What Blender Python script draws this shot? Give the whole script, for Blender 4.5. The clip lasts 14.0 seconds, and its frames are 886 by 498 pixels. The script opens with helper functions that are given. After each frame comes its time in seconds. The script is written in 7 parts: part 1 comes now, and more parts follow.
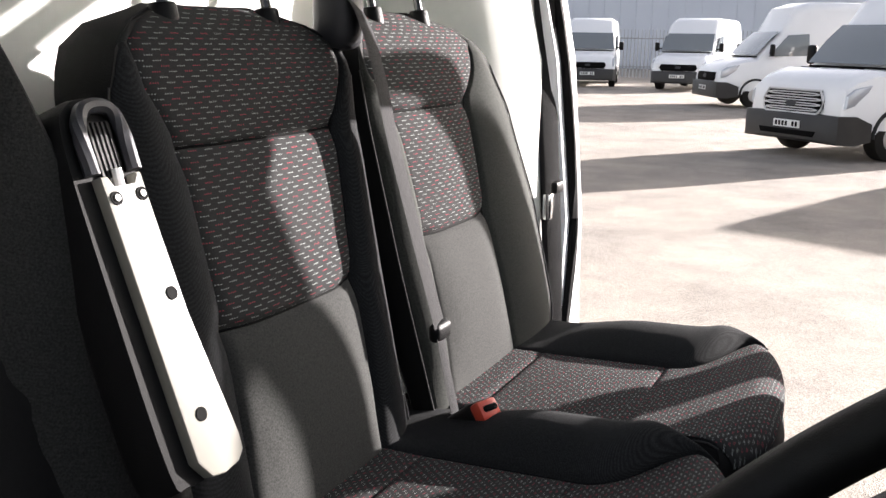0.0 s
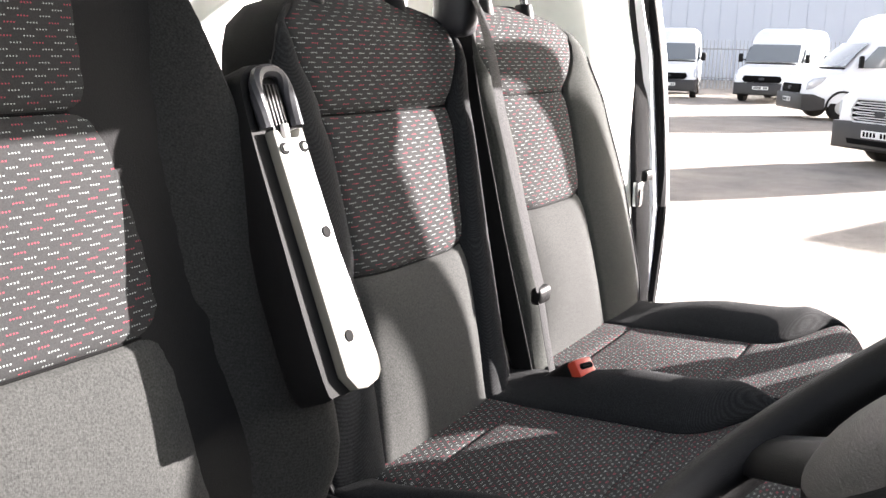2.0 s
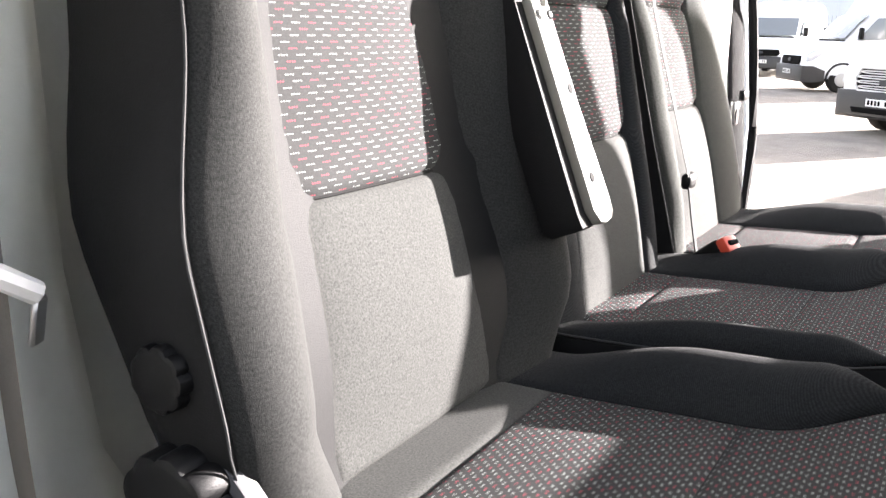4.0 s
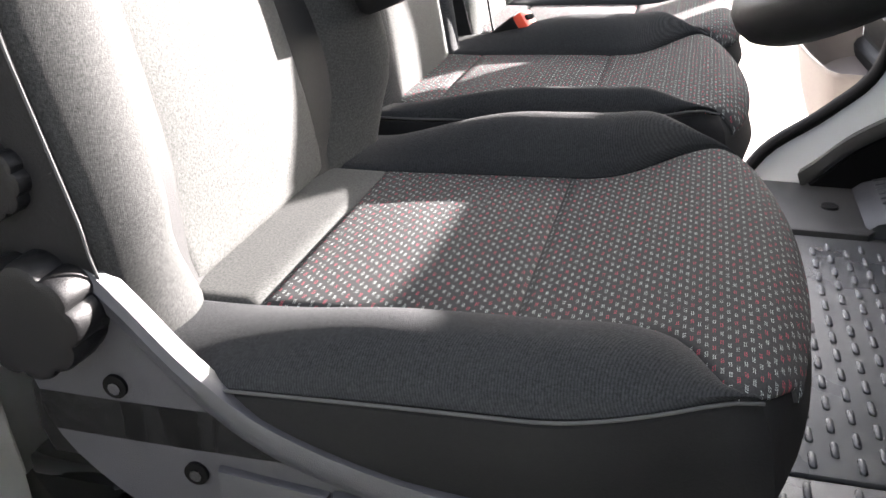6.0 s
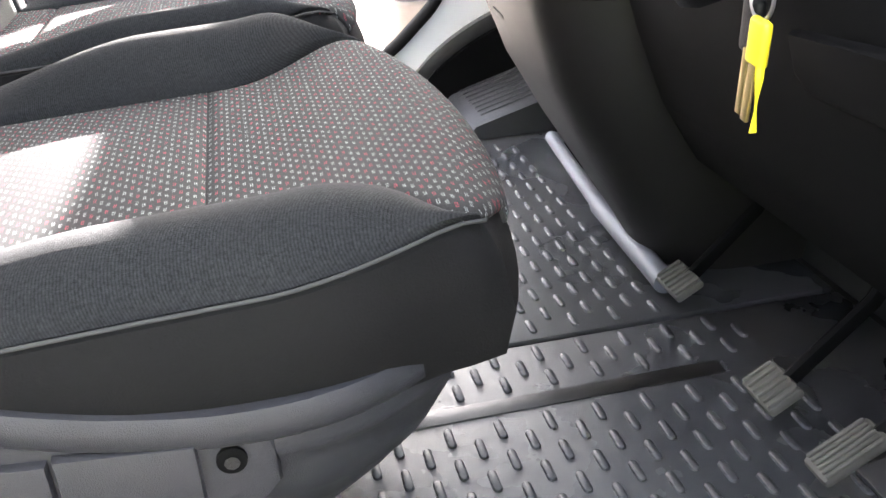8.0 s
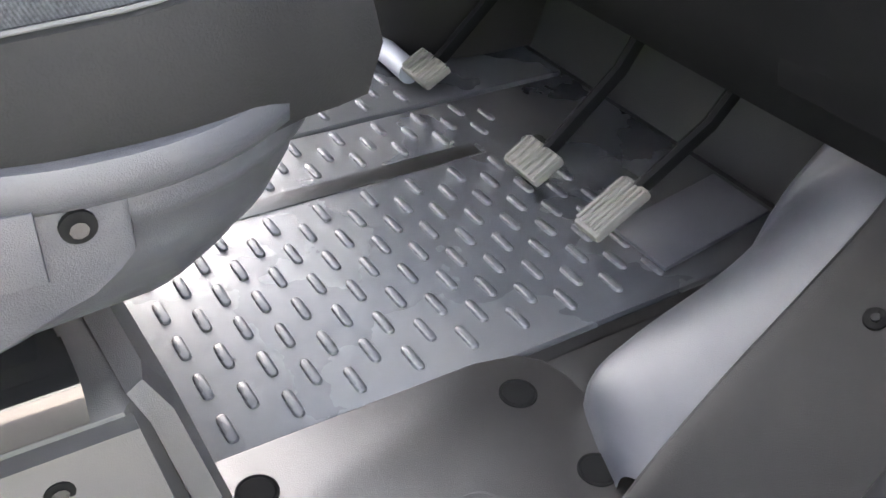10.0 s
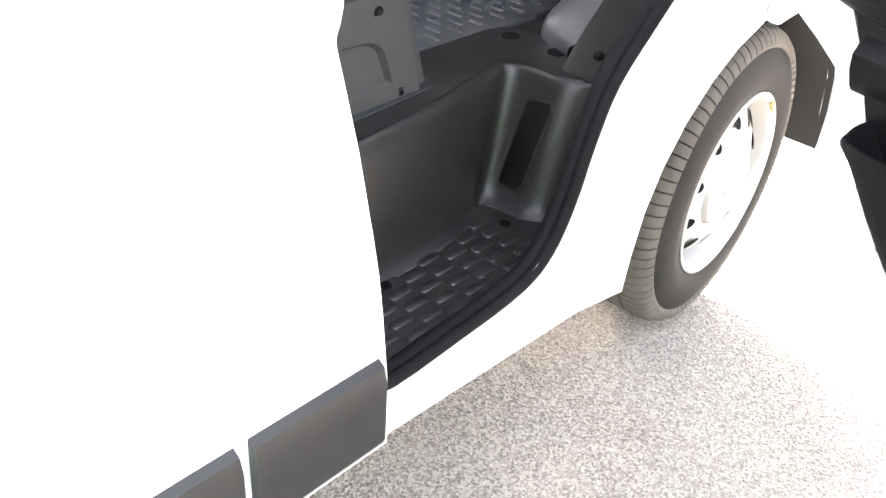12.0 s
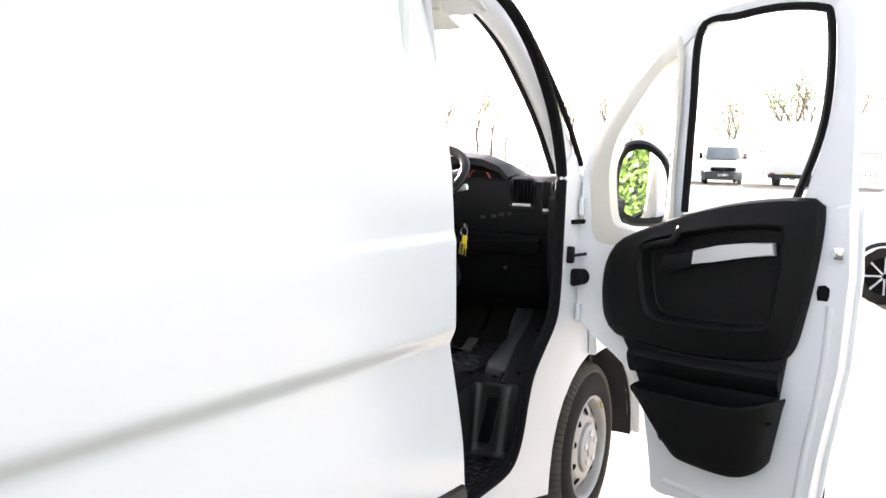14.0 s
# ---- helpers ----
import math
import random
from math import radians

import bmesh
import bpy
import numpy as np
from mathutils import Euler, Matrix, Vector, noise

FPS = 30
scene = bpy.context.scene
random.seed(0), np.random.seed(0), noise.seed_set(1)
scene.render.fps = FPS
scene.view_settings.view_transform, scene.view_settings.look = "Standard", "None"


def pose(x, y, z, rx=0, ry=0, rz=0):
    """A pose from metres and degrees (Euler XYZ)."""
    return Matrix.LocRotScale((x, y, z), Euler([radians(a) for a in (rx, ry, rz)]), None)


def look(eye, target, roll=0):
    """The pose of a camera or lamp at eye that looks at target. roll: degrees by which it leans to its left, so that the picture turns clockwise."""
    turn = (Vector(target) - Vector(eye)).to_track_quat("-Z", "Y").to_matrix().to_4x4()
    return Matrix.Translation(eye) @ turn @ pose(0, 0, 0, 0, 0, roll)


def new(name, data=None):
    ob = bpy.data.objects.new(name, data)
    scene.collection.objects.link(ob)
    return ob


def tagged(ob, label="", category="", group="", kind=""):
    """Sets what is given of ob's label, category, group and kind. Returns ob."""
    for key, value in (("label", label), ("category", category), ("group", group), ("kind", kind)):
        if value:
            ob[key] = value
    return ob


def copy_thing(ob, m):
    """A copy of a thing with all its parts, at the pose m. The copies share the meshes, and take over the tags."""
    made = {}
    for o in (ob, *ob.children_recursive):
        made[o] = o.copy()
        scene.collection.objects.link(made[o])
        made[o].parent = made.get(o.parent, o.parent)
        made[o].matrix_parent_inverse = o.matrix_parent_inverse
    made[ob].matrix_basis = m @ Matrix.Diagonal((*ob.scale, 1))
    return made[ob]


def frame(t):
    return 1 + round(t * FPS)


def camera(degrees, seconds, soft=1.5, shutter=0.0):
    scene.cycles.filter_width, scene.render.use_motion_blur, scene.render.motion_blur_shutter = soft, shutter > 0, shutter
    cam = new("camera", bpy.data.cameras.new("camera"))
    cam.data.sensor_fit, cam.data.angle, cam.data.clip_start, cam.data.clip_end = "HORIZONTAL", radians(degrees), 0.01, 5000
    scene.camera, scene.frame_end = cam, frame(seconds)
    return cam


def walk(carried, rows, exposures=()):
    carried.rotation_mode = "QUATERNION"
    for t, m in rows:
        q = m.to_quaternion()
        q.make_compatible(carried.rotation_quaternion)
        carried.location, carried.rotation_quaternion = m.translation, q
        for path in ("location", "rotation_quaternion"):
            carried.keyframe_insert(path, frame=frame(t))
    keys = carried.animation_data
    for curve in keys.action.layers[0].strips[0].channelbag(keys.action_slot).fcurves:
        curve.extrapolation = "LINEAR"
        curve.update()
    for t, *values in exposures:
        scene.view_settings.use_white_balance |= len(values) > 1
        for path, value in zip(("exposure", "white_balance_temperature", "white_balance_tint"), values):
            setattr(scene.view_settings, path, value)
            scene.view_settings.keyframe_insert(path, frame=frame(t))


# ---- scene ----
cam = camera(51.3, 14.0)
PATH = [
    (0, (0.601, 0.270, 1.636), (-0.207, 1.937, 1.214), 0.9),
    (0.5, (0.608, 0.271, 1.631), (-0.278, 1.897, 1.203), 1.2),
    (1, (0.614, 0.251, 1.631), (-0.287, 1.869, 1.206), 1.2),
    (1.5, (0.621, 0.219, 1.625), (-0.293, 1.831, 1.205), 1.2),
    (2, (0.619, 0.146, 1.607), (-0.323, 1.745, 1.200), 1.4),
    (2.2, (0.605, 0.117, 1.601), (-0.382, 1.801, 1.166), 1.3),
    (4.3, (0.479, -0.132, 1.498), (-0.486, 1.548, 1.004), 1.2),
    (4.5, (0.472, -0.136, 1.497), (-0.421, 1.444, 0.933), 1.3),
    (5, (0.453, -0.144, 1.479), (-0.351, 1.399, 0.716), 1.5),
    (5.5, (0.441, -0.129, 1.470), (-0.166, 1.485, 0.672), 0.4),
    (6, (0.434, -0.137, 1.459), (-0.017, 1.531, 0.668), -0.5),
    (6.5, (0.432, -0.132, 1.453), (0.101, 1.560, 0.653), -1.1),
    (7, (0.395, -0.142, 1.446), (0.243, 1.575, 0.645), -1.6),
    (7.5, (0.336, -0.162, 1.424), (0.458, 1.559, 0.630), -2.4),
    (8, (0.378, -0.129, 1.377), (0.704, 1.544, 0.537), -3.8),
    (8.2, (0.400, -0.110, 1.357), (0.817, 1.537, 0.507), -4.0),
    (10.3, (0.212, -0.071, 1.279), (1.132, 1.114, 0.113), 5.7),
    (10.5, (0.151, -0.111, 1.264), (1.105, 1.034, 0.086), 6.1),
    (11, (-0.028, -0.270, 1.282), (0.981, 0.840, 0.116), 4.5),
    (11.5, (-0.260, -0.450, 1.319), (0.786, 0.650, 0.176), 4.1),
    (12, (-0.634, -0.657, 1.362), (0.534, 0.376, 0.277), 4.2),
    (12.5, (-0.991, -0.870, 1.437), (0.321, 0.152, 0.520), 3.1),
    (13, (-1.390, -1.077, 1.472), (0.076, -0.030, 0.868), 1.6),
    (13.5, (-1.860, -1.226, 1.515), (-0.284, -0.219, 1.179), 1.3),
    (14, (-2.339, -1.381, 1.559), (-0.740, -0.376, 1.354), 1.2),
]
EXPOSURES = [(t, e, 6500, 17) for t, e in ((0.0, 2.25), (1.0, 2.65), (2.2, 3.2), (4.3, 3.7), (5.0, 3.85), (6.0, 4.35), (6.5, 4.6), (7.5, 5.1), (8.2, 5.4), (10.5, 6.65), (11.5, 6.2), (12.5, 4.5), (13.0, 3.9), (14.0, 3.45))]
walk(cam, [(t, look(eye, target, roll)) for t, eye, target, roll in PATH], EXPOSURES)

# ---- light ----
SUN_AZ, SUN_EL = radians(56.5), radians(14)
SUN = Vector((math.cos(SUN_AZ) * math.cos(SUN_EL), math.sin(SUN_AZ) * math.cos(SUN_EL), math.sin(SUN_EL)))
elev, azim = math.asin(SUN.z), math.atan2(SUN.x, SUN.y)
world = bpy.data.worlds.new("sky")
scene.world = world
world.use_nodes = True
wn = world.node_tree.nodes
sky = wn.new("ShaderNodeTexSky")
sky.sky_type, sky.sun_disc, sky.sun_elevation, sky.sun_rotation = "NISHITA", False, elev, azim
sky.air_density, sky.dust_density = 1.0, 3.0
wn["Background"].inputs[1].default_value = 0.072
grey = wn.new("ShaderNodeHueSaturation")
grey.inputs["Saturation"].default_value = 0.4
world.node_tree.links.new(sky.outputs[0], grey.inputs["Color"])
world.node_tree.links.new(grey.outputs[0], wn["Background"].inputs[0])
sun_data = bpy.data.lights.new("sun", "SUN")
sun_data.energy, sun_data.angle, sun_data.color = 5.0, radians(0.5), (1.0, 0.96, 0.9)
sun_ob = new("sun", sun_data)
sun_ob.rotation_euler = SUN.to_track_quat("Z", "Y").to_euler()


# ---- materials ----
def mat(name, color, rough=0.6, metal=0.0, grain=0.08, gscale=60.0, bump=0.0, bscale=400.0, stain=0.0, sscale=3.0, sheen=0.0, coat=0.0, spec=0.5, steady=False):
    m = bpy.data.materials.new(name)
    m.use_nodes = True
    n, l = m.node_tree.nodes, m.node_tree.links
    b = n["Principled BSDF"]
    b.inputs["Roughness"].default_value, b.inputs["Metallic"].default_value = rough, metal
    b.inputs["Sheen Weight"].default_value, b.inputs["Coat Weight"].default_value = sheen, coat
    b.inputs["Specular IOR Level"].default_value = spec
    tc = n.new("ShaderNodeTexCoord")
    na = n.new("ShaderNodeTexNoise")
    na.inputs["Scale"].default_value, na.inputs["Detail"].default_value = gscale, 4
    l.new(tc.outputs["Object"], na.inputs["Vector"])
    nb = n.new("ShaderNodeTexNoise")
    nb.inputs["Scale"].default_value, nb.inputs["Detail"].default_value = sscale, 5
    l.new(tc.outputs["Object"], nb.inputs["Vector"])
    mix = n.new("ShaderNodeMix")
    mix.data_type = "RGBA"
    c = Vector(color)
    mix.inputs[6].default_value = (*(c * (1 - grain)), 1)
    mix.inputs[7].default_value = (*(c * (1 + grain)), 1)
    l.new(na.outputs["Fac"], mix.inputs[0])
    out = mix.outputs[2]
    if stain:
        ramp = n.new("ShaderNodeMapRange")
        ramp.inputs[1].default_value, ramp.inputs[2].default_value = 0.42, 0.72
        ramp.inputs[3].default_value, ramp.inputs[4].default_value = 0.0, stain
        l.new(nb.outputs["Fac"], ramp.inputs[0])
        m2 = n.new("ShaderNodeMix")
        m2.data_type = "RGBA"
        m2.inputs[7].default_value = (*(c * 0.45 + Vector((0.09, 0.08, 0.065))), 1)
        l.new(ramp.outputs[0], m2.inputs[0])
        l.new(out, m2.inputs[6])
        out = m2.outputs[2]
    l.new(out, b.inputs["Base Color"])
    rr = n.new("ShaderNodeMapRange")
    rr.inputs[3].default_value, rr.inputs[4].default_value = max(0.03, rough - 0.08), min(1, rough + 0.1)
    l.new(nb.outputs["Fac"], rr.inputs[0])
    if not steady:
        l.new(rr.outputs[0], b.inputs["Roughness"])
    if bump:
        nc = n.new("ShaderNodeTexNoise")
        nc.inputs["Scale"].default_value, nc.inputs["Detail"].default_value = bscale, 3
        l.new(tc.outputs["Object"], nc.inputs["Vector"])
        bp = n.new("ShaderNodeBump")
        bp.inputs["Strength"].default_value, bp.inputs["Distance"].default_value = bump, 0.002
        l.new(nc.outputs["Fac"], bp.inputs["Height"])
        l.new(bp.outputs[0], b.inputs["Normal"])
    return m


def dotted(name, across, dash, period, rowp, twin=False):
    """Dark woven cloth with short rows of pale and red stitches. Each row runs on y; across: the axis (0 x, 2 z) on which the rows follow each other; twin: two stitches side by side."""
    m = mat(name, (0.026, 0.0262, 0.0265), 0.9, grain=0.6, gscale=900, bump=0.25, bscale=1500, spec=0.12)
    n, l = m.node_tree.nodes, m.node_tree.links
    b = n["Principled BSDF"]
    tc = n.new("ShaderNodeTexCoord")
    sp = n.new("ShaderNodeSeparateXYZ")
    l.new(tc.outputs["Object"], sp.inputs[0])

    def op(kind, a, c=None):
        k = n.new("ShaderNodeMath")
        k.operation = kind
        for i, v in enumerate((a, c)):
            if v is None:
                continue
            if isinstance(v, (int, float)):
                k.inputs[i].default_value = v
            else:
                l.new(v, k.inputs[i])
        return k.outputs[0]

    u, v = sp.outputs[1], sp.outputs[across]
    row = op("DIVIDE", v, rowp)
    rid = op("FLOOR", row)
    rfr = op("FRACT", row)
    shift = op("MULTIPLY", rid, period * 0.37)
    cell = op("DIVIDE", op("ADD", u, shift), period)
    cid = op("FLOOR", cell)
    cfr = op("FRACT", cell)
    dots = op("FRACT", op("MULTIPLY", cfr, 4.0 * period / dash))
    in_dash = op("LESS_THAN", cfr, dash / period)
    in_dot = op("LESS_THAN", op("ABSOLUTE", op("SUBTRACT", dots, 0.5)), 0.24)
    in_row = op("LESS_THAN", op("ABSOLUTE", op("SUBTRACT", rfr, 0.5)), 0.11)
    if twin:
        in_row = op("LESS_THAN", op("ABSOLUTE", op("SUBTRACT", op("ABSOLUTE", op("SUBTRACT", rfr, 0.5)), 0.13)), 0.075)
    hit = op("MULTIPLY", op("MULTIPLY", in_dash, in_dot), in_row)
    red = op("LESS_THAN", op("FRACT", op("ADD", op("MULTIPLY", cid, 0.5), op("MULTIPLY", rid, 0.3334))), 0.2)
    mc = n.new("ShaderNodeMix")
    mc.data_type = "RGBA"
    mc.inputs[6].default_value, mc.inputs[7].default_value = (0.27, 0.3, 0.29, 1), (0.3, 0.04, 0.06, 1)
    l.new(red, mc.inputs[0])
    me = n.new("ShaderNodeMix")
    me.data_type = "RGBA"
    l.new(hit, me.inputs[0])
    old = b.inputs["Base Color"].links[0].from_socket
    l.new(old, me.inputs[6])
    l.new(mc.outputs[2], me.inputs[7])
    l.new(me.outputs[2], b.inputs["Base Color"])
    return m


def twill(m, period, depth):
    """Fine diagonal ribs in the cloth's colour."""
    n, l = m.node_tree.nodes, m.node_tree.links
    b = n["Principled BSDF"]
    tc = n.new("ShaderNodeTexCoord")
    mp = n.new("ShaderNodeMapping")
    mp.inputs["Rotation"].default_value = (0.5, 0.35, radians(38))
    wv = n.new("ShaderNodeTexWave")
    wv.inputs["Scale"].default_value = 0.314 / period
    wv.inputs["Distortion"].default_value, wv.inputs["Detail"].default_value = 1.2, 1
    wv.inputs["Detail Scale"].default_value = 4
    l.new(tc.outputs["Object"], mp.inputs[0])
    l.new(mp.outputs[0], wv.inputs["Vector"])
    rg = n.new("ShaderNodeMapRange")
    rg.inputs[3].default_value, rg.inputs[4].default_value = 1 - depth, 1 + depth
    l.new(wv.outputs["Fac"], rg.inputs[0])
    sc = n.new("ShaderNodeVectorMath")
    sc.operation = "SCALE"
    l.new(b.inputs["Base Color"].links[0].from_socket, sc.inputs[0])
    l.new(rg.outputs[0], sc.inputs["Scale"])
    l.new(sc.outputs[0], b.inputs["Base Color"])
    return m


M = {}
M["dot_back"] = dotted("dotted_cloth_back", 2, 0.0108, 0.0198, 0.005)
M["dot_seat"] = dotted("dotted_cloth_seat", 0, 0.0054, 0.0113, 0.0046, True)
M["cloth"] = mat("grey_twill_cloth", (0.037, 0.0378, 0.0362), 0.9, grain=0.95, gscale=520, bump=0.3, bscale=1300, spec=0.15)
M["cloth_mid"] = twill(mat("dark_grey_twill_cloth", (0.031, 0.0315, 0.03), 0.9, grain=0.9, gscale=520, bump=0.3, bscale=1300, spec=0.15), 0.0014, 0.05)
M["cloth_dark"] = twill(mat("charcoal_twill_cloth", (0.016, 0.0168, 0.0178), 0.9, grain=0.95, gscale=560, bump=0.3, bscale=1300, spec=0.12), 0.0014, 0.28)
# bolster twill lightened: sunlight on the far seat put into the colour
M["cloth_far_lit"] = mat("sunlit_twill_cloth", (0.034, 0.0362, 0.033), 0.9, grain=0.95, gscale=560, bump=0.3, bscale=1300, spec=0.15)
M["cloth_seat"] = twill(mat("charcoal_bolster_twill", (0.024, 0.0244, 0.0236), 0.9, grain=0.95, gscale=560, bump=0.3, bscale=1300, spec=0.12), 0.0014, 0.06)
M["vinyl"] = mat("black_seat_side_cloth", (0.0042, 0.0042, 0.0044), 0.75, grain=0.3, gscale=300, bump=0.2, bscale=700, spec=0.2)
M["thread"] = mat("grey_piping_thread", (0.05, 0.05, 0.05), 0.9, spec=0.1)
M["trim"] = mat("slate_grey_moulded_plastic", (0.028, 0.0288, 0.033), 0.4, grain=0.1, bump=0.25, bscale=1200, stain=0.06, spec=0.35)
M["housing"] = mat("blue_grey_moulded_carpet", (0.02, 0.022, 0.029), 0.45, grain=0.1, bump=0.15, bscale=900, stain=0.1)
M["plinth"] = mat("mid_grey_moulded_plastic", (0.04, 0.039, 0.0385), 0.4, grain=0.08, bump=0.25, bscale=1200, stain=0.05, spec=0.35)
M["black"] = mat("black_moulded_plastic", (0.0045, 0.0046, 0.005), 0.42, grain=0.15, bump=0.25, bscale=1100, stain=0.02, spec=0.15)
M["blacktrim"] = mat("black_door_card_plastic", (0.004, 0.004, 0.0042), 0.5, grain=0.15, bump=0.3, bscale=1100, spec=0.16)
M["step"] = mat("dusty_charcoal_step_plastic", (0.0135, 0.0128, 0.0122), 0.34, grain=0.15, bump=0.2, bscale=900, stain=0.05, sscale=7)
M["mat"] = mat("dark_rubber_mat", (0.042, 0.044, 0.0485), 0.27, grain=0.2, bump=0.25, bscale=1500, stain=0.3, sscale=5)
M["gloss"] = mat("gloss_black_steel", (0.008, 0.008, 0.008), 0.12, grain=0.1, coat=0.4)
M["paint"] = mat("white_van_paint", (0.8, 0.81, 0.815), 0.25, grain=0.01, gscale=5, coat=0.6, steady=True)
M["jamb"] = mat("white_jamb_paint", (0.76, 0.77, 0.79), 0.35, grain=0.02, gscale=8, coat=0.3, steady=True)
M["liner"] = mat("pale_grey_cab_lining", (0.68, 0.7, 0.66), 0.75, grain=0.05, bump=0.1, bscale=500)
M["cream"] = mat("cream_plastic_plate", (0.2, 0.193, 0.168), 0.45, grain=0.04)
M["rubber"] = mat("black_rubber", (0.0045, 0.0045, 0.005), 0.8, spec=0.15, grain=0.15, bump=0.1)
M["tyre"] = mat("dusty_tyre_rubber", (0.075, 0.064, 0.052), 0.9, grain=0.3, gscale=90, bump=0.3, bscale=300, stain=0.45, sscale=8)
M["tyre_wall"] = mat("black_tyre_wall", (0.012, 0.0108, 0.0095), 0.8, grain=0.3, gscale=60, bump=0.2, spec=0.2, stain=0.1, sscale=8)
M["rim"] = mat("silver_painted_steel", (0.42, 0.41, 0.39), 0.45, 0.35, grain=0.05, stain=0.12, sscale=12)
M["steel"] = mat("worn_steel", (0.5, 0.5, 0.5), 0.3, 0.9, grain=0.1)
M["dark"] = mat("wheel_arch_liner", (0.012, 0.012, 0.012), 0.85, bump=0.3)
M["knee"] = mat("matt_black_lower_dash", (0.0035, 0.0035, 0.0038), 0.7, grain=0.15, bump=0.25, bscale=1000, spec=0.06)
M["belt"] = mat("black_webbing", (0.008, 0.008, 0.009), 0.75, spec=0.12, grain=0.35, gscale=500, bump=0.4, bscale=1200)
M["belt_grey"] = mat("taupe_webbing", (0.11, 0.1, 0.085), 0.7, grain=0.3, gscale=500, bump=0.4, bscale=1200)
M["red"] = mat("red_release_button", (0.55, 0.06, 0.03), 0.35)
M["yellow"] = mat("yellow_key_plastic", (0.8, 0.66, 0.02), 0.4)
M["brass"] = mat("brass_key", (0.5, 0.38, 0.16), 0.35, 0.8)
M["worn"] = mat("worn_pedal_rubber", (0.08, 0.075, 0.067), 0.75, grain=0.3, gscale=80, bump=0.2)
M["pedalarm"] = mat("grey_painted_steel_arm", (0.16, 0.165, 0.19), 0.5, grain=0.05)
M["grey_dash"] = mat("dark_grey_dash_plastic", (0.0075, 0.0077, 0.0082), 0.6, grain=0.15, bump=0.3, bscale=900, spec=0.18)
M["mould"] = mat("black_side_moulding", (0.013, 0.0122, 0.012), 0.42, grain=0.1, bump=0.2, bscale=800, stain=0.12)
M["headlight"] = mat("clear_headlamp", (0.5, 0.52, 0.55), 0.12, 0.4)
M["plate"] = mat("white_number_plate", (0.75, 0.75, 0.73), 0.5)
M["plate_y"] = mat("yellow_number_plate", (0.75, 0.55, 0.06), 0.5)
# matt black for marks and seams, also painted shade in holes and slots
M["ink"] = mat("black_mark", (0.003, 0.003, 0.003), 0.8, spec=0.08)
M["chrome"] = mat("bright_chrome", (0.75, 0.75, 0.75), 0.12, 1.0)
M["bark"] = mat("grey_bark", (0.16, 0.13, 0.1), 0.9, grain=0.3)
M["leaf"] = mat("young_leaf", (0.13, 0.2, 0.05), 0.7, grain=0.4, gscale=3)
M["hedge"] = mat("hedge_leaf", (0.06, 0.11, 0.012), 0.55, grain=0.5, gscale=9)
# darkened hedge colour: the shade between the leaves is painted in
M["hedge_dark"] = mat("hedge_inner_shade", (0.012, 0.02, 0.005), 0.9, grain=0.4, gscale=6)
M["steel_fence"] = mat("galvanised_steel", (0.32, 0.33, 0.34), 0.5, 0.5)
M["shed"] = mat("pale_blue_grey_cladding", (0.6, 0.64, 0.7), 0.6)
M["cream_light"] = mat("pale_cream_trim", (0.62, 0.6, 0.54), 0.6, grain=0.03)
M["silver"] = mat("pale_silver_plastic", (0.6, 0.6, 0.6), 0.4, 0.1, grain=0.03)
# far door's bin: its lit brown look is put into the colour
M["bin"] = mat("lit_brown_grey_plastic", (0.085, 0.072, 0.066), 0.5, bump=0.2)
M["console"] = mat("brown_grey_console_plastic", (0.013, 0.0118, 0.0115), 0.5, bump=0.2, bscale=900, spec=0.35)
M["lamp_red"] = mat("red_lamp_lens", (0.35, 0.015, 0.01), 0.25)


def glassy(name, tint, alpha_rough=0.0):
    m = bpy.data.materials.new(name)
    m.use_nodes = True
    n, l = m.node_tree.nodes, m.node_tree.links
    tr, gl, mx, lw = n.new("ShaderNodeBsdfTransparent"), n.new("ShaderNodeBsdfGlossy"), n.new("ShaderNodeMixShader"), n.new("ShaderNodeLayerWeight")
    tr.inputs[0].default_value = (*tint, 1)
    gl.inputs["Roughness"].default_value = 0.01
    pw, sc = n.new("ShaderNodeMath"), n.new("ShaderNodeMath")
    pw.operation, sc.operation = "POWER", "MULTIPLY_ADD"
    pw.inputs[1].default_value = 4.0
    sc.inputs[1].default_value, sc.inputs[2].default_value = 0.5, 0.035
    l.new(lw.outputs["Facing"], pw.inputs[0])
    l.new(pw.outputs[0], sc.inputs[0])
    l.new(sc.outputs[0], mx.inputs[0])
    l.new(tr.outputs[0], mx.inputs[1])
    l.new(gl.outputs[0], mx.inputs[2])
    l.new(mx.outputs[0], n["Material Output"].inputs[0])
    return m


M["glass"] = glassy("clear_glass", (0.93, 0.96, 0.95))
# base colour lifted to stand for sky reflected in vehicle glass
M["darkglass"] = mat("sky_toned_van_glass", (0.16, 0.18, 0.19), 0.05, coat=1.0)
M["mirror"] = mat("mirror_glass", (0.9, 0.9, 0.9), 0.01, 1.0, grain=0, steady=True)


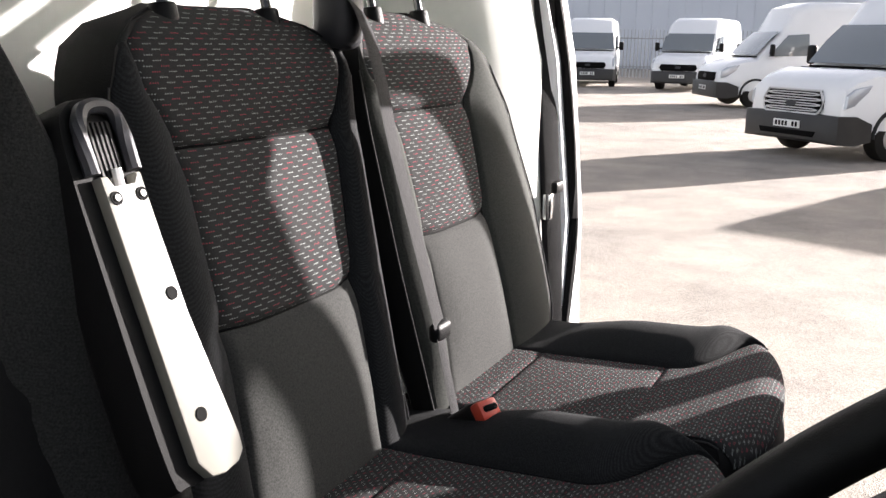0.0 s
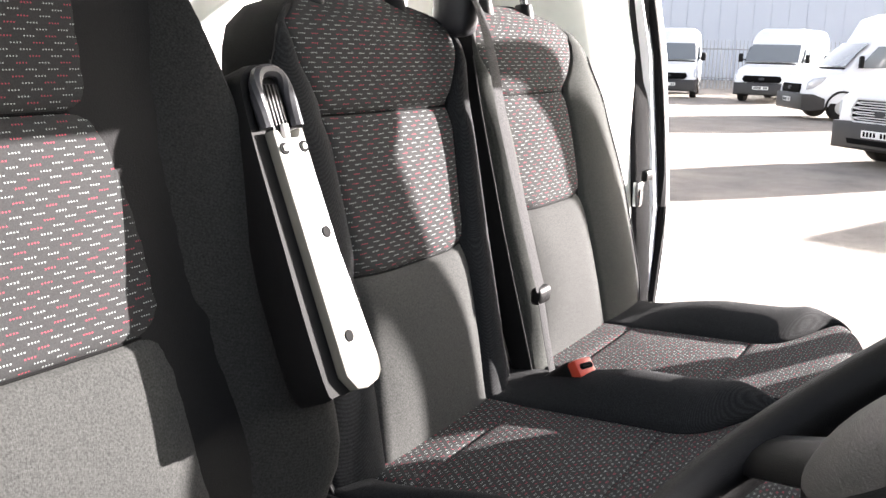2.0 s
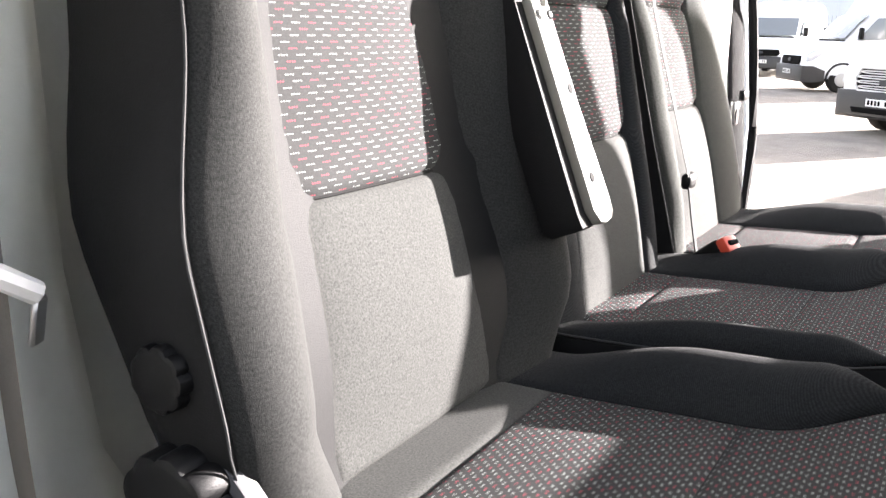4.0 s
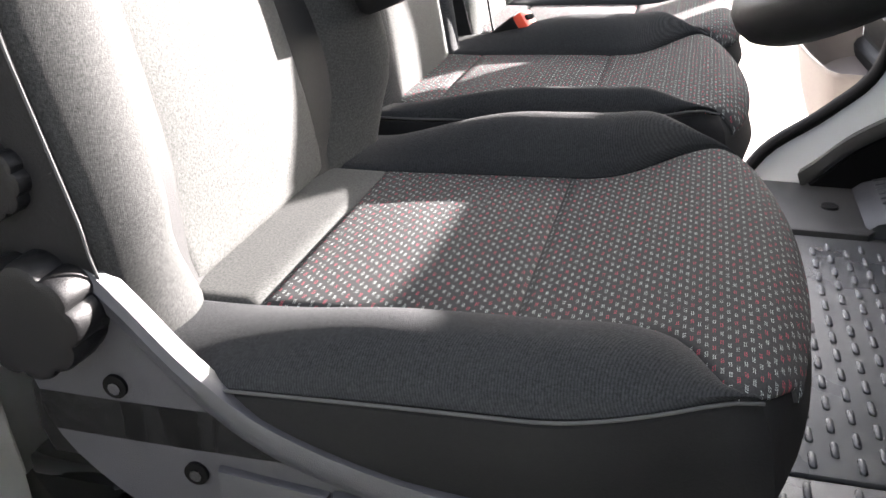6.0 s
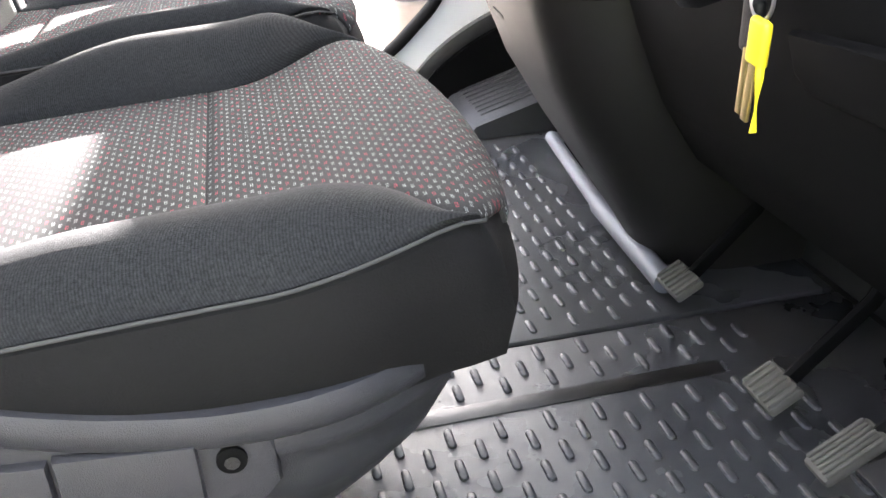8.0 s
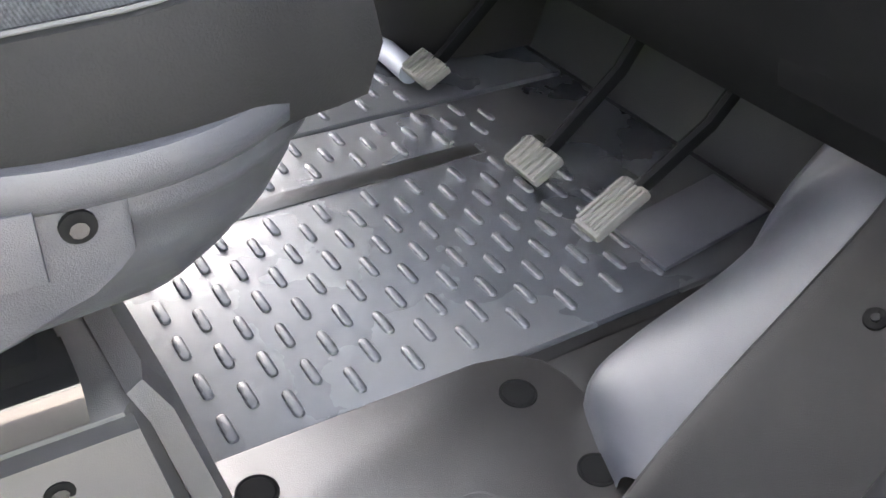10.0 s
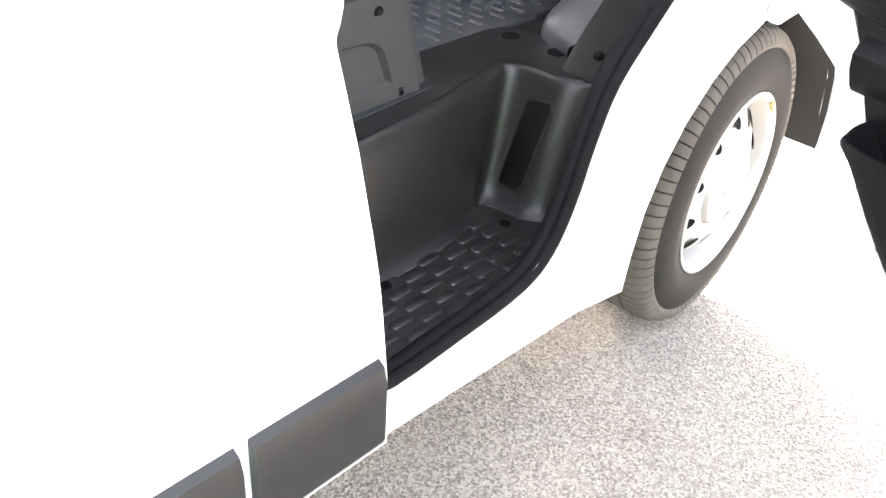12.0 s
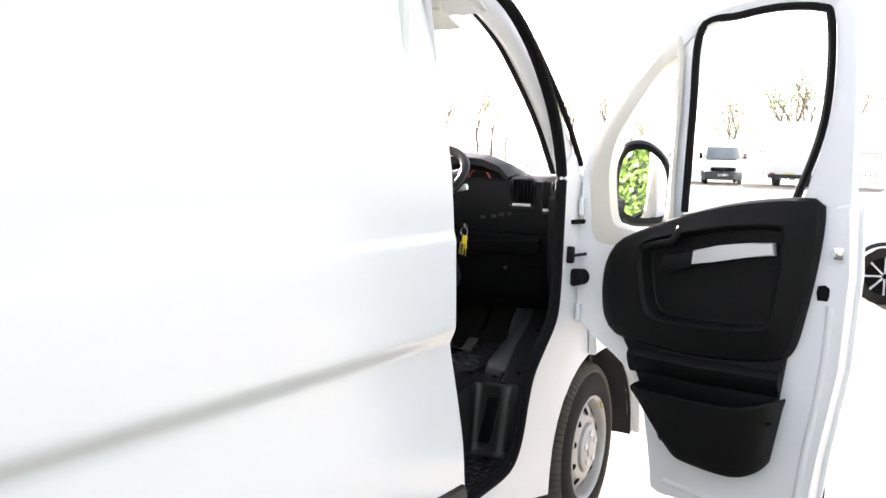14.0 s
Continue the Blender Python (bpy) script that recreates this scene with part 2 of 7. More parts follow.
def ground_material():
    m = mat("pale_gravel_tarmac", (0.36, 0.335, 0.31), 0.92, grain=0.1, gscale=0.6)
    n, l = m.node_tree.nodes, m.node_tree.links
    b = n["Principled BSDF"]
    tc = n.new("ShaderNodeTexCoord")
    vo = n.new("ShaderNodeTexVoronoi")
    vo.inputs["Scale"].default_value = 210
    l.new(tc.outputs["Object"], vo.inputs["Vector"])
    ns = n.new("ShaderNodeTexNoise")
    ns.inputs["Scale"].default_value, ns.inputs["Detail"].default_value, ns.inputs["Roughness"].default_value = 95, 7, 0.85
    l.new(tc.outputs["Object"], ns.inputs["Vector"])
    big = n.new("ShaderNodeTexNoise")
    big.inputs["Scale"].default_value, big.inputs["Detail"].default_value, big.inputs["Roughness"].default_value = 0.9, 14, 0.72
    l.new(tc.outputs["Object"], big.inputs["Vector"])
    cr = n.new("ShaderNodeValToRGB")
    cr.color_ramp.elements[0].position, cr.color_ramp.elements[0].color = 0.26, (0.06, 0.055, 0.05, 1)
    cr.color_ramp.elements[1].position, cr.color_ramp.elements[1].color = 0.74, (0.62, 0.555, 0.48, 1)
    vc = n.new("ShaderNodeSeparateColor")
    l.new(vo.outputs["Color"], vc.inputs[0])
    chips = n.new("ShaderNodeMix")
    chips.inputs[0].default_value = 0.55
    l.new(vc.outputs[0], chips.inputs[2])
    l.new(ns.outputs["Fac"], chips.inputs[3])
    l.new(chips.outputs[0], cr.inputs[0])
    mx = n.new("ShaderNodeMix")
    mx.data_type = "RGBA"
    mx.inputs[0].default_value = 0.5
    l.new(cr.outputs[0], mx.inputs[6])
    hs = n.new("ShaderNodeMix")
    hs.data_type = "RGBA"
    hs.inputs[6].default_value, hs.inputs[7].default_value = (0.13, 0.12, 0.11, 1), (0.45, 0.395, 0.33, 1)
    rg = n.new("ShaderNodeMapRange")
    rg.inputs[1].default_value, rg.inputs[2].default_value = 0.35, 0.65
    l.new(big.outputs["Fac"], rg.inputs[0])
    l.new(rg.outputs[0], hs.inputs[0])
    l.new(hs.outputs[2], mx.inputs[7])
    l.new(mx.outputs[2], b.inputs["Base Color"])
    bp = n.new("ShaderNodeBump")
    bp.inputs["Strength"].default_value, bp.inputs["Distance"].default_value = 0.9, 0.008
    l.new(vo.outputs["Distance"], bp.inputs["Height"])
    l.new(bp.outputs[0], b.inputs["Normal"])
    return m


M["ground"] = ground_material()


# ---- mesh helpers ----
def finish(name, bm, material, parent=None, label="", angle=40, smooth=True):
    bmesh.ops.recalc_face_normals(bm, faces=bm.faces)
    me = bpy.data.meshes.new(name)
    bm.to_mesh(me)
    bm.free()
    for p in me.polygons:
        p.use_smooth = smooth
    if smooth:
        me.set_sharp_from_angle(angle=radians(angle))
    me.materials.append(M[material])
    ob = new(name, me)
    if parent is not None:
        ob.parent = parent
        ob.matrix_parent_inverse = parent.matrix_world.inverted()
    if label:
        ob["label"] = label
    return ob


def part(name, bm, material, parent, label="", angle=40):
    return finish(name, bm, material, parent, label, angle)


def thing(name, label, category, at=(0, 0, 0), group="", kind=""):
    ob = new(name)
    ob.empty_display_size = 0.1
    ob.location = at
    bpy.context.view_layer.update()
    return tagged(ob, label, category, group, kind)


def box(bm, c, s, bev=0.004, seg=2, rot=(0, 0, 0)):
    r = bmesh.ops.create_cube(bm, size=1.0)
    vs = r["verts"]
    bmesh.ops.scale(bm, verts=vs, vec=s)
    if bev:
        es = list({e for v in vs for e in v.link_edges})
        o = bmesh.ops.bevel(bm, geom=es, offset=min(bev, min(s) * 0.45), segments=seg, profile=0.5, affect="EDGES")
        vs = list({v for f in o["faces"] for v in f.verts} | {v for v in vs if v.is_valid})
    bmesh.ops.transform(bm, verts=vs, matrix=pose(*c, *rot))
    return vs


def cyl(bm, a, b, r, r2=None, n=20, bev=0.0):
    a, b = Vector(a), Vector(b)
    d = b - a
    o = bmesh.ops.create_cone(bm, cap_ends=True, segments=n, radius1=r, radius2=r if r2 is None else r2, depth=d.length)
    vs = o["verts"]
    if bev:
        es = [e for e in {e for v in vs for e in v.link_edges} if any(len(f.verts) > 4 for f in e.link_faces)]
        q = bmesh.ops.bevel(bm, geom=es, offset=bev, segments=2, profile=0.5, affect="EDGES")
        vs = list({v for f in q["faces"] for v in f.verts} | {v for v in vs if v.is_valid})
    bmesh.ops.transform(bm, verts=vs, matrix=Matrix.Translation((a + b) / 2) @ d.to_track_quat("Z", "Y").to_matrix().to_4x4())


def loft(bm, rings, cap=True, closed_ring=True):
    rows = [[bm.verts.new(p) for p in ring] for ring in rings]
    n = len(rows[0])
    for a, b in zip(rows, rows[1:]):
        for i in range(n if closed_ring else n - 1):
            j = (i + 1) % n
            bm.faces.new((a[i], a[j], b[j], b[i]))
    if cap and closed_ring:
        bm.faces.new(rows[0])
        bm.faces.new(list(reversed(rows[-1])))


def spline(pts, n=6, closed=False):
    """Catmull-Rom through pts."""
    P = [Vector(p) for p in pts]
    out = []
    cnt = len(P) if closed else len(P) - 1
    for i in range(cnt):
        if closed:
            a, b, c, d = P[i - 1], P[i], P[(i + 1) % len(P)], P[(i + 2) % len(P)]
        else:
            a, b, c, d = P[max(i - 1, 0)], P[i], P[i + 1], P[min(i + 2, len(P) - 1)]
        for k in range(n):
            t = k / n
            out.append(0.5 * ((2 * b) + (c - a) * t + (2 * a - 5 * b + 4 * c - d) * t * t + (3 * b - a - 3 * c + d) * t ** 3))
    if not closed:
        out.append(P[-1].copy())
    return out


def tube(bm, pts, r, n=10, closed=False, flat=1.0, up=(0, 0, 1)):
    """A tube or, with flat below 1, a band along pts; its thin side faces up."""
    pts = [Vector(p) for p in pts]
    rings = []
    k = len(pts)
    for i, p in enumerate(pts):
        a = pts[i - 1] if (i or closed) else p
        b = pts[(i + 1) % k] if (i < k - 1 or closed) else p
        d = (b - a).normalized()
        s = d.cross(Vector(up))
        s = s.normalized() if s.length > 1e-4 else Vector((1, 0, 0))
        u = s.cross(d)
        rr = r[i] if isinstance(r, (list, tuple)) else r
        rings.append([p + s * rr * math.cos(t * math.tau / n) + u * rr * flat * math.sin(t * math.tau / n) for t in range(n)])
    if closed:
        rings.append(rings[0])
        loft(bm, rings, cap=False)
        bmesh.ops.remove_doubles(bm, verts=bm.verts, dist=1e-5)
    else:
        loft(bm, rings)


def slab(bm, pts, put, t0, t1, bev=0.0, seg=2):
    """A plate with the outline pts (2D), between the depths t0 and t1; put(u, v, t) gives the place."""
    lo = [bm.verts.new(put(u, v, t0)) for u, v in pts]
    hi = [bm.verts.new(put(u, v, t1)) for u, v in pts]
    n = len(pts)
    fa, fb = bm.faces.new(lo), bm.faces.new(list(reversed(hi)))
    for i in range(n):
        bm.faces.new((lo[i], hi[i], hi[(i + 1) % n], lo[(i + 1) % n]))
    if bev:
        es = list(fa.edges) + list(fb.edges)
        bmesh.ops.bevel(bm, geom=es, offset=bev, segments=seg, profile=0.5, affect="EDGES")


def patch(bm, surf, u0, u1, v0, v1, nu, nv, seam=0.012, depth=0.008, thick=0.02, crown=0.0):
    """A padded panel on surf(u, v) -> (place, normal): its rim sinks into the seam."""
    def vert(u, v, low):
        p, nrm = surf(u, v)
        return p - nrm * low

    us = [u0 + (u1 - u0) * i / nu for i in range(nu + 1)]
    vs = [v0 + (v1 - v0) * i / nv for i in range(nv + 1)]
    eu, ev = seam / max(1e-6, (surf(u1, v0)[0] - surf(u0, v0)[0]).length), seam / max(1e-6, (surf(u0, v1)[0] - surf(u0, v0)[0]).length)
    us = sorted({*us, u0 + (u1 - u0) * eu, u1 - (u1 - u0) * eu, u0 + (u1 - u0) * eu * 0.4, u1 - (u1 - u0) * eu * 0.4})
    vs = sorted({*vs, v0 + (v1 - v0) * ev, v1 - (v1 - v0) * ev, v0 + (v1 - v0) * ev * 0.4, v1 - (v1 - v0) * ev * 0.4})

    def sink(a, lo, hi, e):
        f = min((a - lo) / (hi - lo), (hi - a) / (hi - lo)) / e
        return (1 - min(f, 1)) ** 2

    grid = []
    for u in us:
        line = []
        for v in vs:
            s = max(sink(u, u0, u1, eu), sink(v, v0, v1, ev))
            fu, fv = (u - u0) / (u1 - u0), (v - v0) / (v1 - v0)
            line.append(bm.verts.new(vert(u, v, depth * s - crown * 16 * fu * (1 - fu) * fv * (1 - fv))))
        grid.append(line)
    for i in range(len(us) - 1):
        for j in range(len(vs) - 1):
            bm.faces.new((grid[i][j], grid[i + 1][j], grid[i + 1][j + 1], grid[i][j + 1]))
    rim = [(i, 0) for i in range(len(us))] + [(len(us) - 1, j) for j in range(1, len(vs))] + [(i, len(vs) - 1) for i in range(len(us) - 2, -1, -1)] + [(0, j) for j in range(len(vs) - 2, 0, -1)]
    low = [bm.verts.new(vert(us[i], vs[j], thick)) for i, j in rim]
    for k in range(len(rim)):
        a, b = rim[k], rim[(k + 1) % len(rim)]
        bm.faces.new((grid[a[0]][a[1]], grid[b[0]][b[1]], low[(k + 1) % len(rim)], low[k]))


def surface(f):
    def s(u, v, e=0.004):
        p = Vector(f(u, v))
        a, b = Vector(f(u + e, v)) - Vector(f(u - e, v)), Vector(f(u, v + e)) - Vector(f(u, v - e))
        nrm = a.cross(b)
        return p, nrm.normalized() if nrm.length > 0 else Vector((0, 0, 1))
    return s


def smooth(a, b, x):
    t = min(max((x - a) / (b - a), 0), 1)
    return t * t * (3 - 2 * t)


# ---- ground ----
bm = bmesh.new()
bmesh.ops.create_grid(bm, x_segments=8, y_segments=8, size=400)
g = finish("ground", bm, "ground")
tagged(g, "pale gravel and tarmac yard with loose stones", "ground", kind="structure")

# ---- van shell: x runs to the front, y from the driver's side into the cab ----
WIDE = 2.10


def side_y(z):
    """How far the driver's side skin lies from the plane y = 0 at the height z."""
    if z < 0.62:
        return 0.0
    if z < 0.98:
        return 0.0 + 0.028 * smooth(0.62, 0.98, z)
    if z < 1.04:
        return 0.028 - 0.028 * smooth(0.98, 1.04, z)
    if z < 1.29:
        return 0.0 + 0.006 * smooth(1.04, 1.29, z)
    if z < 1.33:
        return 0.006 + 0.008 * smooth(1.29, 1.33, z)
    return 0.014 + 0.11 * ((z - 1.33) / 0.9) ** 1.8


REAR_EDGE = [(0.018, 0.36), (0.015, 0.50), (-0.005, 0.70), (-0.025, 0.88), (-0.045, 0.975), (-0.062, 1.03), (-0.06, 1.30), (-0.075, 1.55), (-0.115, 1.80), (-0.155, 1.98), (-0.2, 2.06)]


def edge_x(z):
    for (xa, za), (xb, zb) in zip(REAR_EDGE, REAR_EDGE[1:]):
        if z <= zb:
            return xa + (xb - xa) * max(0, (z - za) / (zb - za))
    return REAR_EDGE[-1][0]


FAR_FORE = 0.15   # far opening's front stretched forward so sun patches fit the camera's view


def mirrored(p, side):
    if side > 0:
        return Vector(p)
    return Vector((p[0] + FAR_FORE * smooth(0.25, 0.6, p[0]), WIDE - p[1], p[2]))


van = thing("van", "white panel van parked with both front doors open", "van", (0, 1.05, 0))


def cargo_side(side):
    bm = bmesh.new()
    zs = [0.36, 0.375, 0.50, 0.62, 0.68, 0.74, 0.80, 0.86, 0.92, 0.96, 0.98, 0.99, 1.0, 1.015, 1.03, 1.04, 1.06, 1.15, 1.27, 1.29, 1.30, 1.31, 1.32, 1.33, 1.36, 1.5, 1.7, 1.9, 2.05, 2.12, 2.16]
    rings = []
    for x in (-4.0, -3.0, -2.0, -1.5, -1.0, -0.7, -0.4, -0.2, -0.1, None):
        rings.append([mirrored((edge_x(z) if x is None else min(x, edge_x(z) - 0.02 + x * 0.4), side_y(z) + (0.012 if z < 0.37 else 0), z), side) for z in zs])
    loft(bm, rings, cap=False, closed_ring=False)
    last = [mirrored((edge_x(z) - 0.004, side_y(z) + 0.012, z), side) for z in zs]
    back = [mirrored((edge_x(z) - 0.03, side_y(z) + 0.06, z), side) for z in zs]
    loft(bm, [rings[-1], last, back], cap=False, closed_ring=False)
    part("cargo_side_panel", bm, "paint", van, "white side panel with a crease and a stepped waistline")


for side in (1, -1):
    cargo_side(side)

# black rubbing strips low on the flank
for x0, x1 in ((-0.212, -0.002), (-1.7, -0.232), (-3.2, -1.72)):
    bm = bmesh.new()
    prof = [(0.0, 0.395), (-0.012, 0.398), (-0.017, 0.41), (-0.018, 0.515), (-0.012, 0.54), (0.0, 0.548)]
    loft(bm, [[Vector((x, y, z)) for y, z in prof] for x in (x0, x0 + 0.006, x1 - 0.006, x1)])
    part("side_moulding", bm, "mould", van, "black plastic rubbing strip")

# cab side: sill, jamb and front wing round the door opening and the wheel arch
OPENING = [(0.02, 0.455), (0.2, 0.458), (0.34, 0.475), (0.405, 0.515), (0.445, 0.59), (0.475, 0.69), (0.515, 0.78), (0.6, 0.865), (0.675, 0.94), (0.705, 1.03), (0.715, 1.2), (0.722, 1.4), (0.72, 1.5), (0.66, 1.66), (0.56, 1.8), (0.42, 1.935), (0.25, 2.03), (0.05, 2.07), (-0.12, 2.06)]
ARCH_C, ARCH_R = (1.1, 0.345), 0.435


def arch(a):
    return (ARCH_C[0] + ARCH_R * 0.98 * math.cos(a), ARCH_C[1] + ARCH_R * math.sin(a))


def cab_side(side):
    def put(u, v, t):
        return mirrored((u, t, v), side)
    arch_pts = [arch(math.pi * (1.04 - i / 16 * 1.06)) for i in range(17)]
    wing = [(0.0, 0.345), (0.52, 0.33)] + arch_pts + [(1.58, 0.33), (1.7, 0.36), (1.74, 0.6), (1.72, 0.86), (1.62, 1.02), (1.42, 1.16), (1.15, 1.3), (0.93, 1.45), (0.8, 1.56), (0.72, 1.5)]
    opening_up = [p for p in OPENING if p[1] < 1.5]
    outline = wing + list(reversed(opening_up))
    bm = bmesh.new()
    slab(bm, outline, put, 0.03, 0.052, bev=0.005)
    part("cab_side_panel", bm, "jamb", van, "white painted sill, door jamb and front wing")
    # outer skin of the wing, proud of the jamb
    bm = bmesh.new()
    skin = [(0.97, 0.95), (0.985, 0.86)] + [arch(math.pi * (0.58 - i / 12 * 0.6)) for i in range(13)] + [(1.58, 0.33), (1.7, 0.36), (1.75, 0.6), (1.73, 0.87), (1.63, 1.03), (1.43, 1.17), (1.15, 1.31), (0.93, 1.45), (0.93, 1.1)]
    slab(bm, skin, put, -0.005, 0.028, bev=0.008)
    part("front_wing", bm, "paint", van)
    # windscreen pillar
    bm = bmesh.new()
    pil = [(0.82, 0.075, 1.5), (0.72, 0.09, 1.66), (0.6, 0.11, 1.81), (0.45, 0.13, 1.955), (0.26, 0.15, 2.055), (0.05, 0.16, 2.1), (-0.2, 0.16, 2.11)]
    tube(bm, [mirrored(p, side) for p in spline(pil, 5)], 0.05, 10, flat=0.8, up=(0, 1, 0))
    part("windscreen_pillar", bm, "jamb", van)
    bm = bmesh.new()
    tube(bm, [mirrored((p[0] - 0.016, p[1] + 0.03, p[2] - 0.014), side) for p in spline(pil, 5)], 0.024, 10, up=(0, 1, 0))
    part("pillar_trim", bm, "grey_dash", van, "dark grey inner pillar trim")
    bm = bmesh.new()
    tube(bm, [mirrored((p[0] + 0.03, p[1] - 0.05, p[2] + 0.01), side) for p in spline(pil, 5)], 0.011, 8)
    part("gutter_seal", bm, "rubber", van)
    # weatherstrip round the door opening
    bm = bmesh.new()
    ring = [(u, 0.034, v) for u, v in OPENING] + [(edge_x(z) - 0.01, side_y(z) + 0.03, z) for z in (1.98, 1.8, 1.55, 1.3, 1.03, 0.975, 0.88, 0.7, 0.55)]
    tube(bm, [mirrored(p, side) for p in spline(ring, 4, True)], 0.0115, 10, closed=True)
    part("door_seal", bm, "rubber", van, "black rubber door weatherstrip")
    bm = bmesh.new()
    tube(bm, [mirrored((p[0], p[1] + 0.018, p[2]), side) for p in spline(ring, 4, True)], 0.014, 10, closed=True)
    part("inner_seal", bm, "rubber", van, "black inner seal lip")


for side in (1, -1):
    cab_side(side)

# wheel arch liner
for side in (1, -1):
    bm = bmesh.new()
    rows = []
    for k in range(15):
        a = math.pi * (1.03 - k / 14 * 1.06)
        rows.append([mirrored((ARCH_C[0] + (ARCH_R - 0.012) * math.cos(a), y, ARCH_C[1] + (ARCH_R - 0.012) * math.sin(a)), side) for y in (0.035, 0.2, 0.36)])
    loft(bm, rows, cap=False, closed_ring=False)
    bm.faces.new([r[2] for r in [[bm.verts.new(p) for p in row] for row in rows]])
    part("arch_liner", bm, "dark", van, "black wheel arch liner")

# roof, bulkhead, rear
bm = bmesh.new()
prof = [(0.118, 2.13), (0.135, 2.22), (0.18, 2.28), (0.3, 2.31), (1.05, 2.34), (1.8, 2.31), (1.92, 2.28), (1.965, 2.22), (1.982, 2.13), (1.9, 2.12), (1.05, 2.2), (0.2, 2.12)]
loft(bm, [[Vector((x, y, z - (0.03 if x > -0.3 else 0) - (0.1 if x > 0.2 else 0))) for y, z in prof] for x in (-4.0, -0.6, -0.3, 0.05, 0.28)])
part("roof", bm, "paint", van)
bm = bmesh.new()
box(bm, (-0.01, 1.05, 2.115), (0.52, 1.8, 0.06), 0.02)
part("headlining", bm, "liner", van, "pale grey cab headlining")
# driver's sun visor on its rail
bm = bmesh.new()
tube(bm, [(0.16, 0.22, 2.045), (0.3, 0.3, 2.0), (0.31, 0.62, 2.0), (0.18, 0.72, 2.045)], 0.012, 8)
box(bm, (0.3, 0.47, 1.99), (0.13, 0.42, 0.018), 0.006, rot=(0, 22, 0))
part("sun_visor", bm, "liner", van)
# out-of-view panel, added only to keep sun off backrest tops and bulkhead
bm = bmesh.new()
box(bm, (0.5, 1.54, 1.9), (0.02, 0.88, 0.3), 0.008, rot=(0, 8, 0))
part("sun_visor", bm, "liner", van, "unseen panel added to shade the seats and bulkhead")
bm = bmesh.new()
box(bm, (-0.265, 1.05, 1.38), (0.03, 2.0, 1.62), 0.006)
part("bulkhead", bm, "liner", van, "pale grey moulded bulkhead behind the seats")
bm = bmesh.new()
box(bm, (-4.0, 1.05, 1.3), (0.05, 2.06, 1.85), 0.02)
part("rear_door_panel", bm, "paint", van)
bm = bmesh.new()
box(bm, (-2.0, 1.05, 0.42), (4.1, 1.95, 0.12), 0.01)
# front box, added out of view to stop sun passing beneath the cab
box(bm, (0.83, 1.05, 0.42), (1.7, 1.4, 0.14), 0.01)
part("underbody", bm, "dark", van)


# B-pillars: painted post, inner seal and pale lining
def pillar_lining(side):
    f = 0.1 if side < 0 else 0.0
    post, lining, strip = [], [], []
    for z, x, yp in ((0.47, -0.02, 0.26), (0.9, -0.03, 0.26), (1.03, -0.035, 0.25), (1.13, -0.04, 0.2), (1.3, -0.042, 0.175), (1.6, -0.07, 0.185), (1.85, -0.12, 0.2), (2.08, -0.18, 0.21)):
        x += f
        post.append([mirrored(p, side) for p in ((x - 0.01, 0.045, z), (x - 0.006, 0.07, z), (x - 0.004, yp - 0.012, z), (x - 0.014, yp, z), (x - 0.05, yp + 0.01, z))])
        lining.append([mirrored(p, side) for p in ((x - 0.04, yp - 0.01, z), (x - 0.024, yp + 0.004, z), (x - 0.026, yp + 0.02, z), (x - 0.06, yp + 0.14, z), (x - 0.11, yp + 0.19, z), (-0.25, yp + 0.21, z))])
        strip.append(mirrored((x - 0.002, yp - 0.045, z), side))
    bm = bmesh.new()
    loft(bm, post, cap=False, closed_ring=False)
    part("door_post", bm, "jamb", van, "white painted door post")
    bm = bmesh.new()
    loft(bm, lining, cap=False, closed_ring=False)
    part("pillar_lining", bm, "liner", van, "pale grey plastic pillar lining")
    bm = bmesh.new()
    tube(bm, spline(strip, 4), 0.012, 8)
    part("post_seal", bm, "rubber", van, "black rubber seal on the post")


for side in (1, -1):
    pillar_lining(side)

# front end: bonnet, windscreen, bumper
bm = bmesh.new()
rows = []
for x, z, y0 in ((0.93, 1.43, 0.09), (1.2, 1.33, 0.06), (1.5, 1.2, 0.05), (1.66, 1.04, 0.1), (1.76, 0.86, 0.16), (1.8, 0.6, 0.2)):
    rows.append([Vector((x, y0 + (WIDE - 2 * y0) * i / 10, z + 0.04 * math.sin(math.pi * i / 10))) for i in range(11)])
loft(bm, rows, cap=False, closed_ring=False)
part("bonnet", bm, "paint", van)
bm = bmesh.new()
box(bm, (1.72, 1.05, 0.45), (0.3, 1.95, 0.32), 0.13, 4)
part("front_bumper", bm, "mould", van)
bm = bmesh.new()
rows = []
for k in range(9):
    f = k / 8
    y = 0.1 + 1.9 * f
    bow = 0.1 * math.sin(math.pi * f)
    rows.append([Vector((0.84 + bow, y, 1.49)), Vector((0.6 + bow, y, 1.79)), Vector((0.25 + bow * 0.7, y, 2.1))])
loft(bm, rows, cap=False, closed_ring=False)
w = part("windscreen", bm, "glass", van, "clear windscreen glass")
w.visible_shadow = False

# ---- cab floor ----
FZ = 0.69
bm = bmesh.new()
box(bm, (0.6, 1.2, FZ - 0.03), (1.25, 1.58, 0.05), 0.004)
box(bm, (0.93, 0.27, FZ - 0.03), (0.58, 0.3, 0.05), 0.004)
floor = part("floor", bm, "step", None)
tagged(floor, "dark cab floor pan under the rubber mat", "floor", kind="structure")

rubber_mat = thing("floor_mat", "dark grey ribbed rubber cab mat with raised oblong studs", "floor mat", (0.7, 0.9, FZ))


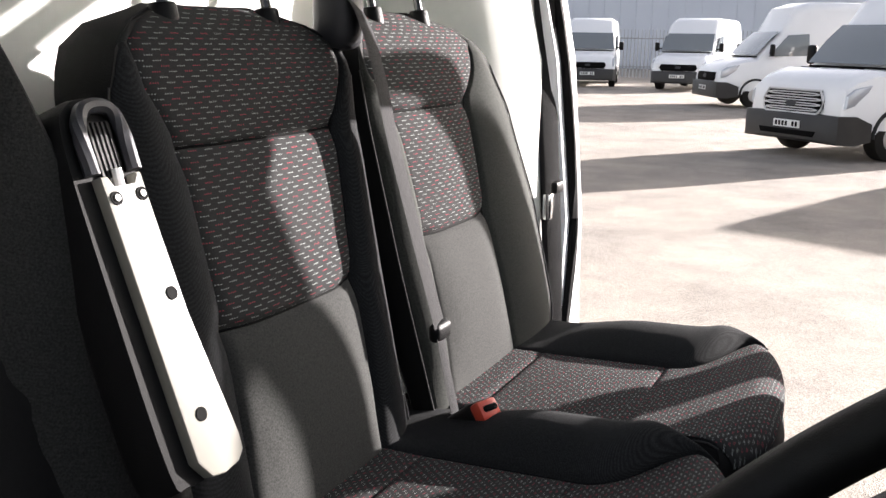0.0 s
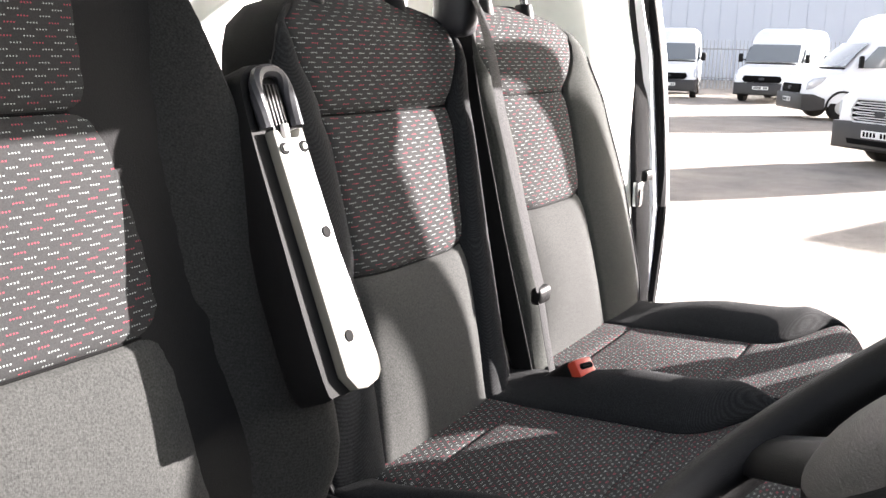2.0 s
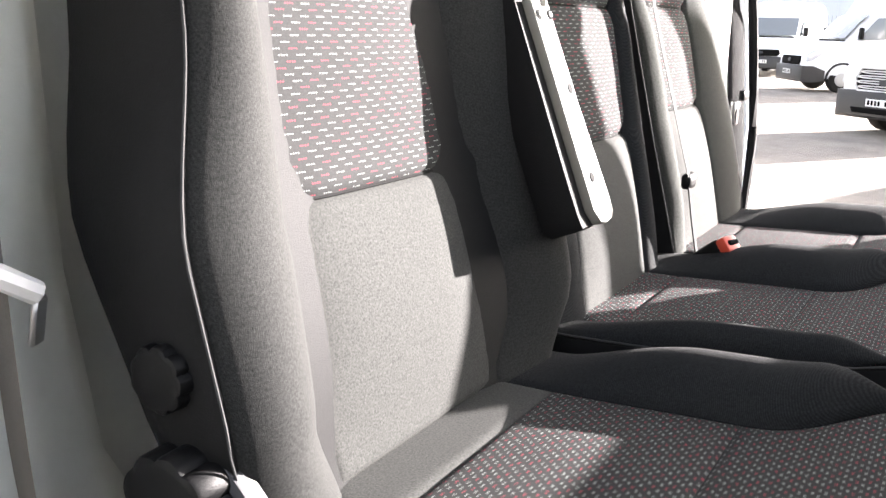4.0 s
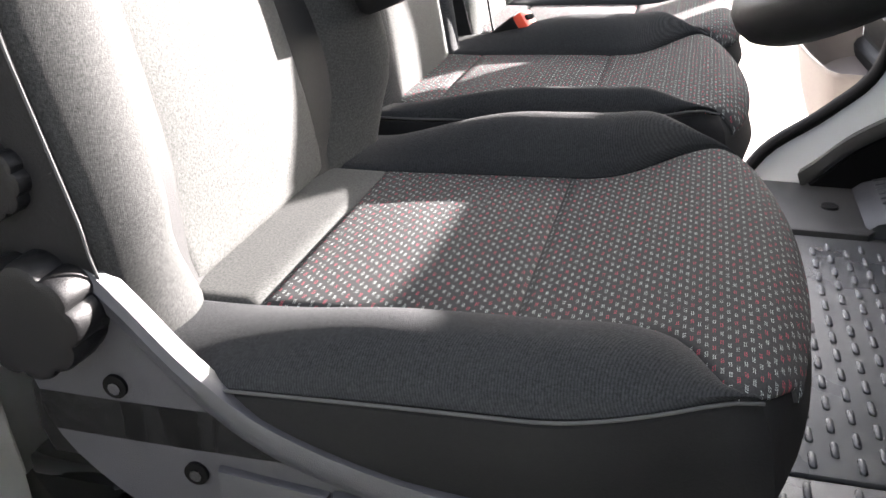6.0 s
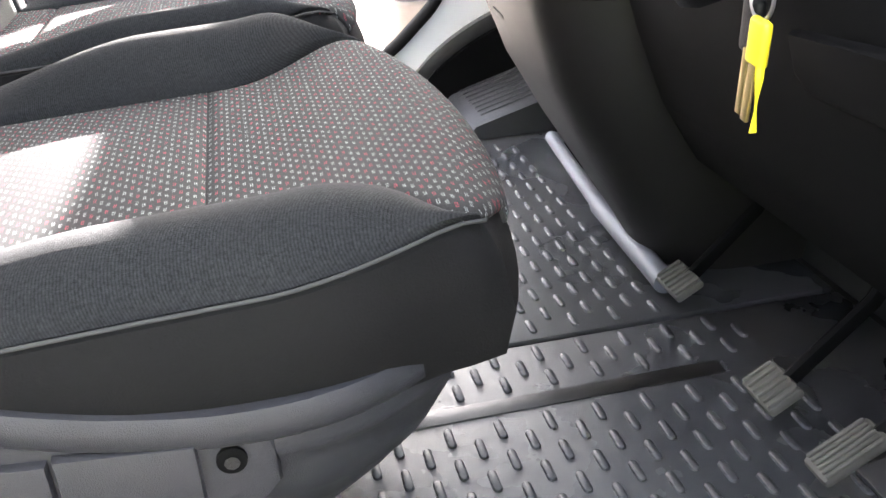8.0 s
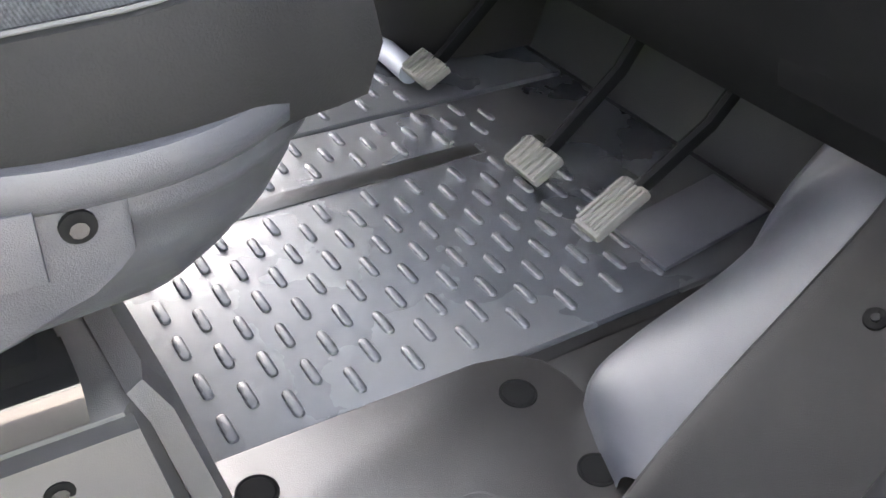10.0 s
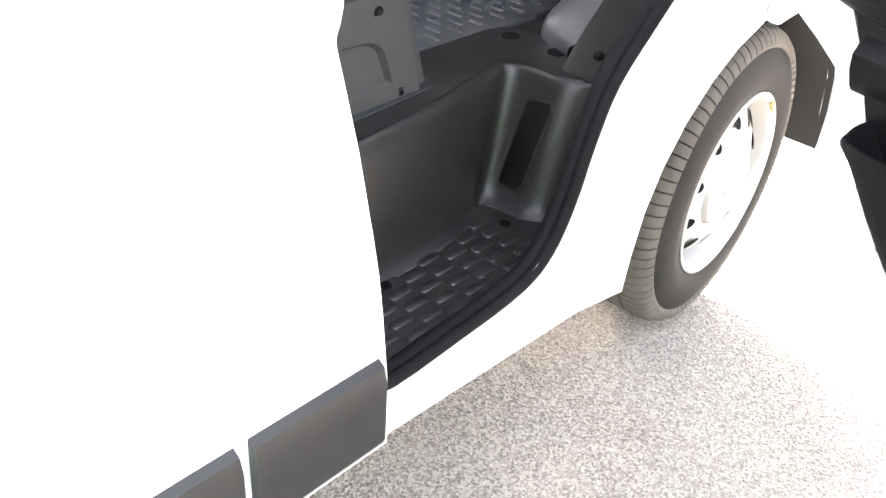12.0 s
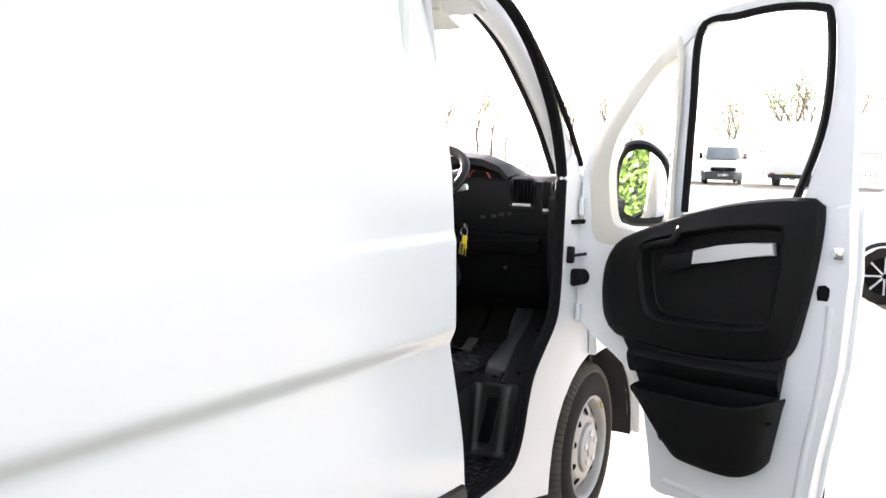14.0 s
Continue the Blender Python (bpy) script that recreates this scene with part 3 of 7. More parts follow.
def mat_sheet(x0, x1, y0, y1, z):
    bm = bmesh.new()
    box(bm, ((x0 + x1) / 2, (y0 + y1) / 2, z), (x1 - x0, y1 - y0, 0.012), 0.004)
    return bm


part("mat_sheet", mat_sheet(0.40, 1.16, 0.43, 0.905, FZ - 0.002), "mat", rubber_mat)
part("mat_sheet", mat_sheet(0.40, 1.16, 0.915, 1.72, FZ - 0.002), "mat", rubber_mat)
bm = bmesh.new()
box(bm, (0.66, 0.777, FZ + 0.003), (0.5, 0.03, 0.006), 0.0025)
part("mat_ridge", bm, "step", rubber_mat, "low dark cross ridge")


def stud_mesh(material, long=1.0, wide=1.0, tall=1.0):
    bm = bmesh.new()
    pts = []
    for s, cx in ((1, 0.0115), (-1, -0.0115)):
        for k in range(7):
            a = -math.pi / 2 + math.pi * k / 6
            pts.append((s * (0.0128 + 0.0056 * math.cos(a)), s * 0.0056 * math.sin(a)))
    rings = [[Vector((x * sc * long, y * (sc if sc == 1 else sc - 0.06) * wide, t * tall)) for x, y in pts] for t, sc in ((-0.001, 1.0), (0.0026, 0.95), (0.0034, 0.84))]
    loft(bm, rings)
    bmesh.ops.recalc_face_normals(bm, faces=bm.faces)
    me = bpy.data.meshes.new("stud")
    bm.to_mesh(me)
    bm.free()
    for p in me.polygons:
        p.use_smooth = True
    me.set_sharp_from_angle(angle=radians(50))
    me.materials.append(M[material])
    return me


def studs(parent, x0, x1, y0, y1, z, dx, dy, turn, limit=300, skip=None):
    me = stud_mesh("step", 1.3, 1.7, 0.7) if parent is step_trim else stud_mesh("mat")
    made = 0
    ny = int((y1 - y0) / dy)
    for j in range(ny + 1):
        for i in range(int((x1 - x0) / dx) + 1):
            x, y = x0 + i * dx, y0 + j * dy + (dy / 2 if i % 2 else 0)
            if x > x1 or y > y1 or made >= limit or (skip and skip(x, y)):
                continue
            ob = new("stud", me)
            ob.parent = parent
            ob.matrix_parent_inverse = parent.matrix_world.inverted()
            ob.matrix_basis = pose(x, y, z, 0, 0, turn)
            made += 1


# ledge between mat and step, with push-in caps
step_trim = thing("step_well", "dusty black plastic entry step well under the driver's door", "step", (0.3, 0.2, 0.44))
WELL = [(-0.02, 0.24), (0.1, 0.243), (0.337, 0.262), (0.5, 0.295), (0.562, 0.305), (0.588, 0.303), (0.6, 0.288), (0.604, 0.262), (0.606, 0.225), (0.608, 0.195), (0.618, 0.17), (0.64, 0.147), (0.672, 0.118), (0.705, 0.085)]
bm = bmesh.new()
top_in = spline([(x, y, FZ + 0.004) for x, y in WELL], 6)
ledge = [(-0.05, 0.25), (0.1, 0.253), (0.337, 0.272), (0.5, 0.305), (0.562, 0.315), (0.592, 0.313), (0.608, 0.292), (0.613, 0.262), (0.615, 0.225), (0.617, 0.198), (0.627, 0.176), (0.648, 0.154), (0.68, 0.125), (0.75, 0.1), (0.75, 0.385), (0.742, 0.412), (0.722, 0.43), (0.68, 0.44), (0.4, 0.442), (-0.05, 0.44)]
slab(bm, ledge, lambda u, v, t: Vector((u, v, t)), FZ - 0.03, FZ + 0.0065, bev=0.006)
part("ledge", bm, "step", step_trim)
bm = bmesh.new()
levels = [(FZ + 0.0068, 0.01, -0.009), (FZ + 0.006, 0.005, -0.004), (FZ + 0.001, 0.0, 0.001), (FZ - 0.009, -0.004, 0.005), (FZ - 0.024, -0.008, 0.008), (0.62, -0.02, 0.013), (0.58, -0.028, 0.016), (0.53, -0.039, 0.02), (0.48, -0.05, 0.024), (0.462, -0.056, 0.028), (0.452, -0.064, 0.035), (0.446, -0.08, 0.048)]
rows = []
for z, fx, fy in levels:
    row = []
    for p in top_in:
        k = smooth(0.45, 0.6, p.x)
        row.append(Vector((p.x + fx * k, p.y - fy * smooth(0.17, 0.27, p.y) * (1 - 0.3 * k), z)))
    rows.append(row)
loft(bm, rows, cap=False, closed_ring=False)
part("well_wall", bm, "step", step_trim, "scuffed dark plastic step wall", 85)
bm = bmesh.new()
base = [(p.x, p.y) for p in rows[-1]] + [(0.6, 0.056), (-0.02, 0.056)]
slab(bm, base, lambda u, v, t: Vector((u, v, t)), 0.42, 0.445)
part("tread", bm, "step", step_trim, "dusty step tread with raised studs")
for cx, cy in ((0.692, 0.384), (0.699, 0.278), (0.441, 0.396)):
    bm = bmesh.new()
    rings = [[Vector((cx + r * math.cos(a), cy + r * math.sin(a), FZ + h)) for a in [math.tau * k / 28 for k in range(28)]] for r, h in ((0.0182, 0.006), (0.0178, 0.0082), (0.0168, 0.0084), (0.016, 0.0072), (0.015, 0.0071), (0.0142, 0.0078), (0.006, 0.0079))]
    loft(bm, rings)
    part("floor_cap", bm, "ink", step_trim)
bm = bmesh.new()
cyl(bm, (0.494, 0.196, 0.444), (0.494, 0.196, 0.449), 0.012, 0.01, 18)
part("drain_plug", bm, "ink", step_trim)
bm = bmesh.new()
cyl(bm, (0.205, 0.205, 0.444), (0.205, 0.205, 0.449), 0.012, 0.01, 18)
part("drain_plug", bm, "ink", step_trim)
bm = bmesh.new()
slab(bm, [(0.245, 0.645), (0.203, 0.652), (0.198, 0.645), (0.218, 0.49), (0.225, 0.484), (0.262, 0.48), (0.268, 0.487), (0.25, 0.638)], lambda u, v, t: Vector((0.5975 - (0.66 - v) * 0.235 + t, u, v)), -0.004, 0.02, bev=0.0015)
part("anti_slip_pad", bm, "black", step_trim)
bm = bmesh.new()
tube(bm, [Vector((0.5975 - (0.66 - v) * 0.235 - 0.0035, u, v)) for u, v in ((0.247, 0.648), (0.2, 0.656), (0.195, 0.645), (0.215, 0.487), (0.222, 0.48), (0.264, 0.475), (0.272, 0.486), (0.254, 0.64))], 0.0015, 6, closed=True)
part("pad_rim", bm, "step", step_trim)

# kick trim along the front of the opening, with two screws
kick = thing("kick_trim", "black plastic kick trim screwed to the front door jamb", "trim", (0.65, 0.12, 0.8))
ramp = spline([(0.641, 0.226, 0.694), (0.7, 0.238, 0.737), (0.78, 0.247, 0.796), (0.86, 0.252, 0.854), (0.93, 0.256, 0.91), (0.985, 0.26, 0.985), (1.01, 0.262, 1.08), (1.02, 0.264, 1.25)], 5)
bm = bmesh.new()
rows = []
for i, c in enumerate(ramp):
    d = ramp[min(i + 1, len(ramp) - 1)] - ramp[max(i - 1, 0)]
    up = Vector((-d.z, 0, d.x)).normalized()
    drop = 0.055 * smooth(0.7, 0.95, c.x)
    side = [(0.07, -0.012), (0.09, 0.0), (0.13, 0.002), (0.17, 0.003), (c.y - 0.02, 0.001), (c.y - 0.005, -0.001), (c.y, -0.005), (c.y + 0.003, -0.02)]
    rows.append([Vector((c.x, y, c.z)) + up * h + Vector((-drop * smooth(0.2, 0.07, y), 0, 0)) for y, h in side])
first = [v - Vector((0.001, 0, 0.012)) for v in rows[0]]
loft(bm, [first] + rows, cap=False, closed_ring=False)
part("trim_strip", bm, "black", kick, "", 50)
for p in ((0.683, 0.175, 0.7285), (0.866, 0.19, 0.8635)):
    bm = bmesh.new()
    tip = Vector((-0.59, 0, 0.81)).normalized()
    cyl(bm, Vector(p) - tip * 0.012, Vector(p) + tip * 0.0035, 0.0105, 0.0095, 20, 0.001)
    cup = part("screw_cup", bm, "ink", kick)
    bm = bmesh.new()
    cyl(bm, Vector(p), Vector(p) + tip * 0.0055, 0.005, 0.0035, 8)
    part("screw", bm, "black", cup)

# black cover lip between the seal and the inner trims
bm = bmesh.new()
line = spline([(u, v, 0) for u, v in OPENING[3:12]], 4)
rows = []
for i, p in enumerate(line):
    q = line[min(i + 1, len(line) - 1)] - line[max(i - 1, 0)]
    nn = Vector((-q.y, q.x)).normalized()
    rows.append([Vector((p.x + nn.x * o, y, p.y + nn.y * o)) for y, o in ((0.034, 0.002), (0.042, 0.006), (0.058, 0.007), (0.064, -0.015))])
loft(bm, rows, cap=False, closed_ring=False)
part("jamb_cover", bm, "black", kick, "black plastic jamb cover lip")

# bulging wheel housing carpet
HOUSE = [(0.70, 0.255, 0.727), (0.72, 0.31, 0.741), (0.745, 0.352, 0.76), (0.8, 0.365, 0.8), (0.86, 0.372, 0.844), (0.92, 0.38, 0.892), (0.975, 0.39, 0.955), (1.01, 0.4, 1.05), (1.2, 0.41, 1.16)]
bm = bmesh.new()
rows = []
for x, yo, zt in spline(HOUSE, 4):
    row = [Vector((x, 0.1, zt - 0.01))]
    for j in range(19):
        a = j / 18
        y = 0.2 + (yo - 0.2) * math.sin(a * math.pi / 2)
        row.append(Vector((x, y, FZ + 0.004 + (zt - FZ) * max(0.0, math.cos(a * math.pi / 2)) ** (0.55 + 0.5 * smooth(0.74, 0.95, x)))))
    rows.append(row)
loft(bm, rows, cap=False, closed_ring=False)
wh = part("wheel_housing", bm, "housing", None, "", 80)
tagged(wh, "smooth slate grey wheel housing cover beside the pedals", "wheel housing", kind="structure")
bm = bmesh.new()
box(bm, (1.2, 1.05, 0.95), (0.04, 1.9, 0.6), 0.01)
fw = finish("firewall", bm, "dark")
tagged(fw, "black sound-deadening firewall", "firewall", kind="structure")


# ---- seats ----
LEAN = 0.25


def along(table, z):
    """The value at z in a table of (z, value), with smooth steps between."""
    if z <= table[0][0]:
        return table[0][1]
    for (za, a), (zb, b) in zip(table, table[1:]):
        if z <= zb:
            return a + (b - a) * (0.5 * (z - za) / (zb - za) + 0.5 * smooth(za, zb, z))
    return table[-1][1]


def seat_back(parent, yc, x0, z0, inserts, near, far, seams, rise, crest, edge, bolster="cloth_dark", lean_yc=0.0, far_rise=None):
    """Backrest whose front insert starts at (x0, z0). inserts, near, far: tables of (height, half width) of the insert and of the whole on either side;
    rise: how far the bolsters stand out at their crest; edge: how far their outer rims do; seams: heights of the cross seams."""
    z_top = near[-1][0]

    def half(s, z):
        return along(near if s < 0 else far, z)

    def ins(s, z):
        return min(along(inserts, z), half(s, z) - 0.006)

    def front(s, a, z):
        i, h = ins(s, z), half(s, z)
        lift = 0.0
        if a > i:
            k = min((a - i) / max(h - i, 1e-3), 1.0)
            soft = s > 0 and far_rise
            top, tip = (far_rise, 0.82) if soft else (rise, crest)
            lift = 1 - (1 - k / tip) ** (1.4 if soft else 2) if k < tip else 1 - (1 - edge / top) * ((k - tip) / (1 - tip)) ** 2
            lift *= top * smooth(z_top + 0.01, z_top - 0.2, z) * (0.45 + 0.55 * smooth(z0 - 0.02, z0 + 0.1, z))
        r = max(0.0, (z - (z_top - 0.07)) / 0.07)
        belly = 0.012 * math.sin(math.pi * min(max((z - z0) / 0.25, 0), 1)) * max(0.0, 1 - (a / i) ** 4)
        pinch = sum(0.007 * math.exp(-((z - q) / 0.014) ** 2) for q in seams) * math.exp(-((a - i) / 0.03) ** 2)
        return x0 - LEAN * (z - z0) + lift + belly - pinch - 0.055 * r ** 2.2

    def surf_rel(u, v):
        s = -1 if u < 0 else 1
        i, h = ins(s, v), half(s, v)
        a = 2 * abs(u) * i if abs(u) <= 0.5 else i + (abs(u) - 0.5) * 2 * (h - i)
        return (front(s, a, v), yc + lean_yc * (v - z0) + s * a, v)

    S = surface(surf_rel)
    levels = [z0 - 0.014] + seams + [z_top]
    for k, (a, b) in enumerate(zip(levels, levels[1:])):
        bm = bmesh.new()
        patch(bm, S, -0.5, 0.5, a, b, 16, 14, crown=0.009 if k else 0.004, depth=0.006, seam=0.009)
        part("back_panel", bm, "cloth" if k == 0 else "dot_back", parent, "plain grey cloth lower panel" if k == 0 else "black cloth panel with pale and red stitches")
    for s in (-1, 1):
        bm = bmesh.new()
        lo, hi = (-1.0, -0.5) if s < 0 else (0.5, 1.0)
        patch(bm, S, lo, hi, z0 - 0.02, z_top, 16, 26, seam=0.008, depth=0.004, thick=0.03)
        part("back_bolster", bm, bolster, parent, "padded dark twill side bolster")
    # shell: rounded sides and rear
    bm = bmesh.new()
    rings = []
    for i in range(27):
        z = z0 - 0.05 + (z_top - 0.003 - z0 + 0.05) * i / 26
        c = yc + lean_yc * (z - z0)
        xr = min(x0 - LEAN * (z - z0) - 0.1 + 0.05 * (1 - smooth(z0 - 0.03, z0 + 0.3, z)), front(1, 0.0, z) - 0.03)
        hn, hf = half(-1, z), half(1, z)
        xn, xf = front(-1, hn, z) + 0.003, front(1, hf, z) + 0.003
        xn, xf = max(xn, xr + 0.02), max(xf, xr + 0.02)
        ring = [Vector((xn, c - hn, z)), Vector((xn - 0.014, c - hn - 0.005, z)), Vector((xn * 0.5 + xr * 0.5, c - hn - 0.007, z)), Vector((xr + 0.025, c - hn - 0.002, z)), Vector((xr, c - hn + 0.03, z))]
        ring += [Vector((xr, c + hf - 0.03, z)), Vector((xr + 0.025, c + hf + 0.002, z)), Vector((xf * 0.5 + xr * 0.5, c + hf + 0.007, z)), Vector((xf - 0.014, c + hf + 0.005, z)), Vector((xf, c + hf, z)), Vector((front(1, 0.0, z) - 0.025, c, z))]
        rings.append(ring)
    loft(bm, rings)
    part("back_shell", bm, "vinyl", parent, "black cloth backrest side and rear")
    for s in (-1, 1):
        bm = bmesh.new()
        line = []
        for i in range(30):
            z = z0 - 0.03 + (z_top - 0.08 - z0 + 0.03) * i / 29
            line.append(Vector((front(s, half(s, z), z) + 0.004, yc + lean_yc * (z - z0) + s * (half(s, z) + 0.001), z)))
        tube(bm, line, 0.0011, 6)
        part("piping", bm, "thread", parent)
    for q in seams:
        bm = bmesh.new()
        tube(bm, [S(u / 20, q)[0] - S(u / 20, q)[1] * 0.005 for u in range(-10, 11)], 0.0016, 6)
        part("seam_thread", bm, "ink", parent)
    return front


def headrest_posts(parent, yc, x, z, gap=0.055):
    for s in (-1, 1):
        bm = bmesh.new()
        cyl(bm, (x, yc + s * gap, z - 0.02), (x - 0.004, yc + s * gap, z + 0.012), 0.017, 0.014, 18, 0.003)
        sleeve = part("headrest_sleeve", bm, "black", parent)
        bm = bmesh.new()
        cyl(bm, (x, yc + s * gap, z), (x - 0.03, yc + s * gap, z + 0.12), 0.006, None, 12)
        part("headrest_post", bm, "gloss", sleeve)


def seat_cushion(parent, yc, x0, z0, half_l, half_r, ins_h, x_seam, x_front, rise_l=0.03, rise_r=0.045, side_depth=0.075, gusset="cloth", late_l=7.0):
    """Cushion from the joint x0 to x_front: rear gusset, two dotted inserts, the second rolling over the front edge, and side bolsters.
    half_l: toward the driver's door."""
    roll = 0.05
    flat_end = x_front - roll
    v_end = flat_end + roll * 1.3

    def hw(s, v):
        h = half_l if s < 0 else half_r
        r = min(1.0, max(0.0, (v - (x_front - 0.17)) / 0.17))
        return max(h - (0.085 if s < 0 else 0.06) * (1 - math.sqrt(max(0.0, 1 - r * r))), ins_h + 0.005)

    def iw(s, v):
        f = smooth(x_seam, flat_end + 0.02, v)
        return ins_h + (hw(s, v) - 0.004 - ins_h) * (f ** late_l if s < 0 else f ** 1.25)

    def rel(u, v):
        s = -1 if u < 0 else 1
        i, h = iw(s, v), hw(s, v)
        a = 2 * abs(u) * i if abs(u) <= 0.5 else i + (abs(u) - 0.5) * 2 * (h - i)
        k = max(0.0, min((a - i) / max(h - i, 1e-3), 1.0))
        rise = rise_l if s < 0 else rise_r
        amp = rise * (1 - smooth(x_seam + 0.06, flat_end + 0.03, v)) * smooth(x0 - 0.03, x0 + 0.2, v)
        lift = amp * (1 - (1 - k / 0.55) ** 2 if k < 0.55 else 1 - ((k - 0.55) / 0.45) ** 2 * 0.95)
        th = max(0.0, (v - flat_end) / roll)
        x = v if th == 0 else flat_end + roll * math.sin(min(th, math.pi / 2)) - 0.006 * max(0.0, th - math.pi / 2)
        dz = 0.0 if th == 0 else roll * (1 - math.cos(min(th, math.pi / 2))) + roll * max(0.0, th - math.pi / 2)
        w = a / (half_l if s < 0 else half_r)
        bow = 0.04 * w ** 2.2 * smooth(x_seam - 0.02, x_front, v)
        return (x - bow, yc + s * a, z0 + 0.012 * smooth(x0, x_seam + 0.1, v) + 0.014 * smooth(x_seam + 0.03, x_front, v) + lift - dz)

    S = surface(rel)
    flip = -1 if S(0.1, x_seam)[1].z < 0 else 1
    S2 = lambda u, v: (S(u, v)[0], S(u, v)[1] * flip)
    gus = x0 + 0.062
    for name, a, b, m, lab, cr, nv in (("rear_gusset", x0 - 0.03, gus, gusset, "cloth strip at the back of the cushion", 0.0, 6), ("cushion_insert", gus, x_seam, "dot_seat", "black cloth with pale and red stitches", 0.006, 12), ("cushion_front", x_seam, v_end, "dot_seat", "black cloth with pale and red stitches", 0.002, 26)):
        bm = bmesh.new()
        patch(bm, S2, -0.5, 0.5, a, b, 20, nv, seam=0.009, crown=cr, depth=0.004, thick=0.009)
        part(name, bm, m, parent, lab)
    for s in (-1, 1):
        bm = bmesh.new()
        lo, hi = (-1.0, -0.5) if s < 0 else (0.5, 1.0)
        patch(bm, S2, lo, hi, x0 - 0.03, flat_end + 0.03, 14, 34, seam=0.007, depth=0.003, thick=0.004)
        part("cushion_bolster", bm, "cloth_dark", parent, "dark twill side bolster")
    # two faint pull lines on the front panel
    for u in (0.02, -0.24):
        bm = bmesh.new()
        tube(bm, [S2(u, v)[0] + S2(u, v)[1] * -0.0006 for v in [x_seam + 0.09 + (flat_end + 0.03 - x_seam - 0.09) * q / 12 for q in range(13)]], 0.0008, 5)
        part("pull_seam", bm, "ink", parent)
    bm = bmesh.new()
    v_side = flat_end + 0.03
    vs = [x0 - 0.05 + (v_side - x0 + 0.05) * i / 30 for i in range(31)]
    loop = [(-1.0, v) for v in vs] + [(-1 + 2 * i / 30, v_side) for i in range(1, 30)] + [(1.0, v) for v in reversed(vs)]
    edge = [Vector(rel(u, v)) for u, v in loop]
    rings = []
    for f, inset in ((0.0, 0.006), (0.04, -0.001), (0.2, -0.004), (0.6, -0.004), (0.95, 0.004), (1.0, 0.012)):
        ring = []
        for p in edge:
            out = Vector((max(0.0, p.x - x_front + 0.16) / 0.16, (p.y - yc) / half_l, 0))
            out = out.normalized() if out.length > 0.01 else Vector((1, 0, 0))
            nose = smooth(x_front - 0.09, x_front - 0.03, p.x)
            q = p - out * (inset + (0.004 - 0.024 * min(1.0, f * 2.5)) * nose)
            base = z0 - 0.004 - side_depth
            q.z = (p.z - 0.004) * (1 - f) + base * f
            ring.append(q)
        rings.append(ring)
    loft(bm, list(reversed(rings)), cap=False, closed_ring=True)
    part("cushion_side", bm, "vinyl", parent, "black cloth cushion side")
    for s in (-1, 1):
        bm = bmesh.new()
        tube(bm, [Vector(rel(s, v)) + Vector((0, s * 0.002, -0.003)) for v in vs[2:]], 0.0012, 6)
        part("piping", bm, "thread", parent)


# driver's seat
YD = 0.555
driver = thing("front_seat", "grey and black cloth driver's seat with red and pale stitches", "seat", (0.2, YD, FZ))
DRIVER_HALF = [(1.10, 0.19), (1.16, 0.24), (1.22, 0.266), (1.36, 0.268), (1.51, 0.224), (1.66, 0.178), (1.75, 0.15), (1.80, 0.1)]
seat_back(driver, YD, 0.086, 1.155, [(1.14, 0.132), (1.21, 0.152), (1.366, 0.138), (1.55, 0.13), (1.66, 0.15), (1.8, 0.13)], DRIVER_HALF, DRIVER_HALF, [1.366, 1.55], 0.056, 0.6, 0.032, "cloth_seat", far_rise=0.06)
seat_cushion(driver, YD, 0.085, 1.142, 0.258, 0.26, 0.15, 0.335, 0.543)
headrest_posts(driver, YD, -0.07, 1.80)

# bench for two passengers
bench = thing("passenger_bench", "grey and black cloth double passenger bench seat", "bench seat", (0.2, 1.25, FZ))
YM, YP = 1.042, 1.467
MID_HALF = [(1.12, 0.19), (1.2, 0.21), (1.36, 0.21), (1.53, 0.205), (1.59, 0.2), (1.625, 0.185), (1.648, 0.15), (1.662, 0.1), (1.67, 0.05)]
FAR_HALF = [(1.12, 0.26), (1.2, 0.296), (1.36, 0.3), (1.515, 0.268), (1.6, 0.225), (1.64, 0.19), (1.665, 0.12), (1.676, 0.05)]
GAP_HALF = [(1.12, 0.18), (1.36, 0.19), (1.515, 0.19), (1.6, 0.185), (1.64, 0.16), (1.665, 0.1), (1.676, 0.05)]
seat_back(bench, YM, 0.097, 1.155, [(1.15, 0.118), (1.36, 0.12), (1.533, 0.135), (1.6, 0.17), (1.66, 0.17)], MID_HALF, MID_HALF, [1.358, 1.532], 0.012, 0.3, -0.03, lean_yc=0.08)
# this seat's bolsters use the twill with sunlight in its tone
seat_back(bench, YP, 0.097, 1.155, [(1.15, 0.115), (1.375, 0.11), (1.54, 0.121), (1.6, 0.17), (1.66, 0.18)], GAP_HALF, FAR_HALF, [1.374, 1.54], 0.022, 0.5, 0.0, "cloth_far_lit")
headrest_posts(bench, YM + 0.04, -0.062, 1.655, 0.085)
headrest_posts(bench, YP + 0.01, -0.062, 1.665, 0.07)
seat_cushion(bench, 1.03, 0.08, 1.158, 0.19, 0.275, 0.137, 0.325, 0.515, 0.03, 0.042, gusset="dot_seat")
seat_cushion(bench, 1.452, 0.08, 1.158, 0.14, 0.3, 0.13, 0.335, 0.515, 0.004, 0.035, gusset="dot_seat", late_l=1.0)
bm = bmesh.new()
box(bm, (0.24, 1.27, 1.02), (0.42, 0.9, 0.16), 0.03, 3)
part("bench_base", bm, "vinyl", bench)
bm = bmesh.new()
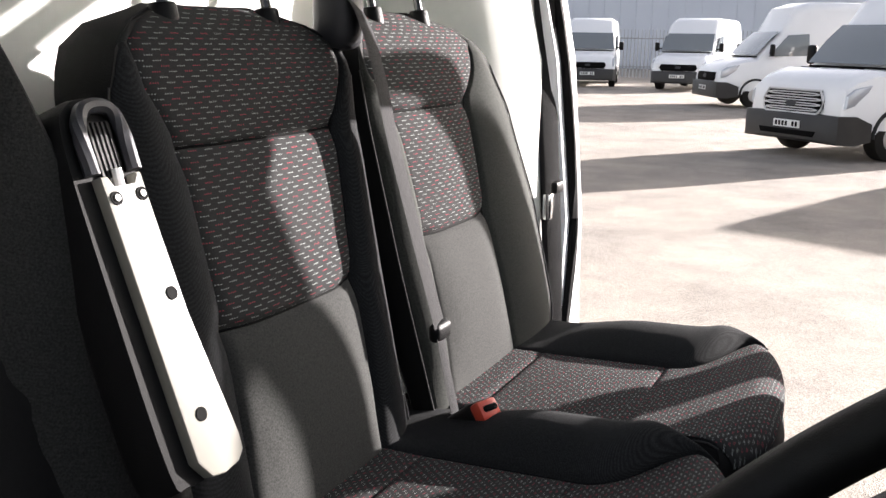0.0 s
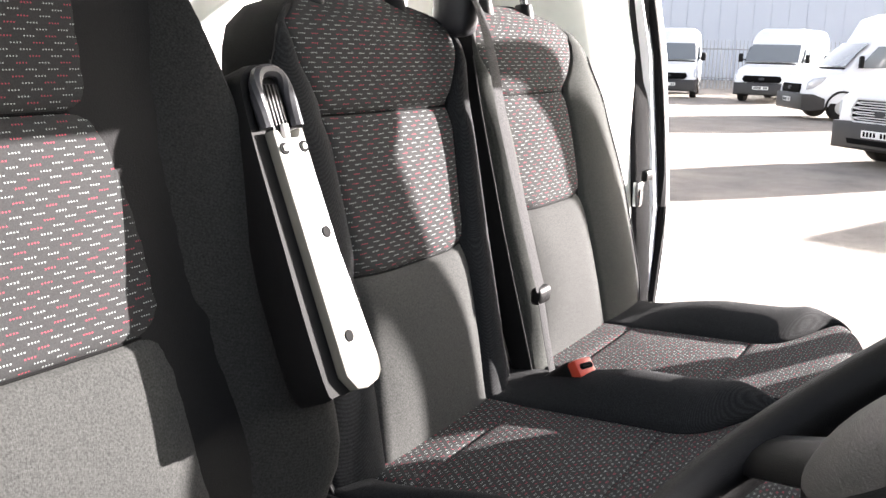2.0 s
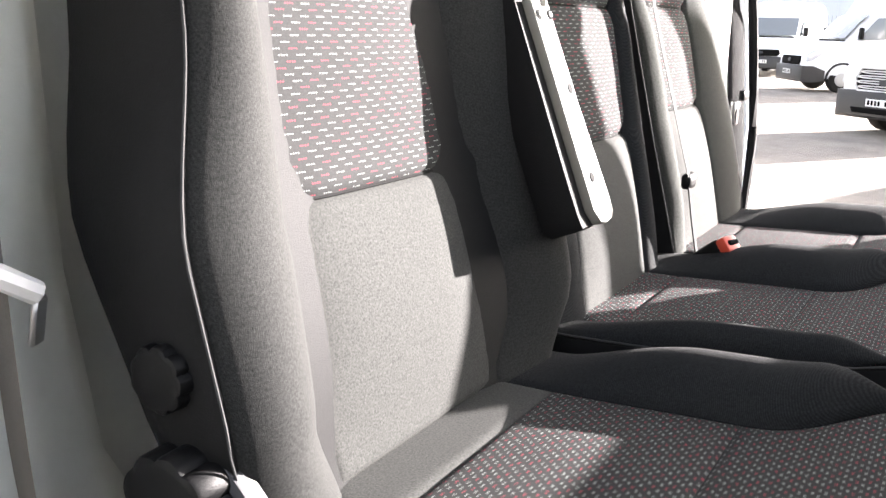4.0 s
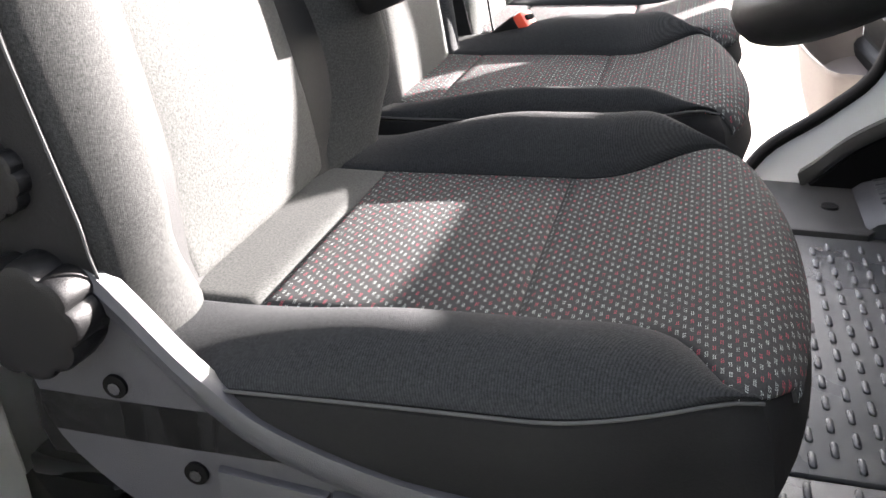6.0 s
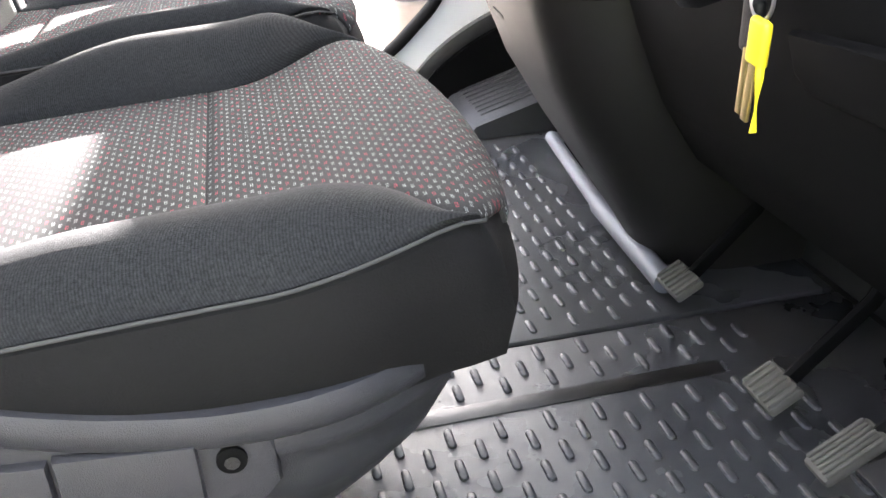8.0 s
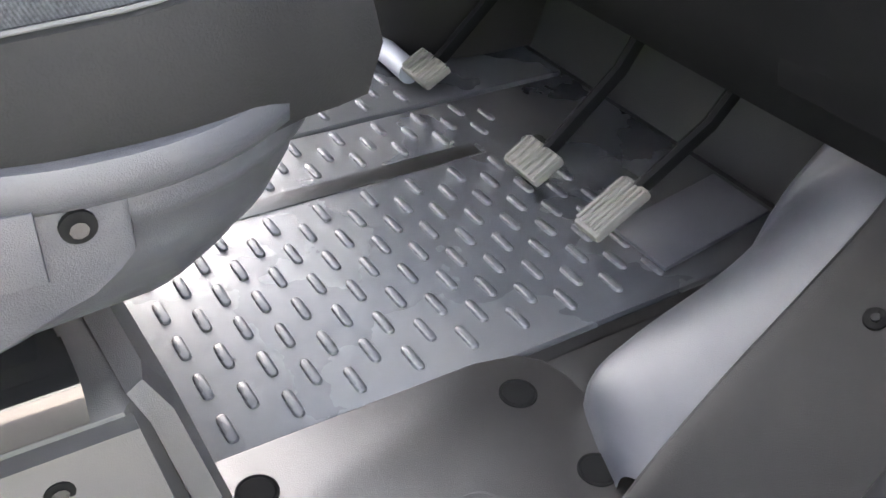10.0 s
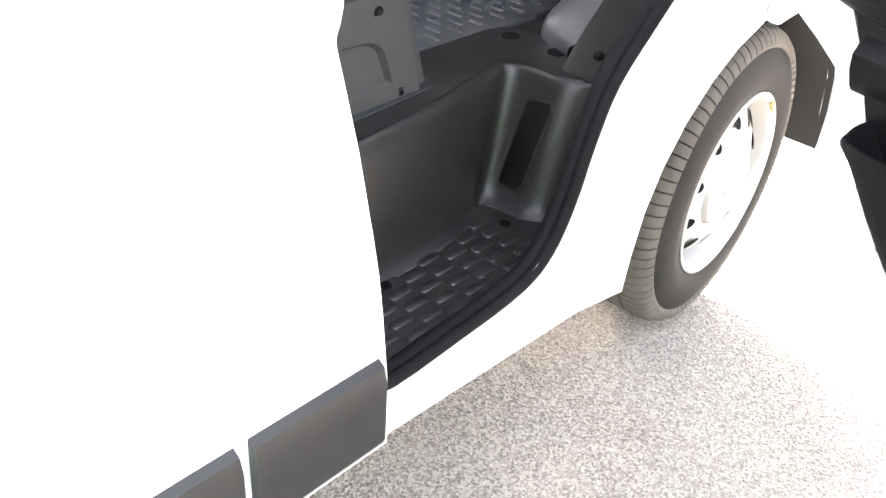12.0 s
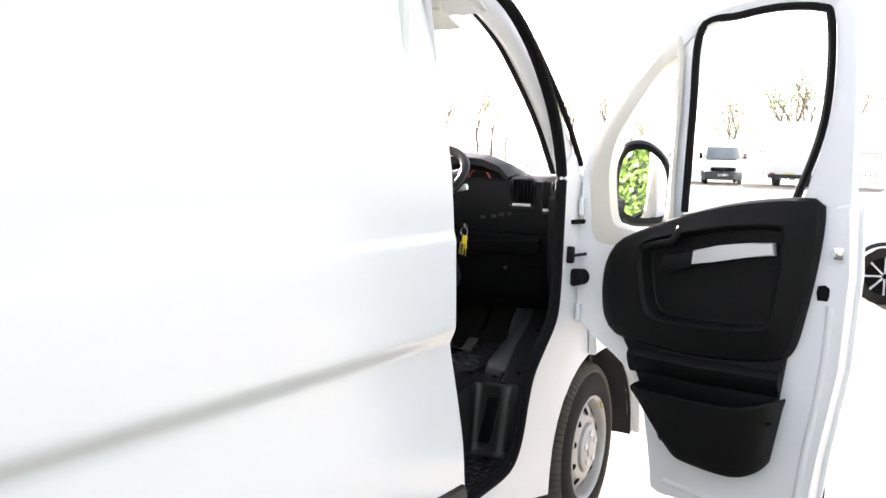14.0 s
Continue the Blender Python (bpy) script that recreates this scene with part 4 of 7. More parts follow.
box(bm, (0.16, 1.27, 0.82), (0.34, 0.82, 0.26), 0.02)
part("bench_pedestal", bm, "plinth", bench)

# fold-up armrest seen from its underside
arm = thing("folded_armrest", "folded-up black armrest with a cream underside plate", "armrest", (0.13, 0.78, 1.3))


def arm_at(s, w, d):
    """s: 0 at the bottom to 1 at the top; w: across; d: out of the plate."""
    return Vector((0.15 - 0.1 * s + 0.93 * d, 0.783 + 0.009 * s + 1.05 * w, 1.318 + 0.254 * s + 0.37 * d))


bm = bmesh.new()
outline = spline([(-0.06, -0.02, 0), (-0.06, 0.02, 0), (-0.02, 0.032, 0), (0.4, 0.026, 0), (0.9, 0.026, 0), (1.03, 0.018, 0), (1.07, 0.0, 0), (1.05, -0.022, 0), (0.95, -0.034, 0), (0.5, -0.036, 0), (0.0, -0.034, 0)], 4, True)
rings = []
for d, f in ((-0.048, 0.9), (-0.04, 1.0), (-0.012, 1.0), (-0.003, 0.96)):
    rings.append([arm_at(0.5 + (p.x - 0.5) * (1 - (1 - f) * 0.3), p.y * f, d) for p in outline])
loft(bm, rings)
part("armrest_body", bm, "vinyl", arm)
bm = bmesh.new()
plate = [(-0.03, 0.034), (-0.055, 0.026), (-0.065, 0.01), (-0.055, -0.004), (0.0, -0.014), (0.83, -0.019), (0.83, -0.012), (0.79, -0.011), (0.79, 0.013), (0.83, 0.014), (0.83, 0.02), (0.4, 0.022), (0.02, 0.035)]
slab(bm, plate, lambda u, v, t: arm_at(u, v, t), -0.004, 0.008, bev=0.002)
part("underside_plate", bm, "cream", arm, "cream plastic plate")
# black discs on the plate stand for the shade in its holes
for s, w in ((0.765, -0.011), (0.765, 0.014), (0.47, 0.012), (0.12, 0.003)):
    bm = bmesh.new()
    cyl(bm, arm_at(s, w, 0.006), arm_at(s, w, 0.009), 0.0056, 0.0056, 16)
    hole = part("plate_hole", bm, "ink", arm)
    if s > 0.7:
        bm = bmesh.new()
        cyl(bm, arm_at(s, w, 0.008), arm_at(s, w, 0.0102), 0.0034, 0.003, 6)
        part("screw", bm, "cream", hole)
bm = bmesh.new()
loop = spline([(0.84, -0.021, 0), (0.96, -0.021, 0), (1.02, -0.014, 0), (1.035, 0.0, 0), (1.02, 0.013, 0), (0.96, 0.019, 0), (0.84, 0.019, 0)], 4)
tube(bm, [arm_at(p.x, p.y, 0.003) for p in loop], 0.0062, 8)
part("release_frame", bm, "trim", arm, "grey release bezel")
for k in range(5):
    bm = bmesh.new()
    tube(bm, [arm_at(0.83, -0.0095 + k * 0.0045, 0.0), arm_at(0.99, -0.0095 + k * 0.0045, 0.0)], 0.002, 6)
    part("release_rib", bm, "black", arm)
bm = bmesh.new()
tube(bm, [arm_at(0.79, 0.001, 0.002), arm_at(0.85, 0.001, 0.004)], 0.004, 8)
part("release_pin", bm, "silver", arm)


# seat trims and plinth of the driver's seat
plinth = thing("seat_base", "grey plastic and black steel driver's seat base", "seat base", (0.2, YD, FZ))
bm = bmesh.new()
top = spline([(0.035, 1.236, 0), (0.07, 1.237, 0), (0.11, 1.202, 0), (0.155, 1.155, 0), (0.2, 1.122, 0), (0.26, 1.1, 0), (0.32, 1.088, 0), (0.36, 1.086, 0)], 5)
low = spline([(0.36, 1.035, 0), (0.3, 1.0, 0), (0.2, 0.998, 0), (0.12, 1.03, 0), (0.06, 1.075, 0), (0.035, 1.12, 0)], 4)
slab(bm, [(p.x, p.y) for p in top] + [(p.x, p.y) for p in low], lambda u, v, t: Vector((u, t, v)), 0.293, 0.306, bev=0.005)
side_cover = part("side_cover", bm, "trim", plinth, "slate grey moulded side cover")
bm = bmesh.new()
rows = []
lip = [(p.x, 0.293, p.y, 0.0, -1.0) for p in top]
for k in range(1, 13):
    a = -math.pi / 2 + math.pi / 2 * k / 12
    lip.append((0.36 + 0.145 * math.cos(a), 0.438 + 0.145 * math.sin(a), 1.086 + 0.004 * k / 12, math.cos(a), math.sin(a)))
lip += [(0.505, y, 1.09, 1.0, 0.0) for y in (0.5, 0.58, 0.65, 0.7)]
for x, y, z, nx, ny in lip:
    rows.append([Vector((x + nx * o, y + ny * o, z + dz)) for o, dz in ((0.001, -0.02), (0.005, -0.016), (0.007, -0.005), (0.004, 0.003), (-0.004, 0.005), (-0.012, 0.002))])
loft(bm, rows, cap=False, closed_ring=False)
part("cover_lip", bm, "trim", plinth)
for xa, xb in ((0.168, 0.243), (0.246, 0.318)):
    bm = bmesh.new()
    slab(bm, [(xa, 1.085 - 0.06 * (xa - 0.17)), (xb, 1.083 - 0.06 * (xb - 0.17)), (xb, 1.035), (xa, 1.038)], lambda u, v, t: Vector((u, t, v)), 0.286, 0.3, bev=0.003)
    part("cover_plate", bm, "trim", side_cover)
# screw holes are black discs, their inner shade put into the colour
for x, z in ((0.1, 1.135), (0.15, 1.076), (0.335, 1.058)):
    bm = bmesh.new()
    cyl(bm, (x, 0.2905, z), (x, 0.3, z), 0.0085, 0.0085, 18)
    sc = part("screw_hole", bm, "ink", side_cover)
    bm = bmesh.new()
    cyl(bm, (x, 0.2895, z - 0.001), (x, 0.296, z - 0.001), 0.0045, 0.0045, 8)
    part("screw", bm, "gloss", sc)


def knob(parent, x, z, r, depth, y, n):
    bm = bmesh.new()
    rings = []
    for t, sc, am in ((0.0, 1.0, 0.0), (0.25, 1.0, 0.02), (0.4, 1.0, 0.12), (0.9, 0.98, 0.12), (0.96, 0.95, 0.1), (0.99, 0.88, 0.03), (1.0, 0.8, 0.0)):
        ring = []
        for k in range(n * 8):
            a = math.tau * k / (n * 8)
            rr = r * sc * (1 + am * (abs(math.cos(a * n / 2)) ** 0.6 - 0.7))
            ring.append(Vector((x + rr * math.cos(a), y - depth * t, z + rr * math.sin(a))))
        rings.append(ring)
    loft(bm, rings)
    return part("adjuster_knob", bm, "black", parent, "black fluted adjuster knob", 35)


knob(plinth, 0.052, 1.276, 0.0235, 0.028, 0.3, 9)
knob(plinth, 0.066, 1.192, 0.039, 0.04, 0.3, 9)
# skirt that wraps round the front of the cushion, with a lip and two steps
bm = bmesh.new()
rings = []
for z, o in ((1.086, -0.02), (1.088, -0.004), (1.083, 0.002), (1.058, 0.003), (1.05, -0.001), (1.046, -0.008), (1.03, -0.014), (1.012, -0.026), (1.006, -0.036), (0.995, -0.046), (0.978, -0.07), (0.972, -0.09)):
    ring = [Vector((0.3, 0.2975 + max(0.0, -o * 0.4), z))]
    for k in range(13):
        a = -math.pi / 2 + math.pi / 2 * k / 12
        ring.append(Vector((0.36 + (0.145 + o) * math.cos(a), 0.438 + (0.1415 + o * 0.5) * math.sin(a), z)))
    for k in range(9):
        a = math.pi / 2 * k / 8
        ring.append(Vector((0.42 + (0.085 + o) * math.cos(a), 0.72 + (0.085 + o) * math.sin(a), z)))
    ring.append(Vector((0.05, 0.805 + o, z)))
    ring.append(Vector((0.05, 0.5, z)))
    rings.append(ring)
loft(bm, list(reversed(rings)))
part("trim_tray", bm, "trim", plinth, "slate grey front skirt")
bm = bmesh.new()
rings = []
for z, y, xf in ((0.684, 0.33, 0.398), (0.7, 0.34, 0.394), (0.86, 0.347, 0.362), (0.878, 0.352, 0.357), (0.885, 0.365, 0.35)):
    rings.append([Vector((-0.12, y, z)), Vector((xf - 0.01, y, z)), Vector((xf, y + 0.012, z)), Vector((xf - 0.02, 0.76, z)), Vector((-0.12, 0.76, z))])
loft(bm, rings)
plinth_box = part("plinth_box", bm, "plinth", plinth, "mid-grey moulded plinth cover")
# moulded face with a shallow pocket
def on_face(x, z, out):
    return Vector((x, 0.33 + (z - 0.684) * 0.097 - out, z))


top_edge = spline([(-0.118, 0, 0.822), (0.08, 0, 0.816), (0.25, 0, 0.808), (0.285, 0, 0.803), (0.306, 0, 0.787), (0.316, 0, 0.758), (0.323, 0, 0.728)], 4)
pocket = [(p.x, p.z) for p in top_edge] + [(0.229, 0.721), (0.1, 0.708), (-0.118, 0.69)]
mx, mz = 0.1, 0.76
floor_edge = [(mx + (x - mx) * 0.965, mz + (z - mz) * 0.86) for x, z in pocket]
rim = [(-0.12, 0.686), (0.386, 0.686), (0.352, 0.875), (-0.12, 0.875)]
bm = bmesh.new()
outer = [bm.verts.new(on_face(x, z, 0.011)) for x, z in rim]
inner = [bm.verts.new(on_face(x, z, 0.011)) for x, z in pocket]
sunk = [bm.verts.new(on_face(x, z, 0.001)) for x, z in floor_edge]
back = [bm.verts.new(on_face(x, z, -0.004)) for x, z in rim]
edges = [bm.edges.new((ring[i], ring[(i + 1) % len(ring)])) for ring in (outer, inner) for i in range(len(ring))]
bmesh.ops.triangle_fill(bm, use_beauty=True, use_dissolve=False, edges=edges, normal=(0, -1, 0))
for f in [f for f in bm.faces if all(v in inner for v in f.verts)]:
    c = f.calc_center_median()
    crossings = 0
    for (xa, za), (xb, zb) in zip(pocket, pocket[1:] + pocket[:1]):
        if (za > c.z) != (zb > c.z) and c.x < xa + (c.z - za) * (xb - xa) / (zb - za):
            crossings += 1
    if crossings % 2:
        bm.faces.remove(f)
for one, two in ((inner, sunk), (outer, back)):
    for i in range(len(one)):
        k = (i + 1) % len(one)
        bm.faces.new((one[i], one[k], two[k], two[i]))
bm.faces.new(sunk)
bmesh.ops.recalc_face_normals(bm, faces=bm.faces[:])
part("face_panel", bm, "plinth", plinth_box, "mid-grey face with a shallow moulded pocket")
bm = bmesh.new()
loft(bm, [[Vector(p) for p in ring] for ring in (((0.398, 0.336, 0.69), (0.418, 0.34, 0.69), (0.424, 0.36, 0.69), (0.41, 0.62, 0.69), (0.39, 0.62, 0.69)), ((0.362, 0.352, 0.86), (0.378, 0.356, 0.862), (0.384, 0.374, 0.864), (0.375, 0.62, 0.87), (0.35, 0.62, 0.87)), ((0.352, 0.36, 0.884), (0.364, 0.366, 0.886), (0.368, 0.38, 0.888), (0.36, 0.6, 0.89), (0.34, 0.6, 0.89)))])
part("front_cover", bm, "plinth", plinth_box, "mid-grey front cover beside a dark gap")
for x, z in ((0.3, 0.848), (0.341, 0.707), (0.075, 0.775)):
    bm = bmesh.new()
    cyl(bm, (x, 0.3265 + (z - 0.76) * 0.09, z), (x, 0.345, z), 0.0095, 0.0095, 16)
    sc = part("screw_cap", bm, "ink", plinth_box)
    bm = bmesh.new()
    cyl(bm, (x, 0.3248 + (z - 0.76) * 0.09, z), (x, 0.335, z), 0.0055, 0.0045, 8)
    part("screw", bm, "gloss", sc)
bm = bmesh.new()
for ring in (((0.352, 0.885), (0.342, 0.8865), (0.334, 0.893), (0.3325, 0.915), (0.336, 0.923), (0.352, 0.925), (0.38, 0.9235), (0.38, 0.885)),):
    loft(bm, [[Vector((x, y if x < 0.3 else y + 0.004, z)) for y, z in ring] for x in (-0.12, 0.31, 0.326)])
box(bm, (0.1, 0.56, 0.905), (0.44, 0.4, 0.03), 0.004)
box(bm, (0.3, 0.5, 0.918), (0.05, 0.3, 0.014), 0.004)
box(bm, (0.11, 0.56, 0.955), (0.3, 0.3, 0.03), 0.006)
part("swivel_frame", bm, "gloss", plinth, "gloss black steel seat frame")
bm = bmesh.new()
box(bm, (0.345, 0.47, 0.955), (0.012, 0.03, 0.075), 0.003, rot=(0, -12, 0))
part("stay", bm, "gloss", plinth)
for y in (0.41, 0.72):
    bm = bmesh.new()
    box(bm, (0.12, y, 0.962), (0.4, 0.03, 0.02), 0.003)
    rail = part("slide_rail", bm, "gloss", plinth)
    for x in (0.0, 0.2, 0.3):
        bm = bmesh.new()
        cyl(bm, (x, y - 0.005, 0.95), (x, y - 0.005, 0.99), 0.01, None, 6)
        part("rail_bolt", bm, "gloss", rail)
for x in (0.243, 0.02):
    bm = bmesh.new()
    cyl(bm, (x, 0.341, 0.893), (x, 0.35, 0.893), 0.006, None, 12)
    part("frame_hole", bm, "ink", plinth)

bm = bmesh.new()
slab(bm, [(-0.12, 0.285), (0.41, 0.318), (0.42, 0.33), (0.42, 0.35), (-0.12, 0.35)], lambda u, v, t: Vector((u, v, t)), FZ - 0.01, FZ + 0.0095, bev=0.002)
part("plinth_foot", bm, "trim", plinth, "ribbed grey foot strip")

# parking brake between seat and door
brake = thing("parking_brake", "grey parking brake lever beside the driver's seat", "lever", (0.05, 0.27, FZ))
bm = bmesh.new()
ax = [(0.06, 0.25, 0.935), (0.1, 0.25, 0.967), (0.113, 0.25, 0.979), (0.17, 0.25, 1.02), (0.186, 0.25, 1.03), (0.188, 0.25, 1.0315)]
tube(bm, ax, [0.012, 0.0175, 0.0195, 0.0165, 0.014, 0.009], 16)
part("grip", bm, "plinth", brake, "mid-grey moulded grip")
bm = bmesh.new()
cyl(bm, (0.185, 0.25, 1.03), (0.197, 0.25, 1.039), 0.007, 0.006, 14)
part("release_button", bm, "trim", brake)
bm = bmesh.new()
tube(bm, [(-0.06, 0.265, 0.83), (0.0, 0.26, 0.89), (0.065, 0.25, 0.94)], 0.0085, 10)
part("lever_arm", bm, "gloss", brake)
bm = bmesh.new()
rings = []
for x, hz, hy in ((-0.15, 0.17, 0.05), (0.02, 0.165, 0.05), (0.075, 0.13, 0.045), (0.1, 0.095, 0.035), (0.108, 0.06, 0.02)):
    rings.append([Vector((x, 0.265 + hy * math.copysign(abs(math.cos(a)) ** 0.6, math.cos(a)), 0.70 + hz * 0.5 + hz * 0.5 * math.copysign(abs(math.sin(a)) ** 0.6, math.sin(a)))) for a in [math.tau * k / 20 for k in range(20)]])
loft(bm, rings)
part("lever_cover", bm, "plinth", brake, "mid-grey rounded lever cover")

studs(rubber_mat, 0.446, 1.0, 0.473, 0.885, FZ + 0.004, 0.031, 0.0577, 90, 260, lambda x, y: abs(y - 0.777) < 0.034)
studs(step_trim, 0.06, 0.47, 0.085, 0.235, 0.446, 0.05, 0.036, 0, 60)
studs(rubber_mat, 0.52, 0.9, 0.945, 1.68, FZ + 0.004, 0.031, 0.0577, 90, 250)
PASS_ANGLE = 84.0


# ---- doors ----
def build_door(name, label, side):
    """A cab door swung open on its hinges. u runs from the hinge to the lock, v is the height, t points into the cab when shut."""
    ang = radians(78.5 if side > 0 else PASS_ANGLE)
    d, nrm = Vector((-math.cos(ang), -math.sin(ang), 0)), Vector((-math.sin(ang), math.cos(ang), 0))
    hinge = Vector((0.90 if side > 0 else 0.93, 0.05, 0))
    bin_up, bin_out = (0.0, 1.0) if side > 0 else (0.12, 1.45)

    def put(u, v, t):
        p = hinge + d * u + nrm * t
        return mirrored((p.x, p.y, v), side)

    door = thing(name, label, "van door", mirrored((0.9, 0.05, 0.4), side), group="cab doors")
    shell = [(0.03, 1.50), (0.02, 1.17), (0.022, 0.93), (0.1, 0.88), (0.2, 0.835), (0.3, 0.765), (0.345, 0.66), (0.362, 0.5), (0.375, 0.36), (0.41, 0.345), (0.9, 0.35), (0.935, 0.37), (0.96, 0.6), (1.01, 0.9), (1.025, 1.2), (1.02, 1.42), (0.86, 1.39), (0.45, 1.31), (0.4, 1.25), (0.2, 1.215), (0.095, 1.235), (0.075, 1.36), (0.075, 1.5)]
    bm = bmesh.new()
    slab(bm, shell, put, -0.045, 0.03, bev=0.012, seg=3)
    part("door_shell", bm, "jamb", door, "white painted pressed-steel door shell")
    bm = bmesh.new()
    skin = [(u + (0.012 if u > 0.5 else -0.012), v + (-0.014 if v < 0.7 else 0)) for u, v in shell]
    slab(bm, skin, put, -0.065, -0.045, bev=0.008)
    part("door_skin", bm, "paint", door)
    # pressed swage along the lower shell
    bm = bmesh.new()
    tube(bm, [put(u, v, 0.031) for u, v in [(p.x, p.y) for p in spline([(0.43, 0.40, 0), (0.6, 0.385, 0), (0.85, 0.39, 0), (0.9, 0.43, 0), (0.925, 0.62, 0), (0.965, 0.9, 0), (0.975, 1.1, 0)], 5)]], 0.012, 8, flat=0.5, up=nrm)
    part("pressed_swage", bm, "jamb", door)
    # window frame
    frame_line = [(0.03, 1.46), (0.05, 1.56), (0.2, 1.78), (0.37, 1.95), (0.47, 2.02), (0.62, 2.055), (0.78, 2.065), (0.93, 2.055), (0.99, 2.0), (1.005, 1.8), (1.01, 1.6), (1.015, 1.4)]
    bm = bmesh.new()
    outer = [Vector((u, v, 0)) for u, v in frame_line]
    inner = [(0.1, 1.42), (0.13, 1.545), (0.24, 1.73), (0.4, 1.90), (0.475, 1.965), (0.62, 2.015), (0.76, 2.03), (0.885, 2.02), (0.93, 1.975), (0.94, 1.8), (0.92, 1.62), (0.86, 1.4)]
    a, b = spline(outer, 5), spline([(u, v, 0) for u, v in inner], 5)
    rows = [[put(p.x, p.y, -0.03), put(p.x, p.y, 0.022), put(p.x * 0.7 + q.x * 0.3, p.y * 0.7 + q.y * 0.3, 0.03), put(q.x, q.y, 0.018), put(q.x, q.y, -0.03)] for p, q in zip(a, b)]
    loft(bm, rows)
    frame_ob = part("window_frame", bm, "jamb", door, "white window frame")
    bm = bmesh.new()
    glass_line = [(0.455, 1.36), (0.468, 1.7), (0.486, 1.975), (0.62, 2.01), (0.76, 2.025), (0.885, 2.013), (0.915, 1.98), (0.925, 1.8), (0.905, 1.62), (0.84, 1.42)]
    tube(bm, [put(p.x, p.y, 0.016) for p in spline([(u, v, 0) for u, v in glass_line], 6)], 0.0135, 8, up=nrm)
    part("glass_run", bm, "rubber", frame_ob, "black rubber glass channel")
    bm = bmesh.new()
    slab(bm, [(0.395, 1.3), (0.415, 1.9), (0.44, 1.98), (0.478, 1.985), (0.46, 1.7), (0.445, 1.3)], put, -0.025, 0.012, bev=0.006)
    part("quarter_divider", bm, "jamb", frame_ob)
    # pale mirror-corner trim round the quarter glass
    bm = bmesh.new()
    q_in = [(0.365, 1.30), (0.22, 1.285), (0.172, 1.32), (0.155, 1.42), (0.155, 1.52), (0.19, 1.63), (0.31, 1.80), (0.395, 1.885), (0.405, 1.84), (0.398, 1.5)]
    q_out = [(0.4, 1.26), (0.2, 1.22), (0.09, 1.24), (0.075, 1.38), (0.08, 1.53), (0.12, 1.65), (0.27, 1.85), (0.385, 1.955), (0.43, 1.9), (0.42, 1.5)]
    a, b = spline([(u, v, 0) for u, v in q_out], 5, True), spline([(u, v, 0) for u, v in q_in], 5, True)
    rows = [[put(p.x, p.y, 0.028), put(p.x * 0.6 + q.x * 0.4, p.y * 0.6 + q.y * 0.4, 0.04), put(q.x, q.y, 0.03), put(q.x, q.y, -0.02)] for p, q in zip(a, b)]
    loft(bm, rows + [rows[0]], cap=False, closed_ring=False)
    part("quarter_trim", bm, "cream_light", frame_ob, "pale cream quarter window trim")
    for nm, line, mt in (("quarter_glass", q_in, "glass"), ("door_glass", glass_line, "glass")):
        bm = bmesh.new()
        pts = [(p.x, p.y) for p in spline([(u, v, 0) for u, v in line], 4, True)]
        bm.faces.new([bm.verts.new(put(u, v, -0.012)) for u, v in pts])
        gl = part(nm, bm, mt, frame_ob, "clear door glass")
        gl.visible_shadow = False
    # upper door card
    card = spline([(0.163, 1.15, 0), (0.155, 1.02, 0), (0.185, 0.93, 0), (0.27, 0.89, 0), (0.55, 0.87, 0), (0.8, 0.895, 0), (0.87, 0.94, 0), (0.905, 1.07, 0), (0.935, 1.25, 0), (0.945, 1.39, 0), (0.925, 1.425, 0), (0.86, 1.432, 0), (0.66, 1.405, 0), (0.47, 1.352, 0), (0.3, 1.285, 0), (0.21, 1.235, 0)], 5, True)
    c = Vector((0.56, 1.13, 0))
    rec_out = spline([(0.335, 1.235, 0), (0.45, 1.285, 0), (0.65, 1.33, 0), (0.82, 1.345, 0), (0.85, 1.32, 0), (0.84, 1.18, 0), (0.815, 1.03, 0), (0.76, 1.0, 0), (0.6, 0.985, 0), (0.42, 0.985, 0), (0.365, 1.01, 0), (0.34, 1.1, 0)], 6, True)

    def match(ring, centre, k):
        """The ring sampled at k even angles round the centre."""
        out = []
        for i in range(k):
            ang_i = math.tau * i / k
            best = min(ring, key=lambda p: abs((math.atan2(p.y - centre.y, p.x - centre.x) - ang_i + math.pi) % math.tau - math.pi))
            out.append(best)
        return out

    K = 72
    dense = spline(card, 6, True)
    dense_r = spline(rec_out, 6, True)
    A, R = match(dense, c, K), match(dense_r, Vector((0.59, 1.16, 0)), K)
    A = match(dense, Vector((0.59, 1.16, 0)), K)
    bm = bmesh.new()
    rows = []
    for p, q in zip(A, R):
        e = (p - Vector((0.59, 1.16, 0)))
        inset = lambda f: p.lerp(q, f)
        rows.append([put(p.x, p.y, 0.03), put(p.x, p.y, 0.05), put(*inset(0.12)[:2], 0.072), put(*inset(0.35)[:2], 0.082), put(*inset(0.7)[:2], 0.088), put(*inset(0.9)[:2], 0.1), put(q.x, q.y, 0.102), put(*q.lerp(Vector((0.59, 1.16, 0)), 0.05)[:2], 0.092), put(*q.lerp(Vector((0.59, 1.16, 0)), 0.1)[:2], 0.05), put(*q.lerp(Vector((0.59, 1.16, 0)), 0.14)[:2], 0.044)])
    loft(bm, rows + [rows[0]], cap=False, closed_ring=False)
    bmesh.ops.remove_doubles(bm, verts=bm.verts, dist=1e-5)
    card_ob = part("door_card", bm, "blacktrim", door, "black moulded upper door card", 35)
    bm = bmesh.new()
